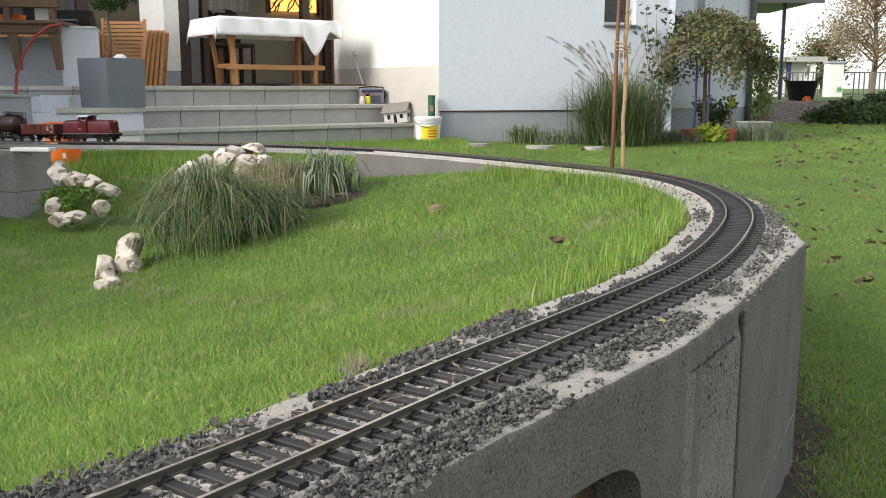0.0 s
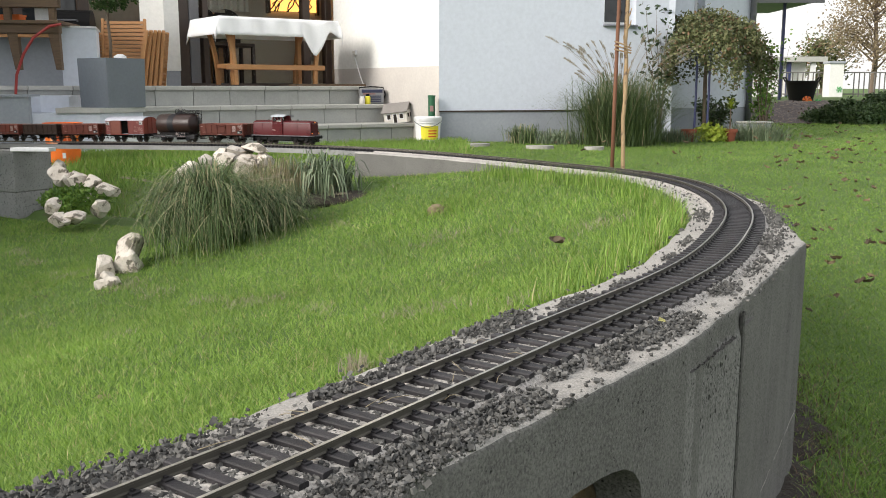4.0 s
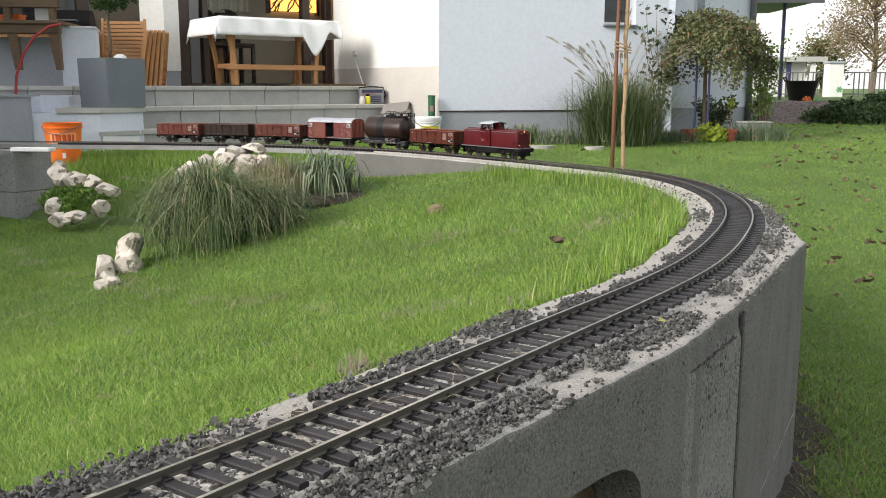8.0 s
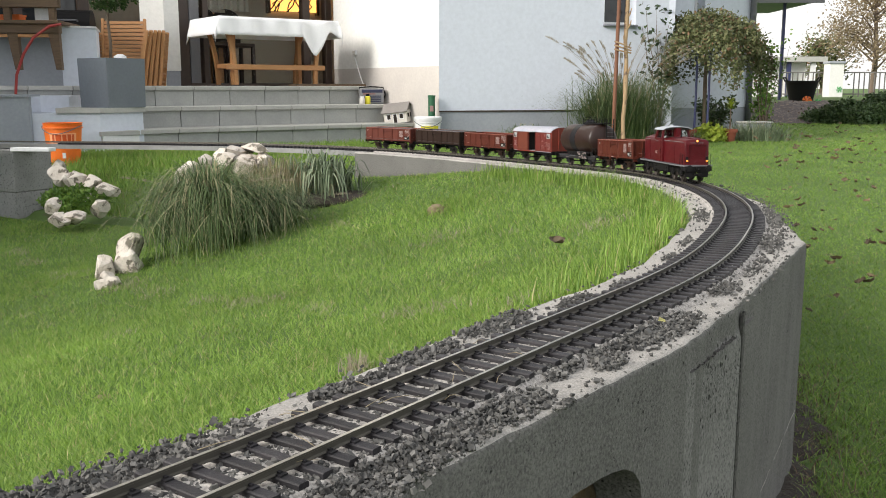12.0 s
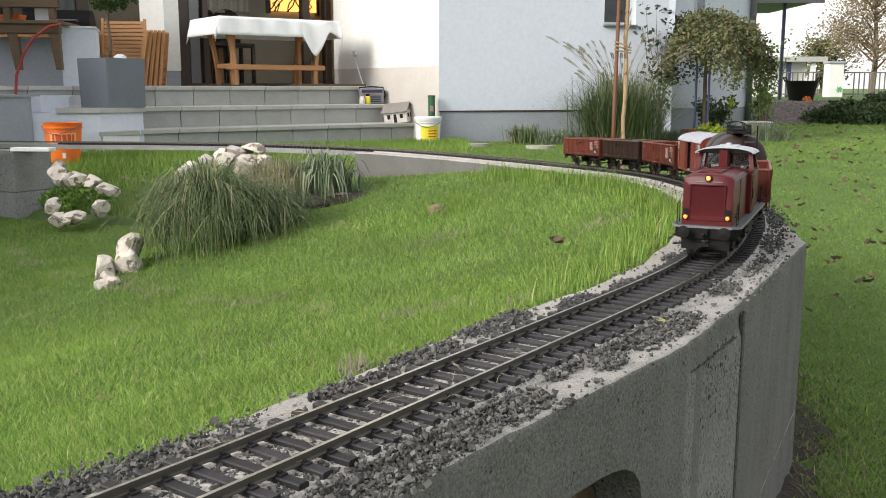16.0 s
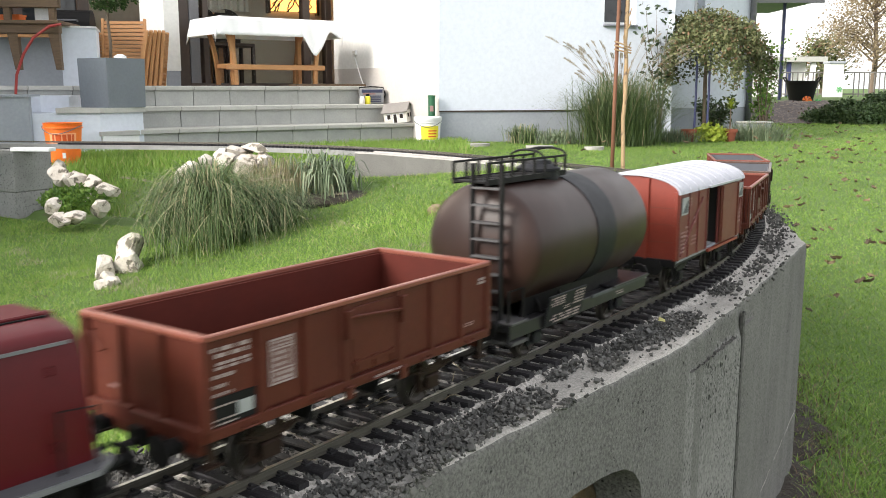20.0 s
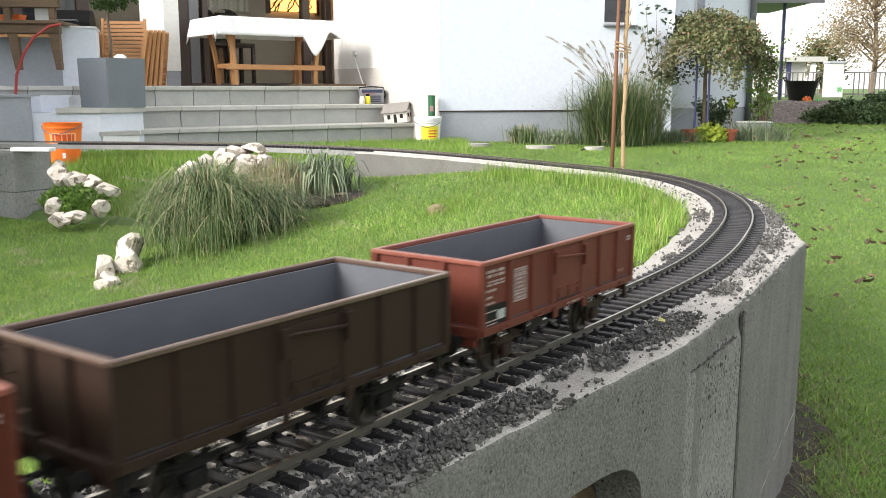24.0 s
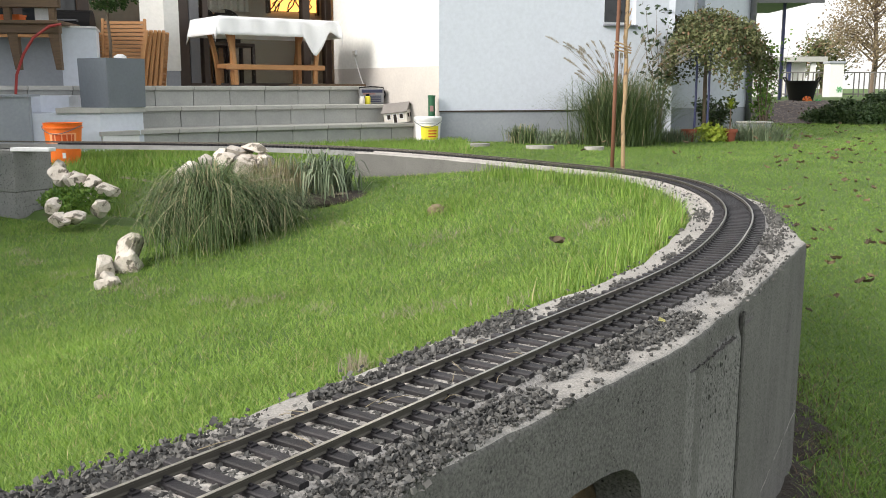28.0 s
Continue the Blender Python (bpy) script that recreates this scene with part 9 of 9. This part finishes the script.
far_tree("hedge_tree", "low yellow-green tree behind the shed", Vector((13.2, 33.0, 0.2)), 1.9, 1.1, 2200, M_BUSHLEAF, 4, 0.14)
far_tree("hedge_tree", "distant rounded dark tree behind the porch", Vector((11.2, 36.0, 0.2)), 2.4, 1.0, 1800, M_BUSHLEAF, 5, 0.14)


# ---- straws and a yellow leaf lying on the track ----
def track_litter():
    rnd = random.Random(44)
    for k in range(14):
        s, o = rnd.uniform(0.12, 0.50), rnd.uniform(-0.04, 0.035)
        ln, a = rnd.uniform(0.012, 0.036), rnd.uniform(0, 3.14)
        c = line(s, o, 0.0)
        bm = bmesh.new()
        up = -0.0055
        pts = [(c.x + ln * (u - 0.5) * math.cos(a), c.y + ln * (u - 0.5) * math.sin(a) + 0.003 * math.sin(u * 4 + k), c.z + up + 0.002 * math.sin(u * 3)) for u in (0, 0.33, 0.66, 1)]
        tube(bm, pts, [0.0003, 0.0003, 0.00025, 0.00015], 5)
        tagged(part("dry_straw", bm, M_STRAW, None, smooth=True), "dry pale straw lying across the track", "straw", "straws on the track")
    c = line(0.60, 0.063, -0.004)
    bm = bmesh.new()
    for sd in (-1, 1):
        vs = [bm.verts.new(p) for p in ((-0.006, 0, 0), (0.0, 0, 0.001), (0.006, 0, 0.002), (0.001, sd * 0.004, 0.002))]
        bm.faces.new((vs[0], vs[1], vs[3]))
        bm.faces.new((vs[1], vs[2], vs[3]))
    bmesh.ops.solidify(bm, geom=bm.faces[:], thickness=0.0004)
    tagged(part("yellow_leaf", bm, M_YELLEAF, None, at=Matrix.Translation(c) @ Euler((0.5, 0.2, 0.9)).to_matrix().to_4x4()), "small pale yellow leaf on the ballast", "leaf")


M_STRAW = mat("straw", (0.28, 0.24, 0.15), 0.7, col2=(0.20, 0.16, 0.10), scale=90, vary=0.3)
M_YELLEAF = mat("yellow_leaf", (0.55, 0.52, 0.20), 0.6)
track_litter()


# ---- motion ----
HEAD_T = [0.0, 2.0, 6.0, 9.0, 12.0, 15.0, 16.0, 17.0, 18.0, 19.0, 20.0, 21.0, 24.0, 25.0, 28.0]
HEAD_S = [5.82, 5.214, 3.996, 3.072, 2.150, 1.232, 0.914, 0.598, 0.284, -0.026, -0.338, -0.652, -1.583, -1.899, -2.82]


def head(t):
    """Where the locomotive's front buffers are along the line: a smooth curve through the timings."""
    return float(np.interp(t, SMOOTH_T, SMOOTH_S))


_t = np.arange(-2, 30.001, 0.05)
_s = np.interp(_t, HEAD_T, HEAD_S)
_s[_t < 0] = HEAD_S[0] - _t[_t < 0] * 0.28
_s[_t > 28] = HEAD_S[-1] - (_t[_t > 28] - 28) * 0.30
_w = np.hanning(31)
SMOOTH_T, SMOOTH_S = _t[15:-15], np.convolve(_s, _w / _w.sum(), "valid")


def vehicle_pose(s_mid, half):
    """Bogies at s_mid -/+ half ride on the line; x points the way of travel (towards smaller s)."""
    a, b2 = line(s_mid - half), line(s_mid + half)
    d = (a - b2).normalized()
    side = Vector((0, 0, 1)).cross(d).normalized()
    up = d.cross(side)
    m = Matrix((d, side, up)).transposed().to_4x4()
    m.translation = (a + b2) / 2
    return m


def motions():
    back = 0.0
    for ob, length, half in TRAIN:
        rows = []
        for k in range(0, 113):
            t = k * 0.25
            rows.append((t, vehicle_pose(head(t) + back + length / 2, half)))
        walk(ob, rows)
        back += length
    for ob, x, r in WHEELS:
        rows = []
        k = 0
        while k <= 28 * 15:
            t = k / 15
            turn = (HEAD_S[0] - head(t)) / r
            rows.append((t, Matrix.Translation((x, 0, r)) @ Matrix.Rotation(turn + x * 40, 4, "Y")))
            k += 1
        walk(ob, rows)


motions()
